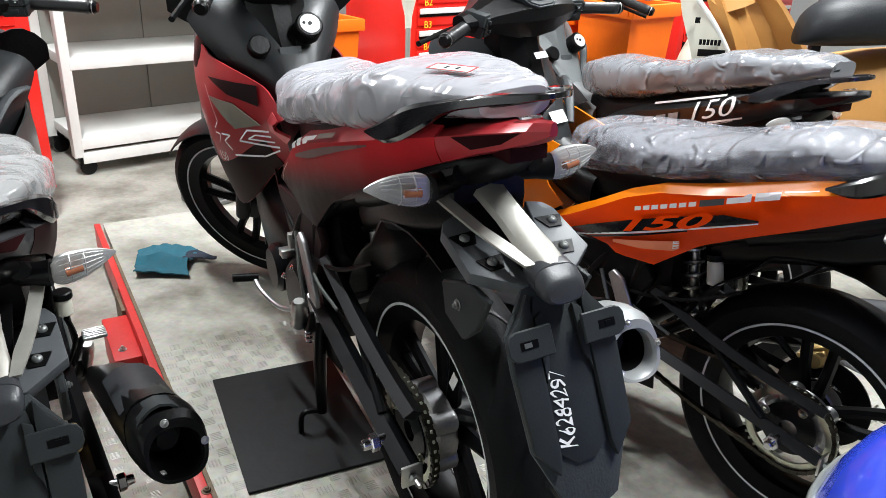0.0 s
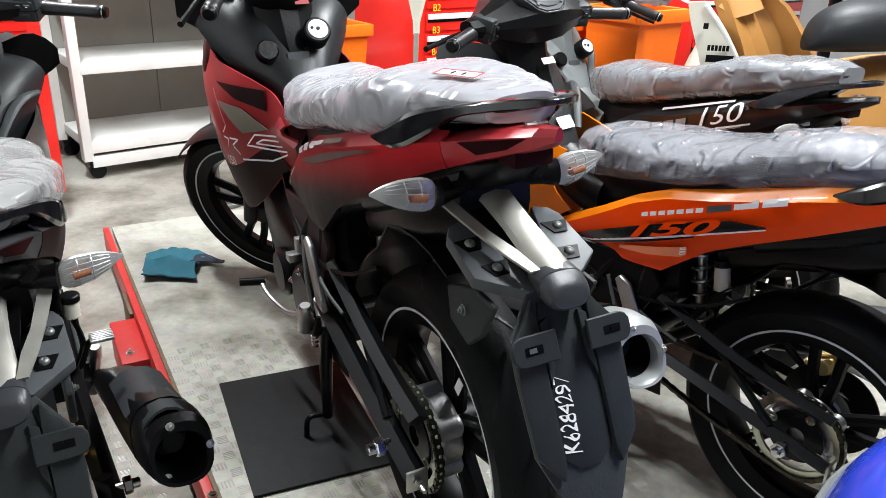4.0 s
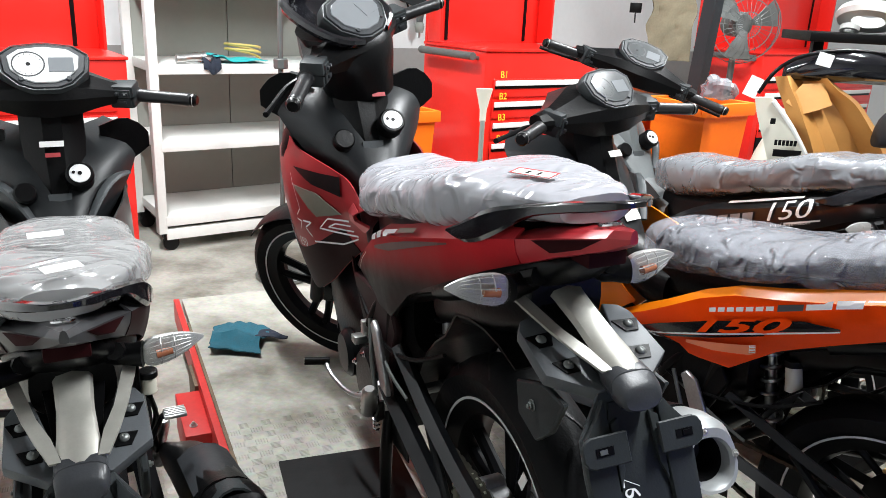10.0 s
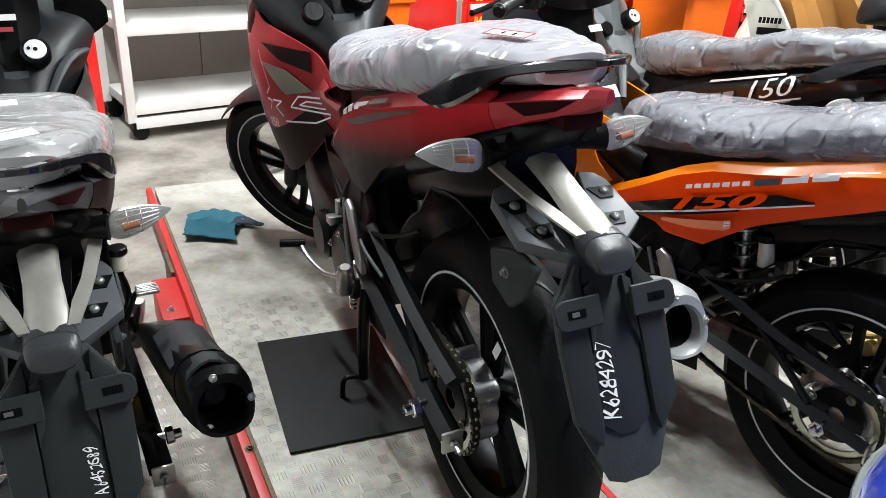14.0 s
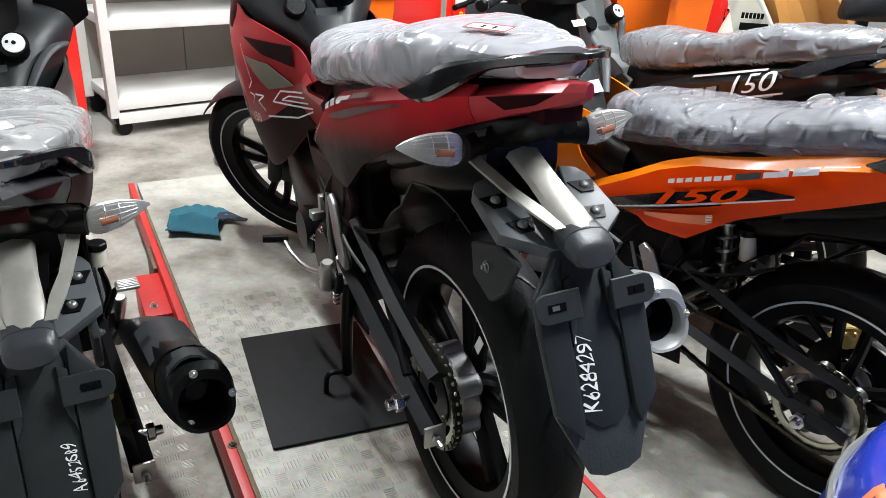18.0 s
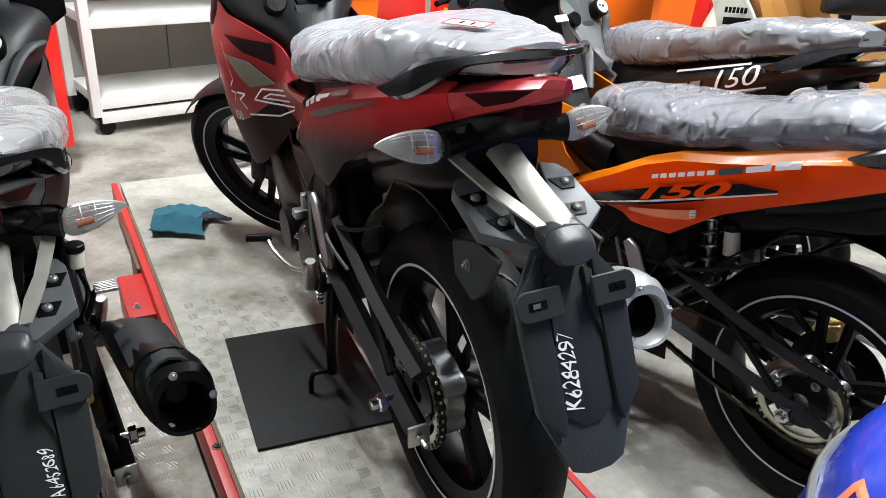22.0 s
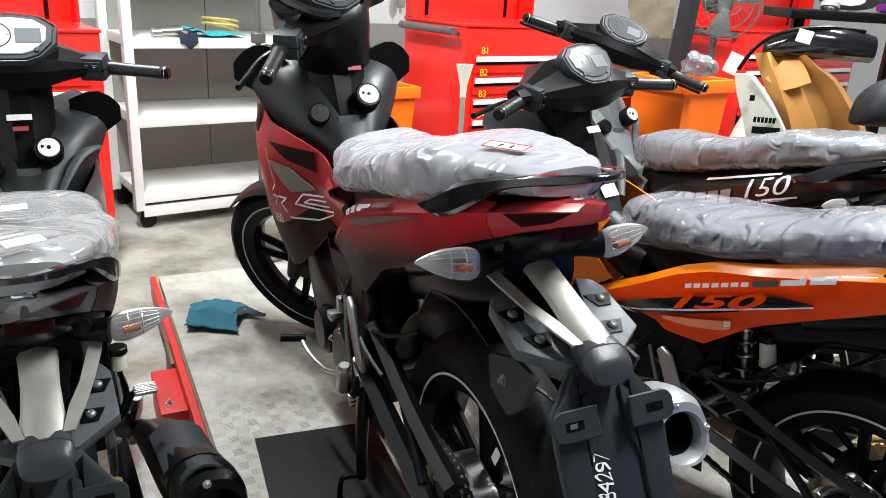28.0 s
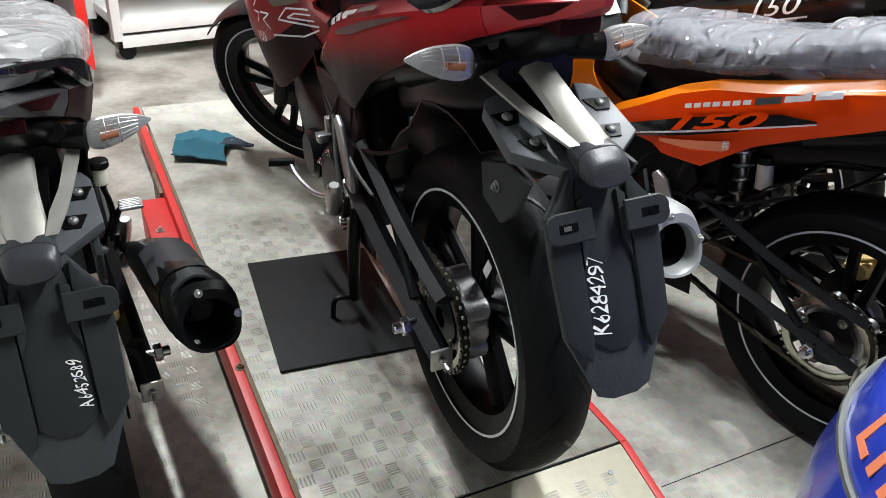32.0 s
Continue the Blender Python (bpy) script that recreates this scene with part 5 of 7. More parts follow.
        def cowl_on(x, z):
            """The cowl's surface at x and height z, found by narrowing in."""
            u0, v0, du = 0.5, 0.5, 0.5
            for _ in range(7):
                grid = [(u0 + du * a / 4, v0 + du * b / 4) for a in range(-4, 5) for b in range(-4, 5)]
                grid = [(u, v) for u, v in grid if 0 <= u <= 1 and 0 <= v <= 1]
                u0, v0 = min(grid, key=lambda g: (cowl_pt(*g).x - x) ** 2 + (cowl_pt(*g).z - z) ** 2)
                du *= 0.5
            return cowl_pt(u0, v0)

        flip = mirrored if s < 0 else (lambda b: b)
        for (pa, pb, pc, pd), mt, nm in c["cowl_patches"]:
            rows = [[cowl_on(*(Vector(pa).lerp(Vector(pb), i / 8).lerp(Vector(pd).lerp(Vector(pc), i / 8), j / 4))) for j in range(5)] for i in range(9)]
            part(nm, flip(shell(rows, 0.0008)), mt, cw, smooth=30)
        for path, w, mt in c["cowl_lines"]:
            pts = []
            for a, b in zip(path, path[1:]):
                pts += [cowl_on(*Vector(a).lerp(Vector(b), k / 6)) for k in range(6)]
            pts.append(cowl_on(*path[-1]))
            part("decal_stripe", flip(strip_on(pts, w, 0.0012)), mt, cw, smooth=0)
        if c.get("cowl_number") and s > 0:
            bm = lettering("150", 0.034, 0.0, pose(0.945, 0, 0.545, 90, 0, 180) @ pose(0, 0, 0, 0, 0, 6))
            for v in bm.verts:
                v.co = cowl_on(v.co.x, v.co.z) + Vector((0, 0.001, 0))
            part("decal_number", bm, WHITE_INK, cw, smooth=0)
        if c.get("cowl_blade"):
            bb = shell([[cowl_pt(u, v) for v in (0.10, 0.35, 0.6, 0.9)] for u in (0.93, 0.955, 0.98, 1.0)], 0.002)
            part("cowl_edge", mirrored(bb) if s < 0 else bb, PINKRED, cw, "bright red cowl edge", smooth=30)

    # leg shield facing the rider
    ls = []
    for z, x, w, dip in [(0.660, 0.68, 0.075, 0.0), (0.72, 0.71, 0.100, 0.01), (0.78, 0.75, 0.140, 0.015), (0.84, 0.80, 0.180, 0.02), (0.895, 0.85, 0.202, 0.02), (0.935, 0.90, 0.195, 0.02), (0.97, 0.955, 0.13, 0.02)]:
        ls.append([Vector((x + 0.16 * abs(k) ** 2.2 + dip * (1 - abs(k)), w * k, z + 0.012 * abs(k))) for k in (-1, -0.85, -0.6, -0.35, -0.15, 0, 0.15, 0.35, 0.6, 0.85, 1)])
    leg = part("leg_shield", shell(fine_loft(ls, 3), 0.006), c.get("shield", SHIELD), bike, "slate grey plastic leg shield", smooth=35)
    for s in (1, -1):
        if c.get("wings"):
            part("shield_wing", shell([[Vector((0.98 + 0.03 * a, s * (0.11 + 0.125 * a), 0.840 + 0.070 * a * a + b * (0.135 * (1 - 0.72 * a ** 3)) + 0.012 * math.sin(3.14 * a))) for b in (0, 0.35, 0.7, 1)] for a in (0, 0.2, 0.4, 0.6, 0.8, 0.92, 1.0)], 0.008), BLACK, leg, "black upper wing")
    part("centre_column", loft([[(x + 0.012, -w * 0.55, z), (x, -w * 0.3, z), (x, w * 0.3, z), (x + 0.012, w * 0.55, z), (x + 0.045, w, z), (x + 0.11, w * 0.9, z), (x + 0.11, -w * 0.9, z), (x + 0.045, -w, z)] for x, z, w in c.get("column", [(0.795, 0.765, 0.046), (0.810, 0.83, 0.060), (0.845, 0.90, 0.070), (0.870, 0.96, 0.075), (0.885, 1.02, 0.075)])]), c.get("tunnel", BLACK), leg, "centre column", smooth=25)
    part("column_face", shell([[Vector((x - 0.0035, w * k, z)) for k in (-1, -0.5, 0, 0.5, 1)] for x, z, w in ((0.793, 0.762, 0.020), (0.801, 0.80, 0.024), (0.812, 0.836, 0.027))], 0.003), FACET, leg, "lighter grey column face", smooth=25)
    for s in (() if c.get("mask") else (1, -1)):
        rib = [Vector((0.803 + 0.12 * f, s * (0.062 + 0.105 * f), 0.775 + 0.085 * f + 0.03 * math.sin(3.1 * f))) for f in (0, 0.25, 0.5, 0.75, 1.0)]
        part("shield_rib", tube([p + Vector((-0.028, 0, 0)) for p in rib], [0.010, 0.014, 0.014, 0.010], 8, 3, flat=0.6), FACET, leg, "grey shield rib")
    tun = [oval(0.80, 0, 0.73, 0.055, 0.06, 16, 2.6), oval(0.72, 0, 0.685, 0.065, 0.055, 16, 2.6), oval(0.64, 0, 0.66, 0.075, 0.06, 16, 2.6), oval(0.58, 0, 0.655, 0.08, 0.06, 16, 2.6)]
    part("tunnel", loft(fine_loft(tun, 3)), c.get("tunnel", BLACK), leg)
    ksc = Matrix.Translation((0.808, -0.050, 0.880)) @ pose(0, 0, 0, 0, 0, 90) @ pose(0, 0, 0, 35, 0, 0)
    if not c.get("lock_covered"):
        key = part("ignition_lock", cyl(0.033, -0.03, 0.012, 28, ksc, bev=0.004), BLACK, leg, "black lock bezel")
        part("lock_face", cyl(0.0245, 0.011, 0.015, 28, ksc, bev=0.001), LOCK, key, "bright round lock face")
        part("key_slot", joined(cyl(0.005, 0.0145, 0.0165, 10, ksc @ pose(0.0, 0, 0)), cyl(0.004, 0.0145, 0.0165, 10, ksc @ pose(0.014, 0, 0.003))), BLACK, key)
    part("cap_knob", cyl(0.026, -0.02, 0.01, 24, Matrix.Translation((0.80, 0.075, 0.845)) @ pose(0, 0, 0, 0, 0, 90) @ pose(0, 0, 0, 30, 0, 0), bev=0.004), BLACK, leg)

    # steering group: handlebar, cowl, meter, fork, mudguard
    hb = []
    grips = []
    bar = tube([(0.84, -0.345, 0.985), (0.90, -0.20, 0.995), (0.955, -0.07, 1.0), (0.955, 0.07, 1.0), (0.90, 0.20, 0.995), (0.84, 0.345, 0.985)], 0.011, 10, 4)
    hand = part("handlebar", bar, BLACK, bike, "black handlebar")
    hb.append(hand)
    for s in (1, -1):
        g0, g1 = Vector((0.900, s * 0.205, 0.995)), Vector((0.842, s * 0.335, 0.986))
        gp = tube([g0.lerp(g1, f) for f in (0, 0.02, 0.06, 0.08, 0.3, 0.6, 0.9, 0.97, 1.0)], [0.021, 0.0225, 0.0215, 0.0172, 0.0164, 0.0160, 0.0166, 0.0176, 0.0150], 18, 1)
        hb.append(part("grip", gp, GRIP, hand, "smooth black rubber grip"))
        hb.append(part("bar_end", tube([(0.842, s * 0.335, 0.986), (0.838, s * 0.344, 0.9855), (0.8345, s * 0.351, 0.985)], [0.0155, 0.0165, 0.012], 16, 1), BLACK, hand, "black bar end weight"))
        hb.append(part("bar_end_ring", tube([(0.8395, s * 0.3405, 0.9857), (0.8388, s * 0.3420, 0.9856)], [0.0171, 0.0171], 18, 1), STEEL, hand, "bright bar end ring"))
        pod = Matrix.Translation((0.893, s * 0.178, 0.999)) @ pose(0, 0, 0, 0, -14, s * 22)
        hb.append(part("switch_pod", joined(box(-0.027, 0.030, -0.031, 0.031, -0.030, 0.030, 0.008, pod), box(-0.031, -0.010, -0.024, 0.020, -0.024, 0.022, 0.003, pod)), GUARD, hand, "black switch pod"))
        hb.append(part("pod_seam", box(-0.0315, 0.0, -0.0315, 0.0315, -0.001, 0.001, 0.0, pod), RIM, hand))
        for dy, dz, w in ((-0.012, 0.012, 0.007), (0.008, 0.012, 0.005), (-0.004, -0.010, 0.009)):
            hb.append(part("switch_button", box(-0.0365, -0.030, dy - w, dy + w, dz - 0.004, dz + 0.004, 0.0015, pod), GREY, hand))
        hb.append(part("switch_mark", box(-0.0372, -0.0367, -0.014, -0.009, 0.011, 0.013, 0.0, pod), WHITE_INK, hand))
        hb.append(part("lever", tube([(0.935, s * 0.17, 0.985), (0.955, s * 0.22, 0.978), (0.935, s * 0.30, 0.972), (0.915, s * 0.355, 0.970)], [0.008, 0.008, 0.006, 0.007], 8, 4), c.get("lever", BLACK), hand, "hand lever"))
    hs = []
    for y, x0, x1, z0, z1 in [(-0.195, 0.875, 0.925, 0.985, 1.022), (-0.15, 0.862, 0.945, 0.978, 1.034), (-0.105, 0.845, 0.985, 0.968, 1.052), (-0.06, 0.828, 1.03, 0.955, 1.072), (0.0, 0.822, 1.05, 0.950, 1.078), (0.06, 0.828, 1.03, 0.955, 1.072), (0.105, 0.845, 0.985, 0.968, 1.052), (0.15, 0.862, 0.945, 0.978, 1.034), (0.195, 0.875, 0.925, 0.985, 1.022)]:
        dx, dz = x1 - x0, z1 - z0
        hs.append([(x0 + p * dx, y, z0 + q * dz) for p, q in ((0.0, 0.35), (0.12, 0.0), (0.8, 0.0), (1.0, 0.4), (0.95, 0.8), (0.62, 1.0), (0.3, 0.95), (0.03, 0.6))])
    cw_ = c.get("cowl_width", 1.0)
    hc = part("head_cowl", loft([[(x, y * cw_, z) for x, y, z in r] for r in hs]), c.get("headcowl", BLACK), hand, "black handlebar cowl", smooth=22)
    hb.append(hc)
    mm = Matrix.Translation((0.874, 0, 1.058)) @ pose(0, 0, 0, 0, -48, 0) @ Matrix.Scale(c.get("meter_size", 1.0), 4)
    rim_o = [(-0.066, -0.030), (-0.052, -0.062), (-0.012, -0.098), (0.040, -0.104), (0.068, -0.070), (0.078, 0.0), (0.068, 0.070), (0.040, 0.104), (-0.012, 0.098), (-0.052, 0.062), (-0.066, 0.030)]
    mr = part("meter_rim", prism(rim_o, 0.034, 0.005, mm @ pose(0, 0, 0, 90, 0, 0)), GUARD, hand, "black meter housing")
    hb.append(mr)
    hb.append(part("meter_bezel", joined(prism([(a * 0.90, b * 0.90) for a, b in rim_o], 0.006, 0.002, mm @ pose(0, 0, 0.018) @ pose(0, 0, 0, 90, 0, 0))), GREY, hand, "dark grey bezel"))
    hb.append(part("meter_glass", prism([(a * 0.74 + 0.003, b * 0.76) for a, b in rim_o], 0.005, 0.002, mm @ pose(0, 0, 0.0215) @ pose(0, 0, 0, 90, 0, 0)), c.get("meter", SCREEN), hand, "meter glass"))
    dm = mm @ pose(0.008, 0.034, 0.0245) @ pose(0, 0, 0, 90, 0, 0)
    if not c.get("mask"):
        hb.append(part("dial_ring", lathe([(0.0335, 0.0), (0.037, 0.0), (0.037, -0.004), (0.0335, -0.0025)], 36, dm, closed=True), GREY, hand))
        hb.append(part("dial_hub", cyl(0.006, -0.003, 0.0, 16, dm, bev=0.001), RIM, hand))
        hb.append(part("dial_needle", box(-0.001, 0.001, -0.0022, -0.0014, 0.0, 0.028, 0.0, dm @ pose(0, 0, 0, 0, 130, 0)), PINK, hand))
        for k in range(11):
            hb.append(part("dial_tick", box(-0.0007, 0.0007, -0.0012, -0.0004, 0.026, 0.0315, 0.0, dm @ pose(0, 0, 0, 0, -130 + 26 * k, 0)), RIM, hand))
    hb.append(part("meter_display", box(-0.016, 0.026, -0.066, -0.010, 0.0242, 0.0252, 0.0, mm), c.get("field", SCREEN), hand, "display field"))
    for k in range(2):
        hb.append(part("meter_button", cyl(0.006, 0.0, 0.004, 14, mm @ pose(-0.034, -0.052 + 0.104 * k, 0.0205) @ pose(0, 0, 0, 90, 0, 0), bev=0.001), GREY, hand))
    line = [mm @ Vector((a * 0.96, b * 0.96, 0.0185)) for a, b in rim_o + rim_o[:1]]
    hb.append(part("meter_edge", tube(line, 0.0016, 6, 1), DECAL_GREY, hand, "thin grey edge line"))
    if c.get("mask"):
        hb.append(part("mask_body", loft(fine_loft([[Vector((x + 0.10 * (1 - math.cos(a)) * 0.9, w * math.sin(a), z + 0.02 * (1 - math.cos(a)))) for a in (2 * math.pi * k / 24 for k in range(24))] for x, z, w in [(0.836, 0.865, 0.085), (0.828, 0.91, 0.104), (0.818, 0.96, 0.122), (0.822, 1.005, 0.130), (0.842, 1.035, 0.126)]], 3)), BLACK, hand, "black mask body", smooth=35))
        hb.append(part("mask_rim", tube([(0.835, -0.05, 1.018), (0.850, -0.105, 1.040), (0.915, -0.125, 1.085), (1.0, -0.09, 1.135), (1.03, 0, 1.15), (1.0, 0.09, 1.135), (0.915, 0.125, 1.085), (0.850, 0.105, 1.040), (0.835, 0.05, 1.018)], 0.013, 8, 4), GLOSS, hand, "gloss black mask rim"))
        hb.append(part("visor", shell(fine_loft([[Vector((x + 0.10 * (1 - abs(k)), w * k, z - 0.02 * abs(k))) for k in (-1, -0.6, -0.2, 0.2, 0.6, 1)] for x, z, w in [(0.875, 1.062, 0.100), (0.915, 1.105, 0.108), (0.965, 1.138, 0.095), (1.02, 1.15, 0.05)]], 3), 0.006), GLOSS, hand, "gloss black visor", smooth=30))
    for o in hb:
        o.data.transform(Matrix.Translation((0.01, 0, 0.032 + c.get("bar_lift", 0.0))))
    for s in (1, -1):
        hb.append(part("fork_leg", tube([FRONT + Vector((0, s * 0.075, 0)), FRONT + Vector((-0.12, s * 0.075, 0.26)), FRONT + Vector((-0.24, s * 0.07, 0.50))], [0.022, 0.022, 0.016], 12, 1), BLACK, bike))
    hb.append(part("front_fender", shell([[FRONT + Vector((0.300 * math.cos(a), y, 0.300 * math.sin(a) - 4 * y * y)) for y in (-0.062, -0.045, -0.02, 0, 0.02, 0.045, 0.062)] for a in (radians(48 + 8 * k) for k in range(12))], 0.004), c.get("fender", BLACK), bike, "black front mudguard"))
    for o in hb:
        o.data.transform(turn)
    part("front_nose", loft(fine_loft([oval(0.93, 0, 0.86, 0.10, 0.075, 20, 2.6), oval(1.05, 0, 0.80, 0.17, 0.11, 20, 2.6), oval(1.16, 0, 0.74, 0.16, 0.10, 20, 2.4), oval(1.24, 0, 0.70, 0.09, 0.06, 20, 2.2)], 3)), c.get("nose", BLACK), bike)
    for (x, y, z, w, h, mt) in c.get("labels", []):
        part("sticker", box(-w / 2, w / 2, -0.0006, 0.0006, -h / 2, h / 2, 0, Matrix.Translation((x, y, z)) @ pose(0, 0, 0, 0, 0, 90) @ pose(0, 0, 0, 40, 0, 0)), mt, bike, smooth=0)
    return bike


# ---- the four motorcycles ----
RED_LOOK = dict(body=RED_PAINT, body_low=RED_FADE, tail=RED_PAINT, body_label="satin red paintwork", low_label="red lower skin fading into graphite", cap=PALE_CAP, film=FILM, film_label="milky wrinkled plastic seat wrap", seed=3, mask=True, wings=True, cover=MAROON, cowl_low=MAROON, bar_lift=0.035,
                panel_patches=[([(0.60, 0.586, 0.5835), (0.54, 0.632, 0.629), (0.49, 0.662, 0.660)], CREAM), 
                               ([(0.42, 0.718, 0.711), (0.39, 0.731, 0.722)], WHITE_INK), ([(0.375, 0.738, 0.729), (0.345, 0.749, 0.740)], WHITE_INK), ([(0.33, 0.754, 0.746), (0.26, 0.775, 0.768)], WHITE_INK), ([(0.25, 0.780, 0.772), (0.16, 0.806, 0.798)], OLIVE), ([(0.40, 0.706, 0.700), (0.30, 0.742, 0.726), (0.20, 0.776, 0.762), (0.10, 0.806, 0.798), (0.02, 0.828, 0.825)], PEWTER)], panel_text=[],
                cowl_blade=True, cowl_number=True, seat_label=True,
                cowl_patches=[([(0.955, 0.756), (0.705, 0.776), (0.690, 0.732), (0.835, 0.733)], RIM, "vent"), ([(0.955, 0.708), (0.815, 0.716), (0.695, 0.688), (0.820, 0.652)], OLIVE, "decal_patch")],
                cowl_lines=[([(0.975, 0.735), (0.935, 0.690), (0.905, 0.655), (0.930, 0.632)], 0.0035, WHITE_INK), ([(0.660, 0.680), (0.764, 0.661), (0.812, 0.624), (0.660, 0.640)], 0.0042, WHITE_INK), ([(0.665, 0.666), (0.735, 0.655), (0.770, 0.638), (0.665, 0.652)], 0.0036, WHITE_INK),
                            ([(0.850, 0.578), (0.730, 0.602), (0.665, 0.632)], 0.0042, WHITE_INK), ([(0.932, 0.620), (0.902, 0.620), (0.920, 0.594)], 0.0036, WHITE_INK), ([(0.895, 0.624), (0.848, 0.630), (0.884, 0.608), (0.857, 0.590)], 0.0042, WHITE_INK)], writing="K6284297", write_turn=-2, slot_light=True,
                labels=[(0.845, -0.03, 0.945, 0.034, 0.012, PINK)])
LEFT_LOOK = dict(RED_LOOK, both_strips=True, write_at=(0.620, -0.033), write_size=0.023, muffler_shift=(-0.02, -0.010, 0.014), muffler_plate=True, pedal_pad=True, outlet=0.98, cowl_blade=False, cowl_number=False, cowl_patches=[], seat_label=False, body=TAIL_GREY, body_low=MAROON, cover=BLACK, tail=TAIL_GREY, body_label="dark pewter paintwork", low_label="black maroon lower skin", cap=BLACK, cap_label="black muffler end cap", seed=9, mask=False, meter=SCREEN_GLARE, dial=CHROME, writing="A6452689", write_turn=4, film=FILM_LEFT,
                 panel_patches=[], cowl_lines=[], slot_light=False, labels=[(0.845, 0.005, 0.955, 0.055, 0.016, LABEL), (0.83, 0.005, 0.93, 0.034, 0.012, PINK)], wrap_patches=[(-0.145, -0.005, 0.960, 20), (0.04, 0.016, 0.956, 5)])
ORANGE_LOOK = dict(RED_LOOK, lock_covered=True, crumple=1.1, meter_size=0.86, cowl_width=1.2, cowl_short=True, bar_lift=0.012, wings=False, cowl_low=ORANGE_DEEP, cowl_blade=False, cowl_number=False, cowl_patches=[], seat_label=False, body=ORANGE, body_low=ORANGE_DEEP, cover=BLACK, tail=ORANGE, body_label="gloss orange paintwork", low_label="deep orange red lower skin", cap=BLACK, cap_label="black muffler end cap", film=FILM_CLEAR, film_label="clear wrinkled plastic seat wrap", seed=15, mask=False, meter=SCREEN_PALE, writing="", spring=STEEL, reservoir=True,
                   panel_patches=[([(0.64, 0.556, 0.546), (0.56, 0.596, 0.570), (0.412, 0.662, 0.631), (0.30, 0.706, 0.678), (0.202, 0.741, 0.716), (0.13, 0.750, 0.746)], GLOSS), ([(0.66, 0.540, 0.537), (0.56, 0.572, 0.568), (0.412, 0.631, 0.626), (0.202, 0.716, 0.712), (0.13, 0.745, 0.742)], WHITE_INK), ([(0.66, 0.536, 0.534), (0.56, 0.567, 0.561), (0.412, 0.625, 0.619), (0.28, 0.680, 0.676)], GLOSS),
                                  *[([(x, z, z - 0.0105), (x - w, z + 0.39 * w, z + 0.39 * w - 0.0105)], LABEL) for x, z, w in [(0.418 - 0.0225 * k, 0.692 + 0.00875 * k, 0.017) for k in range(7)]],
                                  ([(0.258, 0.757, 0.742), (0.205, 0.777, 0.763)], DECAL_GREY), ([(0.200, 0.779, 0.766), (0.150, 0.798, 0.786)], LABEL), ([(0.143, 0.801, 0.789), (0.095, 0.818, 0.807)], LABEL), ([(0.09, 0.820, 0.817), (0.03, 0.838, 0.836)], LABEL), ([(0.476, 0.588, 0.580), (0.40, 0.612, 0.592), (0.31, 0.642, 0.618), (0.296, 0.646, 0.628)], CORAL), ([(0.312, 0.642, 0.622), (0.298, 0.647, 0.629)], LABEL)],
                   panel_text=[("150", 0.470, 0.612, 0.044, ORANGE_DEEP, 0.4, 21)], stretch=3.7, bold=0.0012,
                   cowl_lines=[], slot_light=False, labels=[(0.84, 0.0, 0.95, 0.045, 0.018, LABEL), (0.772, -0.007, 0.80, 0.055, 0.035, LABEL)])
BLACK_LOOK = dict(ORANGE_LOOK, lock_covered=False, cowl_low=PAINT_BLACK, cowl_short=False, shield=PALE_SHIELD, tunnel=PALE_SHIELD, seat_lift=0.032, body=PAINT_BLACK, body_low=PAINT_BLACK, tail=PAINT_BLACK, body_label="gloss black paintwork", low_label="gloss black lower skin", crumple=1.0, film=FILM_DARK, film_label="thin clear plastic seat wrap", seed=22, meter=SCREEN_PALE, reservoir=False,
                  panel_patches=[([(0.30, 0.776, 0.769), (0.18, 0.812, 0.805), (0.06, 0.848, 0.842)], LABEL), *[([(x, z, z - 0.042), (x - 0.034, z + 0.012, z - 0.030)], DECAL_PALE) for x, z in ((0.405, 0.702), (0.362, 0.716), (0.319, 0.731), (0.276, 0.746), (0.233, 0.761))], ([(0.10, 0.766, 0.760), (0.0, 0.800, 0.795)], LABEL)],
                  panel_text=[("150", 0.170, 0.752, 0.064, WHITE_INK, 0.35, 19), ("Fuel Injection", 0.140, 0.742, 0.014, WHITE_INK, 0.3, 19)], bold=0.0, stretch=1.6, labels=[], bar_lift=0.075)


def stand_at(x, y, heading, lean, s=1.0, z=0.0):
    return pose(x, y, z, -lean, 0, 90 + heading) @ Matrix.Scale(s, 4)


motorcycle(stand_at(0.114, 1.159, 30.2, 2.7, 0.995), "satin red underbone motorcycle, milky plastic on its seat", RED_LOOK, 42)
motorcycle(stand_at(-0.616, 1.021, 33.5, 1.1, 0.985, FLOOR_Z), "black maroon underbone motorcycle with plastic wrapped seat and black muffler", LEFT_LOOK, 0)
motorcycle(stand_at(0.897, 1.452, 43.8, 2.0, 1.008, FLOOR_Z), "gloss orange underbone motorcycle with clear wrapped seat and gold caliper", ORANGE_LOOK, 3)
motorcycle(stand_at(0.945, 2.185, 39.2, -1.0, 1.0, FLOOR_Z), "gloss black underbone motorcycle with large white number on its side", BLACK_LOOK, -40)

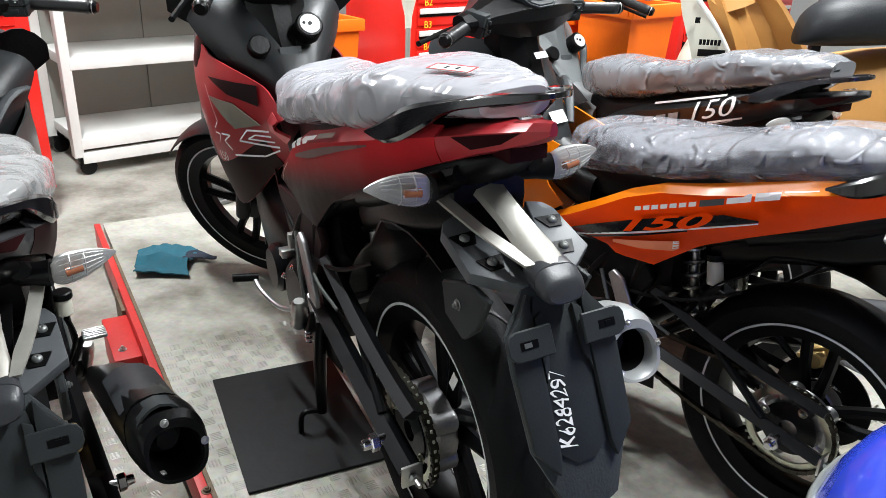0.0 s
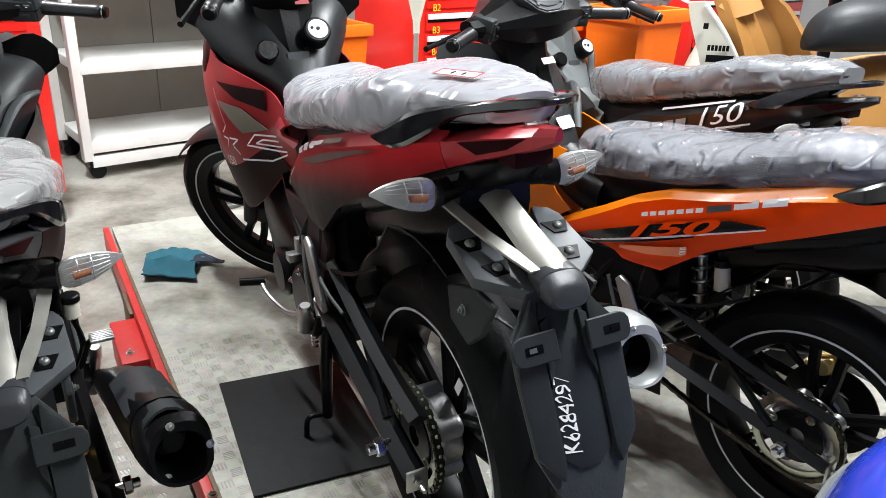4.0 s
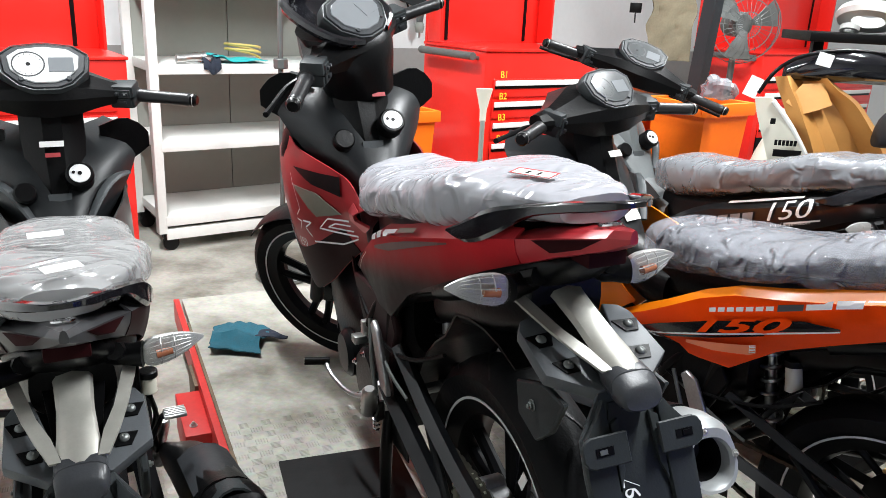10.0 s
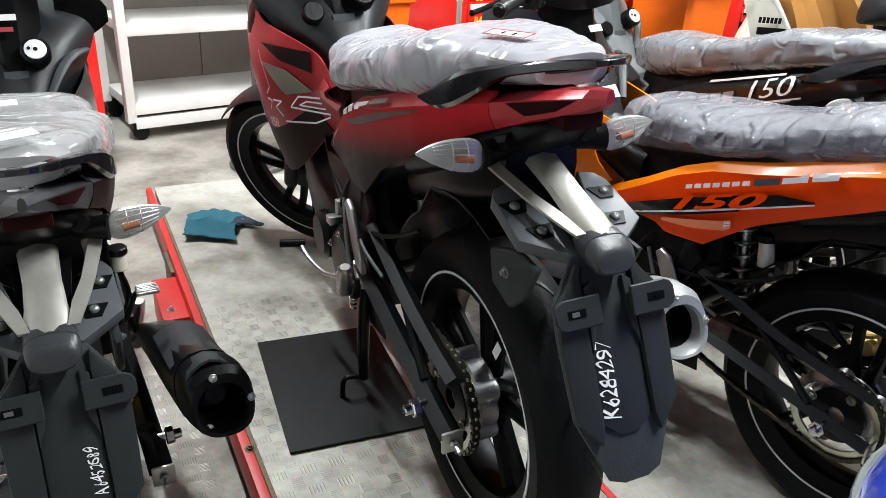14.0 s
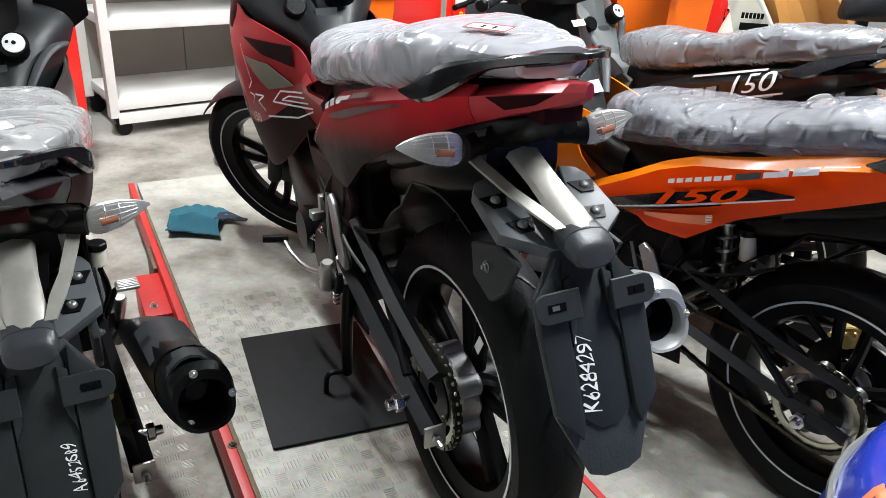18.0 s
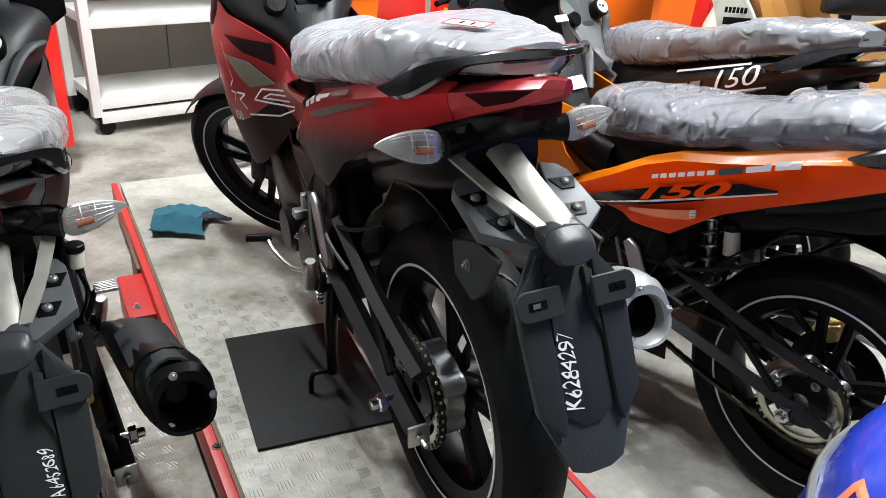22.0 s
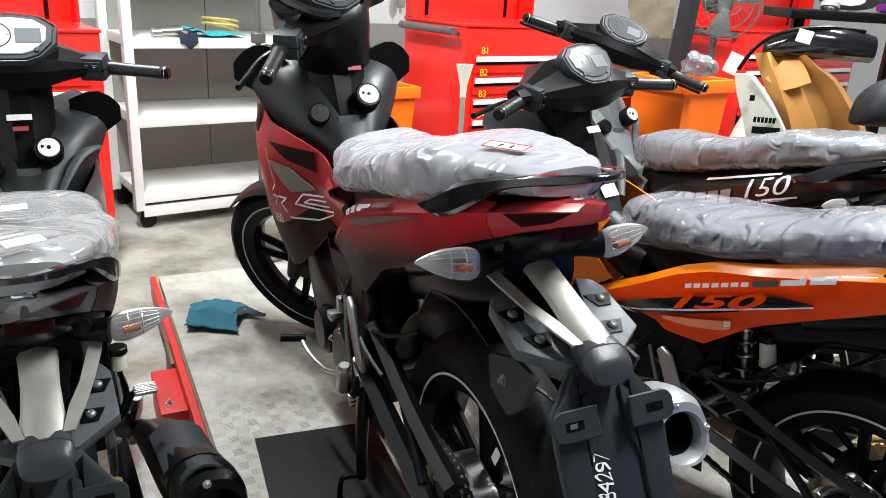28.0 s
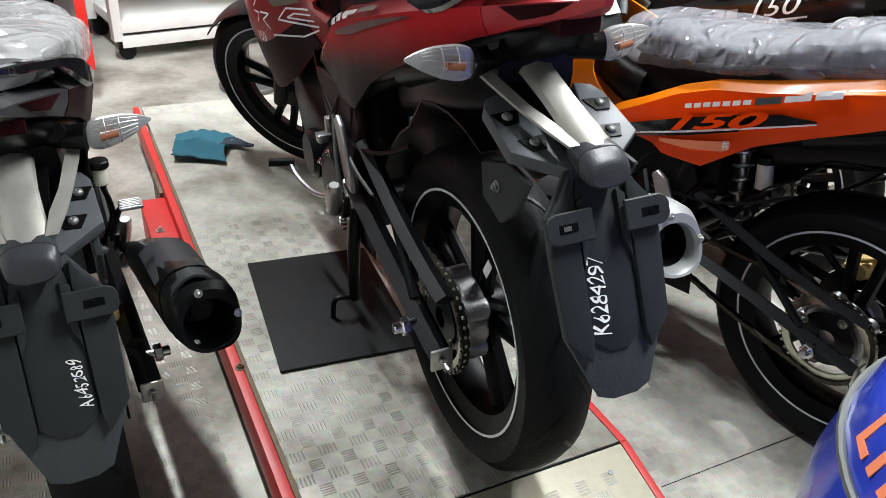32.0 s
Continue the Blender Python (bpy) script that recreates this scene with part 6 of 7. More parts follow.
# ---- on the floor ----
mat_m = pose(-0.311, 1.246, 0, 0, 0, 27.0)
floor_mat = part("rubber_mat", crumple(box(0, 0.315, 0, 0.455, 0.0005, 0.008, 0.003, mat_m), 0.001, 20), MAT)
tagged(floor_mat, "thin black rubber mat lying on the floor plate", "mat")
cloth_rings = []
for i in range(19):
    f = i / 18
    far = Vector((-1.02, 2.40, 0)).lerp(Vector((-0.82, 2.43, 0)), f) + Vector((0, 0.03 * math.sin(3.1 * f), 0))
    near = Vector((-0.95, 2.215, 0)).lerp(Vector((-0.79, 2.225, 0)), f)
    row = []
    for j in range(11):
        g = j / 10
        p = far.lerp(near, g)
        h = 0.010 + 0.022 * abs(noise.noise(p * 8 + Vector((3, 1, 0)))) + 0.014 * abs(noise.noise(p * 23)) + 0.018 * math.exp(-((g - 0.45 - 0.15 * f) / 0.10) ** 2)
        row.append(p + Vector((0.016 * noise.noise(p * 17), 0.016 * noise.noise(p * 15 + Vector((9, 0, 0))), h)))
    cloth_rings.append(row)
cloth = part("cloth", shell(fine_loft(cloth_rings, 2), 0.004), TEAL, smooth=60)
tagged(cloth, "crumpled petrol blue cleaning cloth on the floor", "cloth")
fold = part("cloth_fold", shell(fine_loft([[Vector((-0.845 + 0.028 * i, 2.375 + 0.012 * math.sin(i) + (j - 2) * (0.020 - 0.004 * i), 0.014 + 0.008 * abs(math.sin(j * 1.7 + i)))) for j in range(5)] for i in range(5)], 3), 0.003), NAVY, cloth, "dark folded corner", smooth=60)

# ---- along the back: shelf, tool cabinets, bins, on the shop floor; drawn as for a floor at zero, then lowered ----
BEFORE = set(scene.collection.all_objects)
def along(x, y, z=0.0, turn=BACK):
    return pose(x, y, z, 0, 0, turn)


shelf = thing("shelf_rack", along(-1.575, 3.185), "white painted steel shelf rack on castors", "shelf rack")
for i, (x, y) in enumerate([(0, 0), (0.95, 0), (0, 0.42), (0.95, 0.42)]):
    part("upright", box(x - 0.035, x + 0.005, y - 0.004, y + 0.05, 0.085, 1.75, 0.003), WHITE, shelf)
    part("castor", joined(cyl(0.036, -0.014, 0.014, 20, Matrix.Translation((x + 0.02, y + 0.02, 0.036)), bev=0.004), box(x - 0.015, x + 0.035, y, y + 0.04, 0.06, 0.088, 0.003)), BLACK, shelf, "black castor wheel")
for z in (0.165, 0.51, 0.85, 1.25):
    part("shelf_board", box(-0.002, 0.95, -0.006, 0.44, z - 0.045, z, 0.003), WHITE, shelf)
part("bottom_bar", box(-0.002, 0.95, -0.005, 0.025, 0.055, 0.105, 0.003), WHITE, shelf)
part("back_board", box(0, 0.475, 0.452, 0.462, 0.1, 1.75, 0.001), BOARD, shelf)
part("back_board", box(0.479, 0.95, 0.452, 0.462, 0.1, 1.75, 0.001), BOARD, shelf)


def tool_cabinet(m, label, w=0.66, d=0.46, top=0.98, drawers=(), lid=0.42):
    c = thing("tool_cabinet", m, label, "tool cabinet", "red tool cabinets")
    part("body", box(0, w, 0, d, 0.12, top, 0.006), CAB_RED, c, "red enamel steel body")
    part("rim", box(-0.006, w + 0.006, -0.008, d, top, top + 0.012, 0.003), CAB_RED, c)
    ld = part("lid", box(0, w, d - 0.02, d, top + 0.01, top + lid, 0.004), CAB_RED, c, "open red lid")
    for x in (0, w - 0.012):
        part("lid_side", box(x, x + 0.012, d - 0.12, d - 0.021, top + 0.013, top + lid, 0.003), CAB_RED, ld)
    for x in (0.10, w - 0.10):
        part("lid_strap", box(x - 0.008, x + 0.008, d - 0.026, d - 0.021, top + 0.02, top + lid, 0.001), BLACK, c, "black strap")
    z = top - 0.11
    for k, txt in enumerate(("B1", "B2", "B3", "B4")):
        dr = part("drawer", box(0.045, w - 0.045, -0.010, 0.0, z - 0.075, z, 0.003), CAB_RED, c, "red drawer front")
        # black strip paints the shade under the pull, white paints its highlight
        part("drawer_shadow_gap", box(0.05, w - 0.05, -0.0135, -0.0105, z - 0.040, z - 0.0285, 0.001), BLACK, dr)
        part("drawer_pull", box(0.05, w - 0.05, -0.020, -0.0105, z - 0.028, z - 0.006, 0.003), WHITE, dr, "bright full width pull")
        if drawers:
            part("drawer_mark", lettering(txt, 0.040, 0.0004, Matrix.Translation((0.065, -0.0225, z + 0.006)) @ pose(0, 0, 0, 90, 0, 0)), YELLOW, dr, "yellow stuck-on mark", smooth=0)
        z -= 0.088
    part("door_panel", box(0.045, w - 0.045, -0.008, 0.0, 0.16, z + 0.06, 0.003), BLACK, c)
    part("side_handle", joined(tube([(-0.05, 0.02, top - 0.02), (-0.05, d - 0.05, top - 0.02)], 0.016, 12, 1), tube([(0, 0.05, top - 0.03), (-0.05, 0.05, top - 0.02)], 0.008, 8, 1), tube([(0, d - 0.08, top - 0.03), (-0.05, d - 0.08, top - 0.02)], 0.008, 8, 1)), GREYSTEEL, c, "grey tube side handle")
    for x in (0.06, w - 0.06):
        part("castor", joined(cyl(0.05, -0.015, 0.015, 20, Matrix.Translation((x, 0.06, 0.05)), bev=0.004), box(x - 0.03, x + 0.03, 0.03, 0.09, 0.09, 0.12, 0.002)), BLACK, c)
        part("castor", joined(cyl(0.05, -0.015, 0.015, 20, Matrix.Translation((x, d - 0.06, 0.05)), bev=0.004), box(x - 0.03, x + 0.03, d - 0.09, d - 0.03, 0.09, 0.12, 0.002)), BLACK, c)
    return c


tool_cabinet(along(-0.158, 3.20), "red steel tool cabinet with open lid and marked drawers", drawers=True)
tool_cabinet(along(-1.44 - 0.70 * ub.x, 2.70 - 0.70 * ub.y), "red steel tool cabinet with open lid", w=0.70, d=0.42, top=0.905)
tool_cabinet(along(1.24, 4.40), "red steel tool cabinet with open lid behind the fan", w=1.2)


def bin_at(x, y, top, w=0.40, d=0.30):
    b = thing("storage_bin", along(x, y), "orange moulded plastic bin", "bin", "orange plastic bins")
    t = 0.05
    body = loft([[(t, t, 0.0), (w - t, t, 0.0), (w - t, d - t, 0.0), (t, d - t, 0.0)], [(0.012, 0.012, top - 0.04), (w - 0.012, 0.012, top - 0.04), (w - 0.012, d - 0.012, top - 0.04), (0.012, d - 0.012, top - 0.04)], [(0.018, 0.018, top - 0.04), (w - 0.018, 0.018, top - 0.04), (w - 0.018, d - 0.018, top - 0.04), (0.018, d - 0.018, top - 0.04)], [(t + 0.02, t + 0.02, 0.02), (w - t - 0.02, t + 0.02, 0.02), (w - t - 0.02, d - t - 0.02, 0.02), (t + 0.02, d - t - 0.02, 0.02)]])
    part("body", body, BIN, b, smooth=20)
    part("rim", joined(box(-0.004, w + 0.004, -0.006, 0.016, top - 0.045, top, 0.004), box(-0.004, w + 0.004, d - 0.016, d + 0.006, top - 0.045, top, 0.004), box(-0.006, 0.016, 0.016, d - 0.016, top - 0.045, top, 0.004), box(w - 0.016, w + 0.006, 0.016, d - 0.016, top - 0.045, top, 0.004)), BIN, b)
    return b


bin_at(-0.50, 2.92, 0.745, 0.24, 0.24)
bin_at(0.44, 2.88, 0.825, 0.20, 0.26)
bin_at(0.64, 2.70, 0.875, 0.27, 0.26)


# ---- further back on the right: a scooter, a fan, hanging cloth, more bins ----
scooter = thing("scooter", pose(0.90, 2.40, 0, 0, 0, 0), "ochre and cream scooter with a black cowl and dark seat", "scooter")
rows = []
for z, xl, xr, dy in [(0.50, 0.02, 0.30, 0.05), (0.70, 0.00, 0.27, 0.02), (0.80, -0.035, 0.215, 0.0), (0.87, -0.07, 0.16, -0.01), (0.935, -0.10, 0.105, 0.0), (0.97, -0.115, 0.05, 0.01), (1.00, -0.125, 0.015, 0.02)]:
    rows.append([Vector((xl + (xr - xl) * f, dy + b, z)) for f, b in ((0, 0.02), (0.12, -0.01), (0.3, 0.035), (0.5, 0.045), (0.72, 0.03), (0.9, -0.015), (1, 0.02))])
part("leg_shield", shell(fine_loft(rows, 3), 0.008), TAN, scooter, "matt ochre inner leg shield", smooth=25)
part("shield_fold", shell(fine_loft([[Vector((-0.10, -0.004, 0.93)), Vector((-0.06, 0.0, 0.985)), Vector((0.0, 0.005, 0.99))], [Vector((-0.05, -0.02, 0.90)), Vector((-0.01, -0.025, 0.915)), Vector((0.03, -0.01, 0.93))]], 3), 0.006), TAN, scooter, smooth=30)
part("apron_side", shell(fine_loft([[Vector((-0.185, 0.0, 0.94)), Vector((-0.145, -0.03, 0.945))], [Vector((-0.172, 0.0, 0.89)), Vector((-0.11, -0.035, 0.90))], [Vector((-0.145, 0.0, 0.82)), Vector((-0.06, -0.04, 0.83))], [Vector((-0.10, 0.0, 0.70)), Vector((0.02, -0.04, 0.71))]], 4), 0.01), CREAM, scooter, "cream painted apron side")
part("apron_edge", tube([(-0.145, -0.04, 0.935), (-0.08, -0.045, 0.86), (0.0, -0.045, 0.74)], 0.007, 8, 3), WHITE, scooter, "white edge trim")
for k in range(6):
    part("apron_mark", box(-0.125 + 0.011 * k, -0.117 + 0.011 * k, -0.052, -0.049, 0.808, 0.824, 0), BLACK, scooter)
part("apron_band", box(-0.125, -0.045, -0.054, -0.050, 0.775, 0.796, 0.001), BLACK, scooter, "black lower band")
part("apron_badge", box(-0.145, -0.130, -0.045, -0.042, 0.868, 0.885, 0.003), BLACK, scooter)
part("head_cowl", loft(fine_loft([oval(-0.10, 0.06, 1.01, 0.02, 0.02, 20, 2.4), oval(-0.02, 0.05, 1.035, 0.06, 0.045, 20, 2.4), oval(0.10, 0.05, 1.04, 0.08, 0.05, 20, 2.4), oval(0.20, 0.06, 1.03, 0.05, 0.04, 20, 2.4)], 3)), GLOSS, scooter, "black handlebar cowl")
part("card", box(-0.105, -0.062, -0.04, -0.038, 1.012, 1.048, 0.001, pose(0, 0, 0, 0, 12, 0) @ pose(-0.16, 0, 0.0)), LABEL, scooter, "white paper card")
part("visor_edge", tube([(-0.175, 0.02, 0.95), (-0.14, 0.0, 1.02), (-0.07, 0.0, 1.065), (0.04, 0.0, 1.085), (0.16, 0.02, 1.08)], 0.006, 8, 4), BLACK, scooter)
part("seat", loft(fine_loft([oval(0.115, -0.14, 0.855, 0.03, 0.02, 20, 2.4), oval(0.15, -0.14, 0.885, 0.08, 0.05, 20, 2.4), oval(0.26, -0.11, 0.905, 0.12, 0.07, 20, 2.4), oval(0.52, -0.05, 0.91, 0.13, 0.065, 20, 2.4)], 4)), SEAT, scooter, "dark vinyl seat")
part("body", loft(fine_loft([oval(0.22, -0.02, 0.60, 0.12, 0.18, 20, 3), oval(0.5, 0.0, 0.62, 0.15, 0.2, 20, 3), oval(0.9, 0.0, 0.64, 0.13, 0.16, 20, 3)], 3)), TAN, scooter)
for wx in (-0.22, 0.85):
    part("wheel", lathe([(0.13, -0.03), (0.20, -0.05), (0.245, -0.03), (0.25, 0), (0.245, 0.03), (0.20, 0.05), (0.13, 0.03)], 40, pose(wx, 0.1, 0.25, 0, 0, 10), closed=True), RUBBER, scooter)
part("front_apron", loft(fine_loft([oval(-0.02, 0.10, 0.66, 0.08, 0.22, 20, 3), oval(-0.10, 0.12, 0.62, 0.06, 0.20, 20, 3), oval(-0.16, 0.12, 0.55, 0.03, 0.10, 20, 3)], 3)), CREAM, scooter)
slip = part("paper_slip", box(-0.02, 0.02, -0.001, 0.001, -0.025, 0.035, 0, pose(0.705, 2.42, 0.962, 0, 20, 0)), LABEL)
tagged(slip, "small white paper slip by the scooter", "paper")

fan = thing("pedestal_fan", pose(1.02, 4.05, 0, 0, 0, 10), "grey pedestal fan with a wire guard", "fan")
part("pole", tube([(0, 0.05, 0.03), (0, 0.05, 1.05)], 0.016, 12, 1), GREYSTEEL, fan)
part("base", lathe([(0.0, 0.0), (0.2, 0.0), (0.2, 0.015), (0.05, 0.03), (0.0, 0.03)], 32, pose(0, 0.05, 0, 90, 0, 0)), BLACK, fan)
part("motor", cyl(0.06, 0.0, 0.14, 24, pose(0, 0, 1.13), bev=0.015), GREYSTEEL, fan)
for k in range(3):
    part("blade", shell([[Vector((r * math.cos(a), -0.03 - 0.02 * (a - 2.1 * k), 1.13 + r * math.sin(a))) for a in (2.1 * k, 2.1 * k + 0.4, 2.1 * k + 0.8)] for r in (0.03, 0.09, 0.14, 0.165)], 0.003), GREYSTEEL, fan, "grey fan blade")
gd = []
for ring, y in ((0.185, 0.0), (0.17, -0.05), (0.12, -0.07), (0.06, -0.08)):
    gd.append(lathe([(ring - 0.002, y - 0.002), (ring + 0.002, y - 0.002), (ring + 0.002, y + 0.002), (ring - 0.002, y + 0.002)], 40, pose(0, 0, 1.13), closed=True))
for k in range(28):
    a = 2 * math.pi * k / 28
    gd.append(tube([(0.03 * math.cos(a), -0.082, 1.13 + 0.03 * math.sin(a)), (0.12 * math.cos(a), -0.07, 1.13 + 0.12 * math.sin(a)), (0.185 * math.cos(a), 0, 1.13 + 0.185 * math.sin(a))], 0.0012, 4, 2))
tagged(part("wire_guard", joined(*gd), GREYSTEEL, fan), kind="stuff")

khaki_rows = [[Vector((0.60 + 0.045 * j + 0.012 * math.sin(1.3 * j + z * 9), 4.25 + 0.03 * math.sin(2.1 * j + 4 * z), 0.93 + 0.085 * z)) for j in range(6)] for z in range(9)]
hang = part("hanging_apron", shell(fine_loft(khaki_rows, 3), 0.006), KHAKI, smooth=60)
tagged(hang, "olive brown cloth apron hanging on the wall", "apron")
hook = part("wall_hook", joined(box(0.50, 0.56, 4.30, 4.32, 1.16, 1.21, 0.002), tube([(0.53, 4.30, 1.16), (0.53, 4.28, 1.11)], 0.004, 6, 1)), BLACK)
tagged(hook, "small black wall hook", "hook")
post = part("steel_post", tube([(0.54, 3.02, 0.0), (0.60, 2.95, 0.66), (0.635, 2.93, 0.86), (0.66, 2.92, 1.35)], 0.035, 4, 1), GREY)
tagged(post, "dark grey square steel post", "post")
papers = part("plastic_bag", crumple(loft(fine_loft([oval(0.60, 2.60, 0.93, 0.03, 0.02, 24, 2), oval(0.63, 2.60, 0.945, 0.05, 0.035, 24, 2), oval(0.67, 2.60, 0.94, 0.05, 0.03, 24, 2), oval(0.70, 2.60, 0.92, 0.02, 0.015, 24, 2)], 4)), 0.02, 30), FILM_DARK, smooth=20)
tagged(papers, "crumpled clear plastic bag over the bin rim", "bag")
part_pole = part("shelf_pole", joined(tube([(-0.957, 3.0, 0.0), (-0.957, 3.0, 1.7)], 0.011, 10, 1), cyl(0.03, -0.02, 0.02, 8, pose(-0.957, 3.0, 0.90, 90, 0, 0), bev=0.004), cyl(0.12, -0.01, 0.01, 20, pose(-0.957, 3.0, 0.012, 90, 0, 0), bev=0.004)), GREYSTEEL)
tagged(part_pole, "thin grey steel pole on a round foot", "pole")
drum = part("white_tray", joined(lathe([(0.06, 0), (0.11, 0), (0.12, 0.02), (0.11, 0.04), (0.06, 0.04)], 40, pose(1.30, 3.25, 1.17, 70, 10, 0), closed=True), *[lathe([(0.02, -0.01), (0.035, -0.01), (0.035, 0.01), (0.02, 0.01)], 20, pose(1.30 + 0.1 * math.cos(k), 3.24, 1.18 + 0.05 * math.sin(k), 70, 10, 0), closed=True) for k in (0, 2, 4)]), WHITE)
rack = part("parts_rack", joined(box(1.10, 1.14, 3.2, 3.24, 0, 1.12, 0.004), box(1.55, 1.59, 3.4, 3.44, 0, 1.12, 0.004), box(1.06, 1.64, 3.12, 3.5, 1.09, 1.125, 0.004)), BLACK)
tagged(drum, "white ring shaped tray on a rack", "tray")
tagged(rack, "black steel parts rack", "rack")
blue_tub = part("blue_tub", box(1.50, 1.75, 3.25, 3.5, 1.126, 1.24, 0.02), BLUE)
tagged(blue_tub, "blue plastic tub on a rack", "tub")

gun_at = Vector((-0.675, 4.672, 0))
gun = thing("air_gun", Matrix.Translation(gun_at) @ pose(0, 0, 0, 0, 0, BACK), "grey air gun hanging on its hose against the wall", "air gun")
part("body", tube([(0, 0, 1.04), (0, 0, 1.10), (0.005, 0, 1.16)], [0.018, 0.026, 0.020], 14, 3), GREYSTEEL, gun)
part("bell", tube([(0, 0, 0.985), (0, 0, 1.02), (0, 0, 1.045)], [0.022, 0.030, 0.020], 14, 2), BOARD, gun, "pale grey bell")
part("nozzle", tube([(0, 0, 0.955), (0, 0, 0.99)], 0.007, 8, 1), STEEL, gun)
part("hose", tube([(0.005, 0, 1.16), (0.0, 0.0, 1.24), (-0.05, 0.01, 1.12), (-0.09, 0.01, 1.16), (-0.10, 0.01, 1.30)], 0.006, 8, 5), BLACK, gun)
reel = thing("hose_reel", Matrix.Translation(gun_at) @ pose(-0.06, -0.02, 1.25, 0, 0, BACK), "dark hose reel on the back wall", "hose reel")
part("drum", cyl(0.10, -0.05, 0.05, 28, pose(0, 0, 0), bev=0.008), BLACK, reel)
part("flange", cyl(0.115, -0.062, -0.051, 28, pose(0, 0, 0), bev=0.003), GUARD, reel)
part("bracket", box(-0.02, 0.02, 0.05, 0.09, -0.05, 0.05, 0.004), GREYSTEEL, reel)

# on the shelf: wrench, rags, hose
sh_m = along(-1.575, 3.185)
wr = part("air_wrench", joined(tube([(0.12, 0.02, 0.875), (0.22, 0.03, 0.880)], [0.018, 0.024], 12, 1, sh_m), cyl(0.02, -0.02, 0.02, 14, sh_m @ pose(0.11, 0.02, 0.872, 0, 0, 90)), tube([(0.20, 0.03, 0.875), (0.24, -0.01, 0.868)], 0.013, 10, 1, sh_m)), STEEL)
tagged(wr, "steel air wrench lying on the shelf", "wrench")
rag = part("navy_rag", shell(fine_loft([[sh_m @ Vector((0.20 + 0.02 * i, y, z + 0.006 * math.sin(i * 1.7 + y * 30))) for y, z in ((0.12, 0.866), (0.05, 0.885), (0.01, 0.880), (-0.012, 0.862), (-0.016, 0.83 - 0.012 * (2 - abs(i - 2))), (-0.014, 0.80 + 0.018 * abs(i - 2)))] for i in range(5)], 3), 0.004), NAVY, smooth=60)
tagged(rag, "navy rag hanging over the shelf edge", "rag")
rag2 = part("turquoise_rag", shell(fine_loft([[sh_m @ Vector((0.26 + 0.035 * i, y, 0.862 + 0.022 * abs(noise.noise(Vector((i * 0.7, y * 22, 3)))) + (0.02 if i < 2 else 0))) for y in (-0.002, 0.04, 0.08, 0.13, 0.18)] for i in range(8)], 3), 0.004), AQUA, smooth=60)
tagged(rag2, "turquoise rag lying on the shelf", "rag")
hose_pts = [sh_m @ Vector((0.46 + 0.085 * math.cos(a), 0.20 + 0.06 * math.sin(a), 0.862 + 0.03 * abs(math.sin(a * 0.5)) + 0.002 * k)) for k, a in ((k, k * 0.55) for k in range(24))]
hs_ = part("hose_coil", tube(hose_pts, 0.006, 8, 2), HOSE)
tagged(hs_, "coiled yellow hose on the shelf", "hose")
brush = thing("brush", pose(-0.135, 2.93, 0, 0, 0, 20), "pale bristle brush with a grey handle", "brush")
part("handle", tube([(0, 0, 0.42), (0, 0, 0.74)], 0.010, 10, 1), BOARD, brush)
part("bristles", loft([[(r * math.cos(a), 0.4 * r * math.sin(a), z) for a in (2 * math.pi * k / 14 for k in range(14))] for z, r in ((0.735, 0.012), (0.78, 0.014), (0.83, 0.026), (0.86, 0.034))]), CREAM, brush)
part("bucket", lathe([(0.0, 0.0), (0.10, 0.0), (0.12, 0.45), (0.115, 0.45), (0.098, 0.01), (0.0, 0.01)], 28, pose(0, 0, 0, 90, 0, 0)), GREYSTEEL, brush)

# what stands behind belongs to the lower floor: its plan is widened about the viewer's place by the floor's drop
EYE, DROP = Vector((0.10, -0.01, 1.13)), 1 - FLOOR_Z / 1.13
LOWER = Matrix.Translation(EYE) @ Matrix.Scale(DROP, 4) @ Matrix.Translation(-EYE)
for ob in scene.collection.all_objects:
    if ob not in BEFORE and ob.parent is None:
        ob.matrix_world = LOWER @ ob.matrix_world

# the blue machine whose cowl comes in at the lower right
blue = thing("motorcycle", pose(0.757, 0.525, FLOOR_Z), "gloss blue motorcycle with coral lettering on its cowl", "motorcycle", "parked motorcycles")
BLUE_M = pose(0, 0, 0.286) @ Matrix.Scale(0.8727, 4)
bl = []
DOME = [(0.10, 0.29, 0.33), (0.22, 0.335, 0.365), (0.36, 0.345, 0.372), (0.42, 0.338, 0.365), (0.48, 0.322, 0.350), (0.54, 0.30, 0.32), (0.59, 0.24, 0.26), (0.62, 0.14, 0.15), (0.63, 0.03, 0.03)]
for z, rx, ry in DOME:
    bl.append([(rx * math.cos(a), ry * math.sin(a), z) for a in (2 * math.pi * k / 32 for k in range(32))])
part("cowl", loft(fine_loft([[Vector(p) for p in r] for r in bl], 3), m=BLUE_M), BLUE, blue, "gloss blue painted cowl")
part("body", loft(fine_loft([oval(0.10, 0, 0.50, 0.10, 0.10, 20, 2.6), oval(0.32, -0.06, 0.52, 0.13, 0.13, 20, 2.6), oval(0.55, -0.14, 0.56, 0.12, 0.12, 20, 2.6), oval(0.85, -0.24, 0.66, 0.08, 0.06, 20, 2.6)], 3), m=BLUE_M), BLUE, blue, "gloss blue painted body")
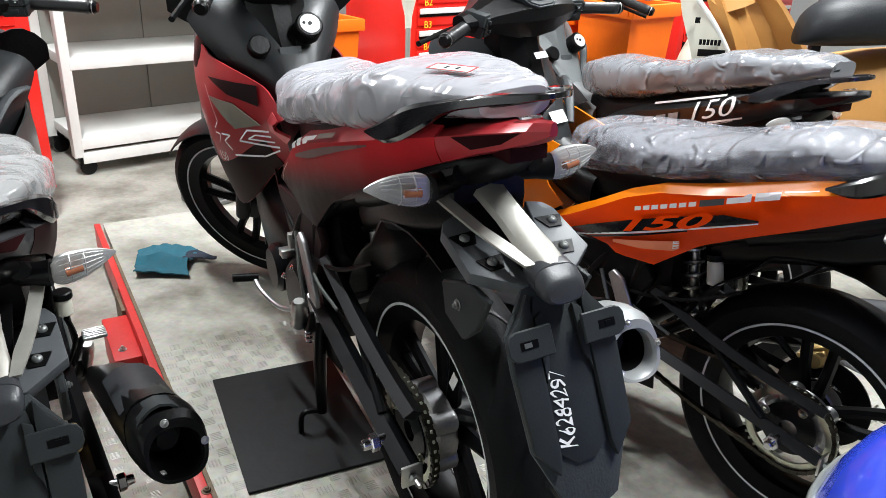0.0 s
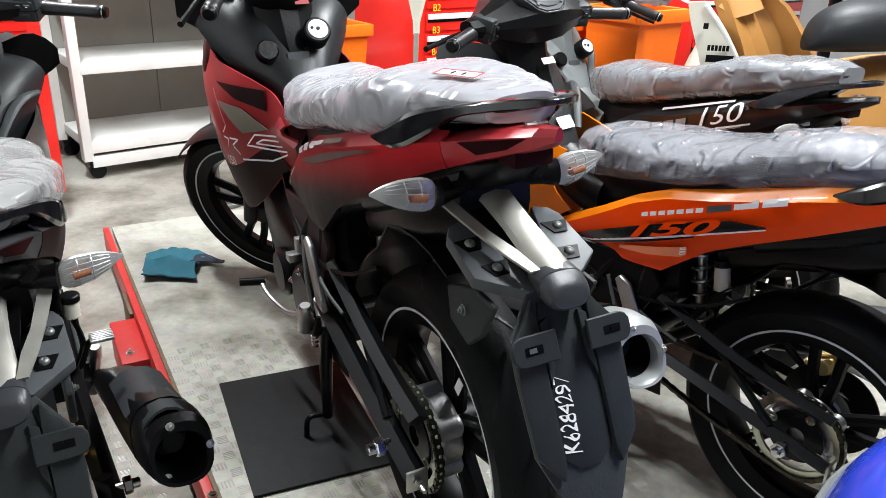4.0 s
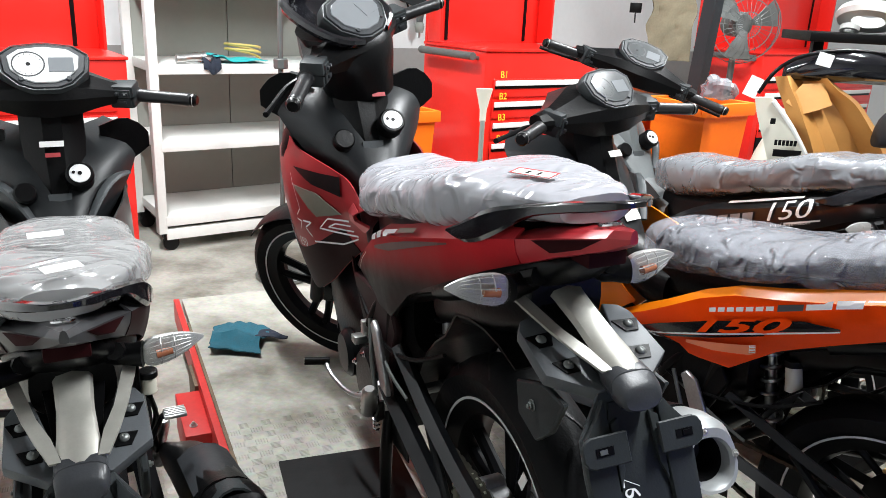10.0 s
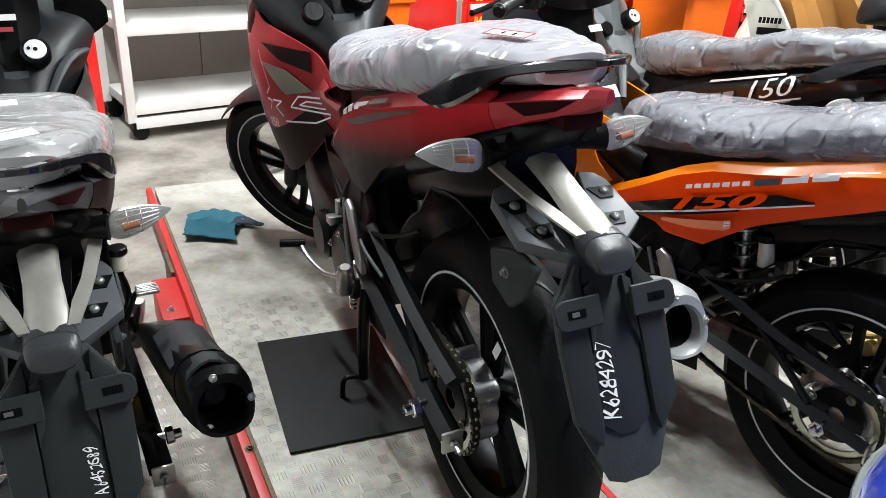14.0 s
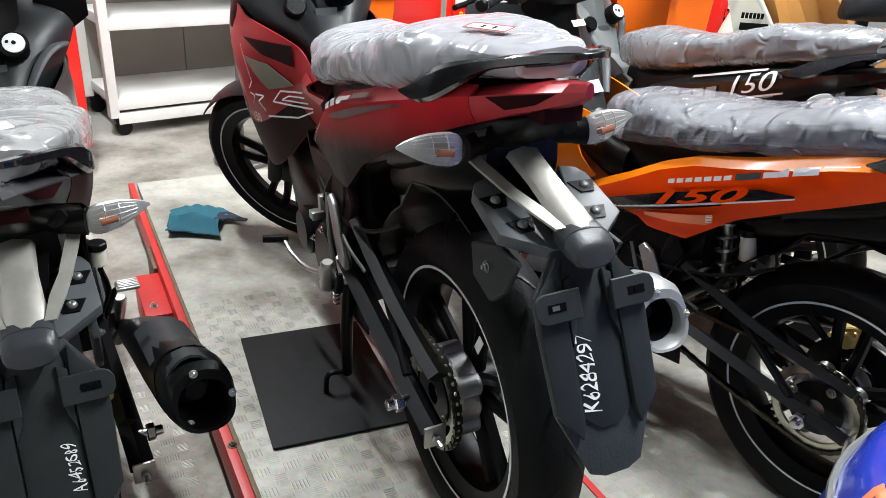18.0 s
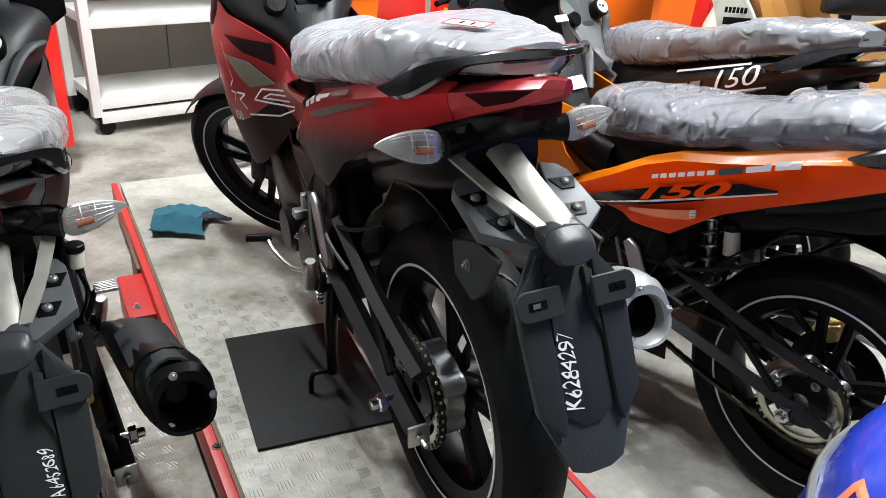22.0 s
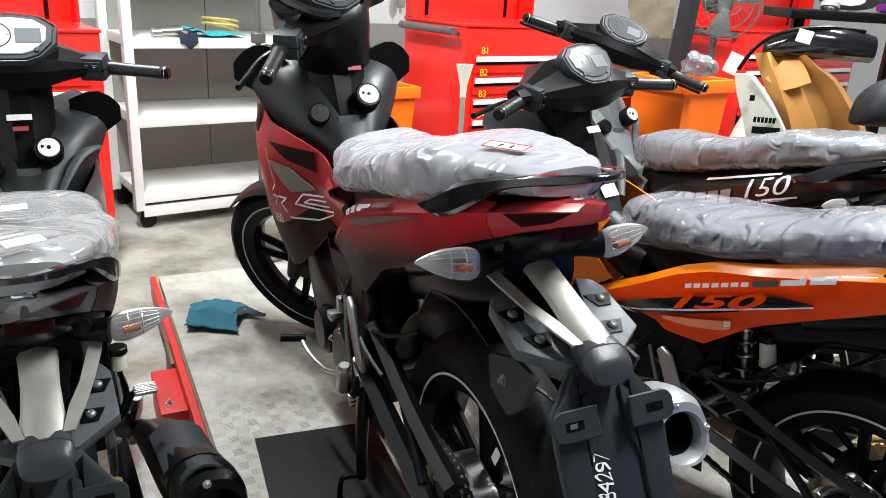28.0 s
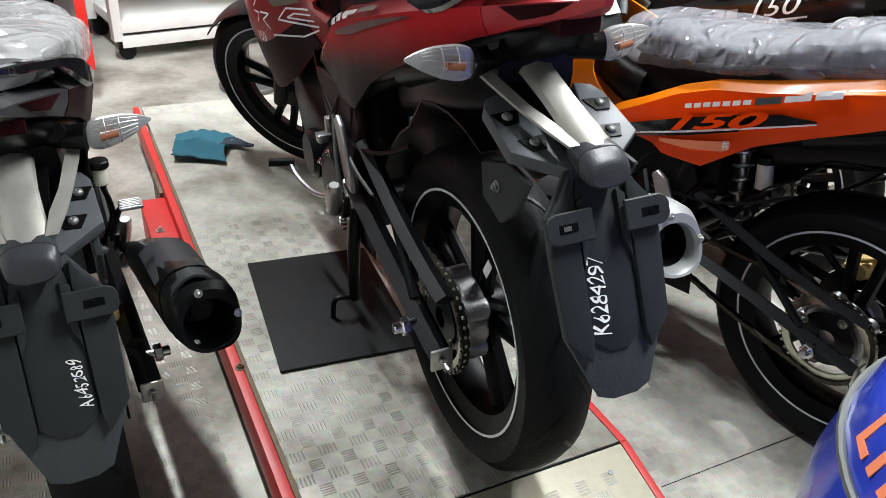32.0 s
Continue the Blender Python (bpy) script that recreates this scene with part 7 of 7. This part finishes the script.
part("seat", loft(fine_loft([oval(0.42, -0.10, 0.68, 0.07, 0.03, 20, 2.6), oval(0.55, -0.14, 0.71, 0.11, 0.045, 20, 2.6), oval(0.75, -0.20, 0.74, 0.11, 0.04, 20, 2.6), oval(0.95, -0.27, 0.76, 0.07, 0.025, 20, 2.6)], 3), m=BLUE_M), SEAT, blue, "black vinyl seat")
part("cowl_rim", tube([(0.330 * math.cos(a), 0.358 * math.sin(a), 0.462) for a in (2 * math.pi * k / 24 for k in range(25))], 0.006, 8, 2, BLUE_M), GREYSTEEL, blue, "grey cowl rim")
WHEEL = [(0.16, -0.04), (0.25, -0.055), (0.28, -0.03), (0.285, 0), (0.28, 0.03), (0.25, 0.055), (0.16, 0.04)]
for x, y in ((0.05, 0.0), (0.95, -0.28)):
    part("wheel", lathe(WHEEL, 48, pose(x, y, 0.285, 0, 0, -17), closed=True), RUBBER, blue, "black tyre")
    part("fork_leg", tube([(x, y - 0.07, 0.285), (x - 0.02, y - 0.07, 0.62)], 0.018, 10, 1), BLACK, blue)
    part("fork_leg", tube([(x, y + 0.07, 0.285), (x - 0.02, y + 0.07, 0.62)], 0.018, 10, 1), BLACK, blue)


def dome_bar(a0, a1, z0, z1):
    """A decal bar lying on the blue cowl between two angles and two heights."""
    def at(a, z):
        for (za, xa, ya), (zb, xb, yb) in zip(DOME, DOME[1:]):
            if za <= z <= zb:
                f = (z - za) / (zb - za)
                return Vector(((xa + (xb - xa) * f) * 1.008 * math.cos(a), (ya + (yb - ya) * f) * 1.008 * math.sin(a), z + 0.001))
    return shell([[at(a0 + (a1 - a0) * i / 6, z0 + (z1 - z0) * j / 6) for j in range(7)] for i in range(7)], 0.0012, BLUE_M)


for a0, a1, z0, z1 in [(2.86, 2.90, 0.487, 0.545), (2.90, 2.97, 0.487, 0.497), (2.90, 2.97, 0.535, 0.545), (3.01, 3.05, 0.489, 0.547), (3.05, 3.11, 0.513, 0.522), (3.11, 3.15, 0.490, 0.548), (3.19, 3.23, 0.492, 0.550)]:
    part("decal_bar", dome_bar(a0, a1, z0, z1), CORAL, blue, "coral lettering bar")
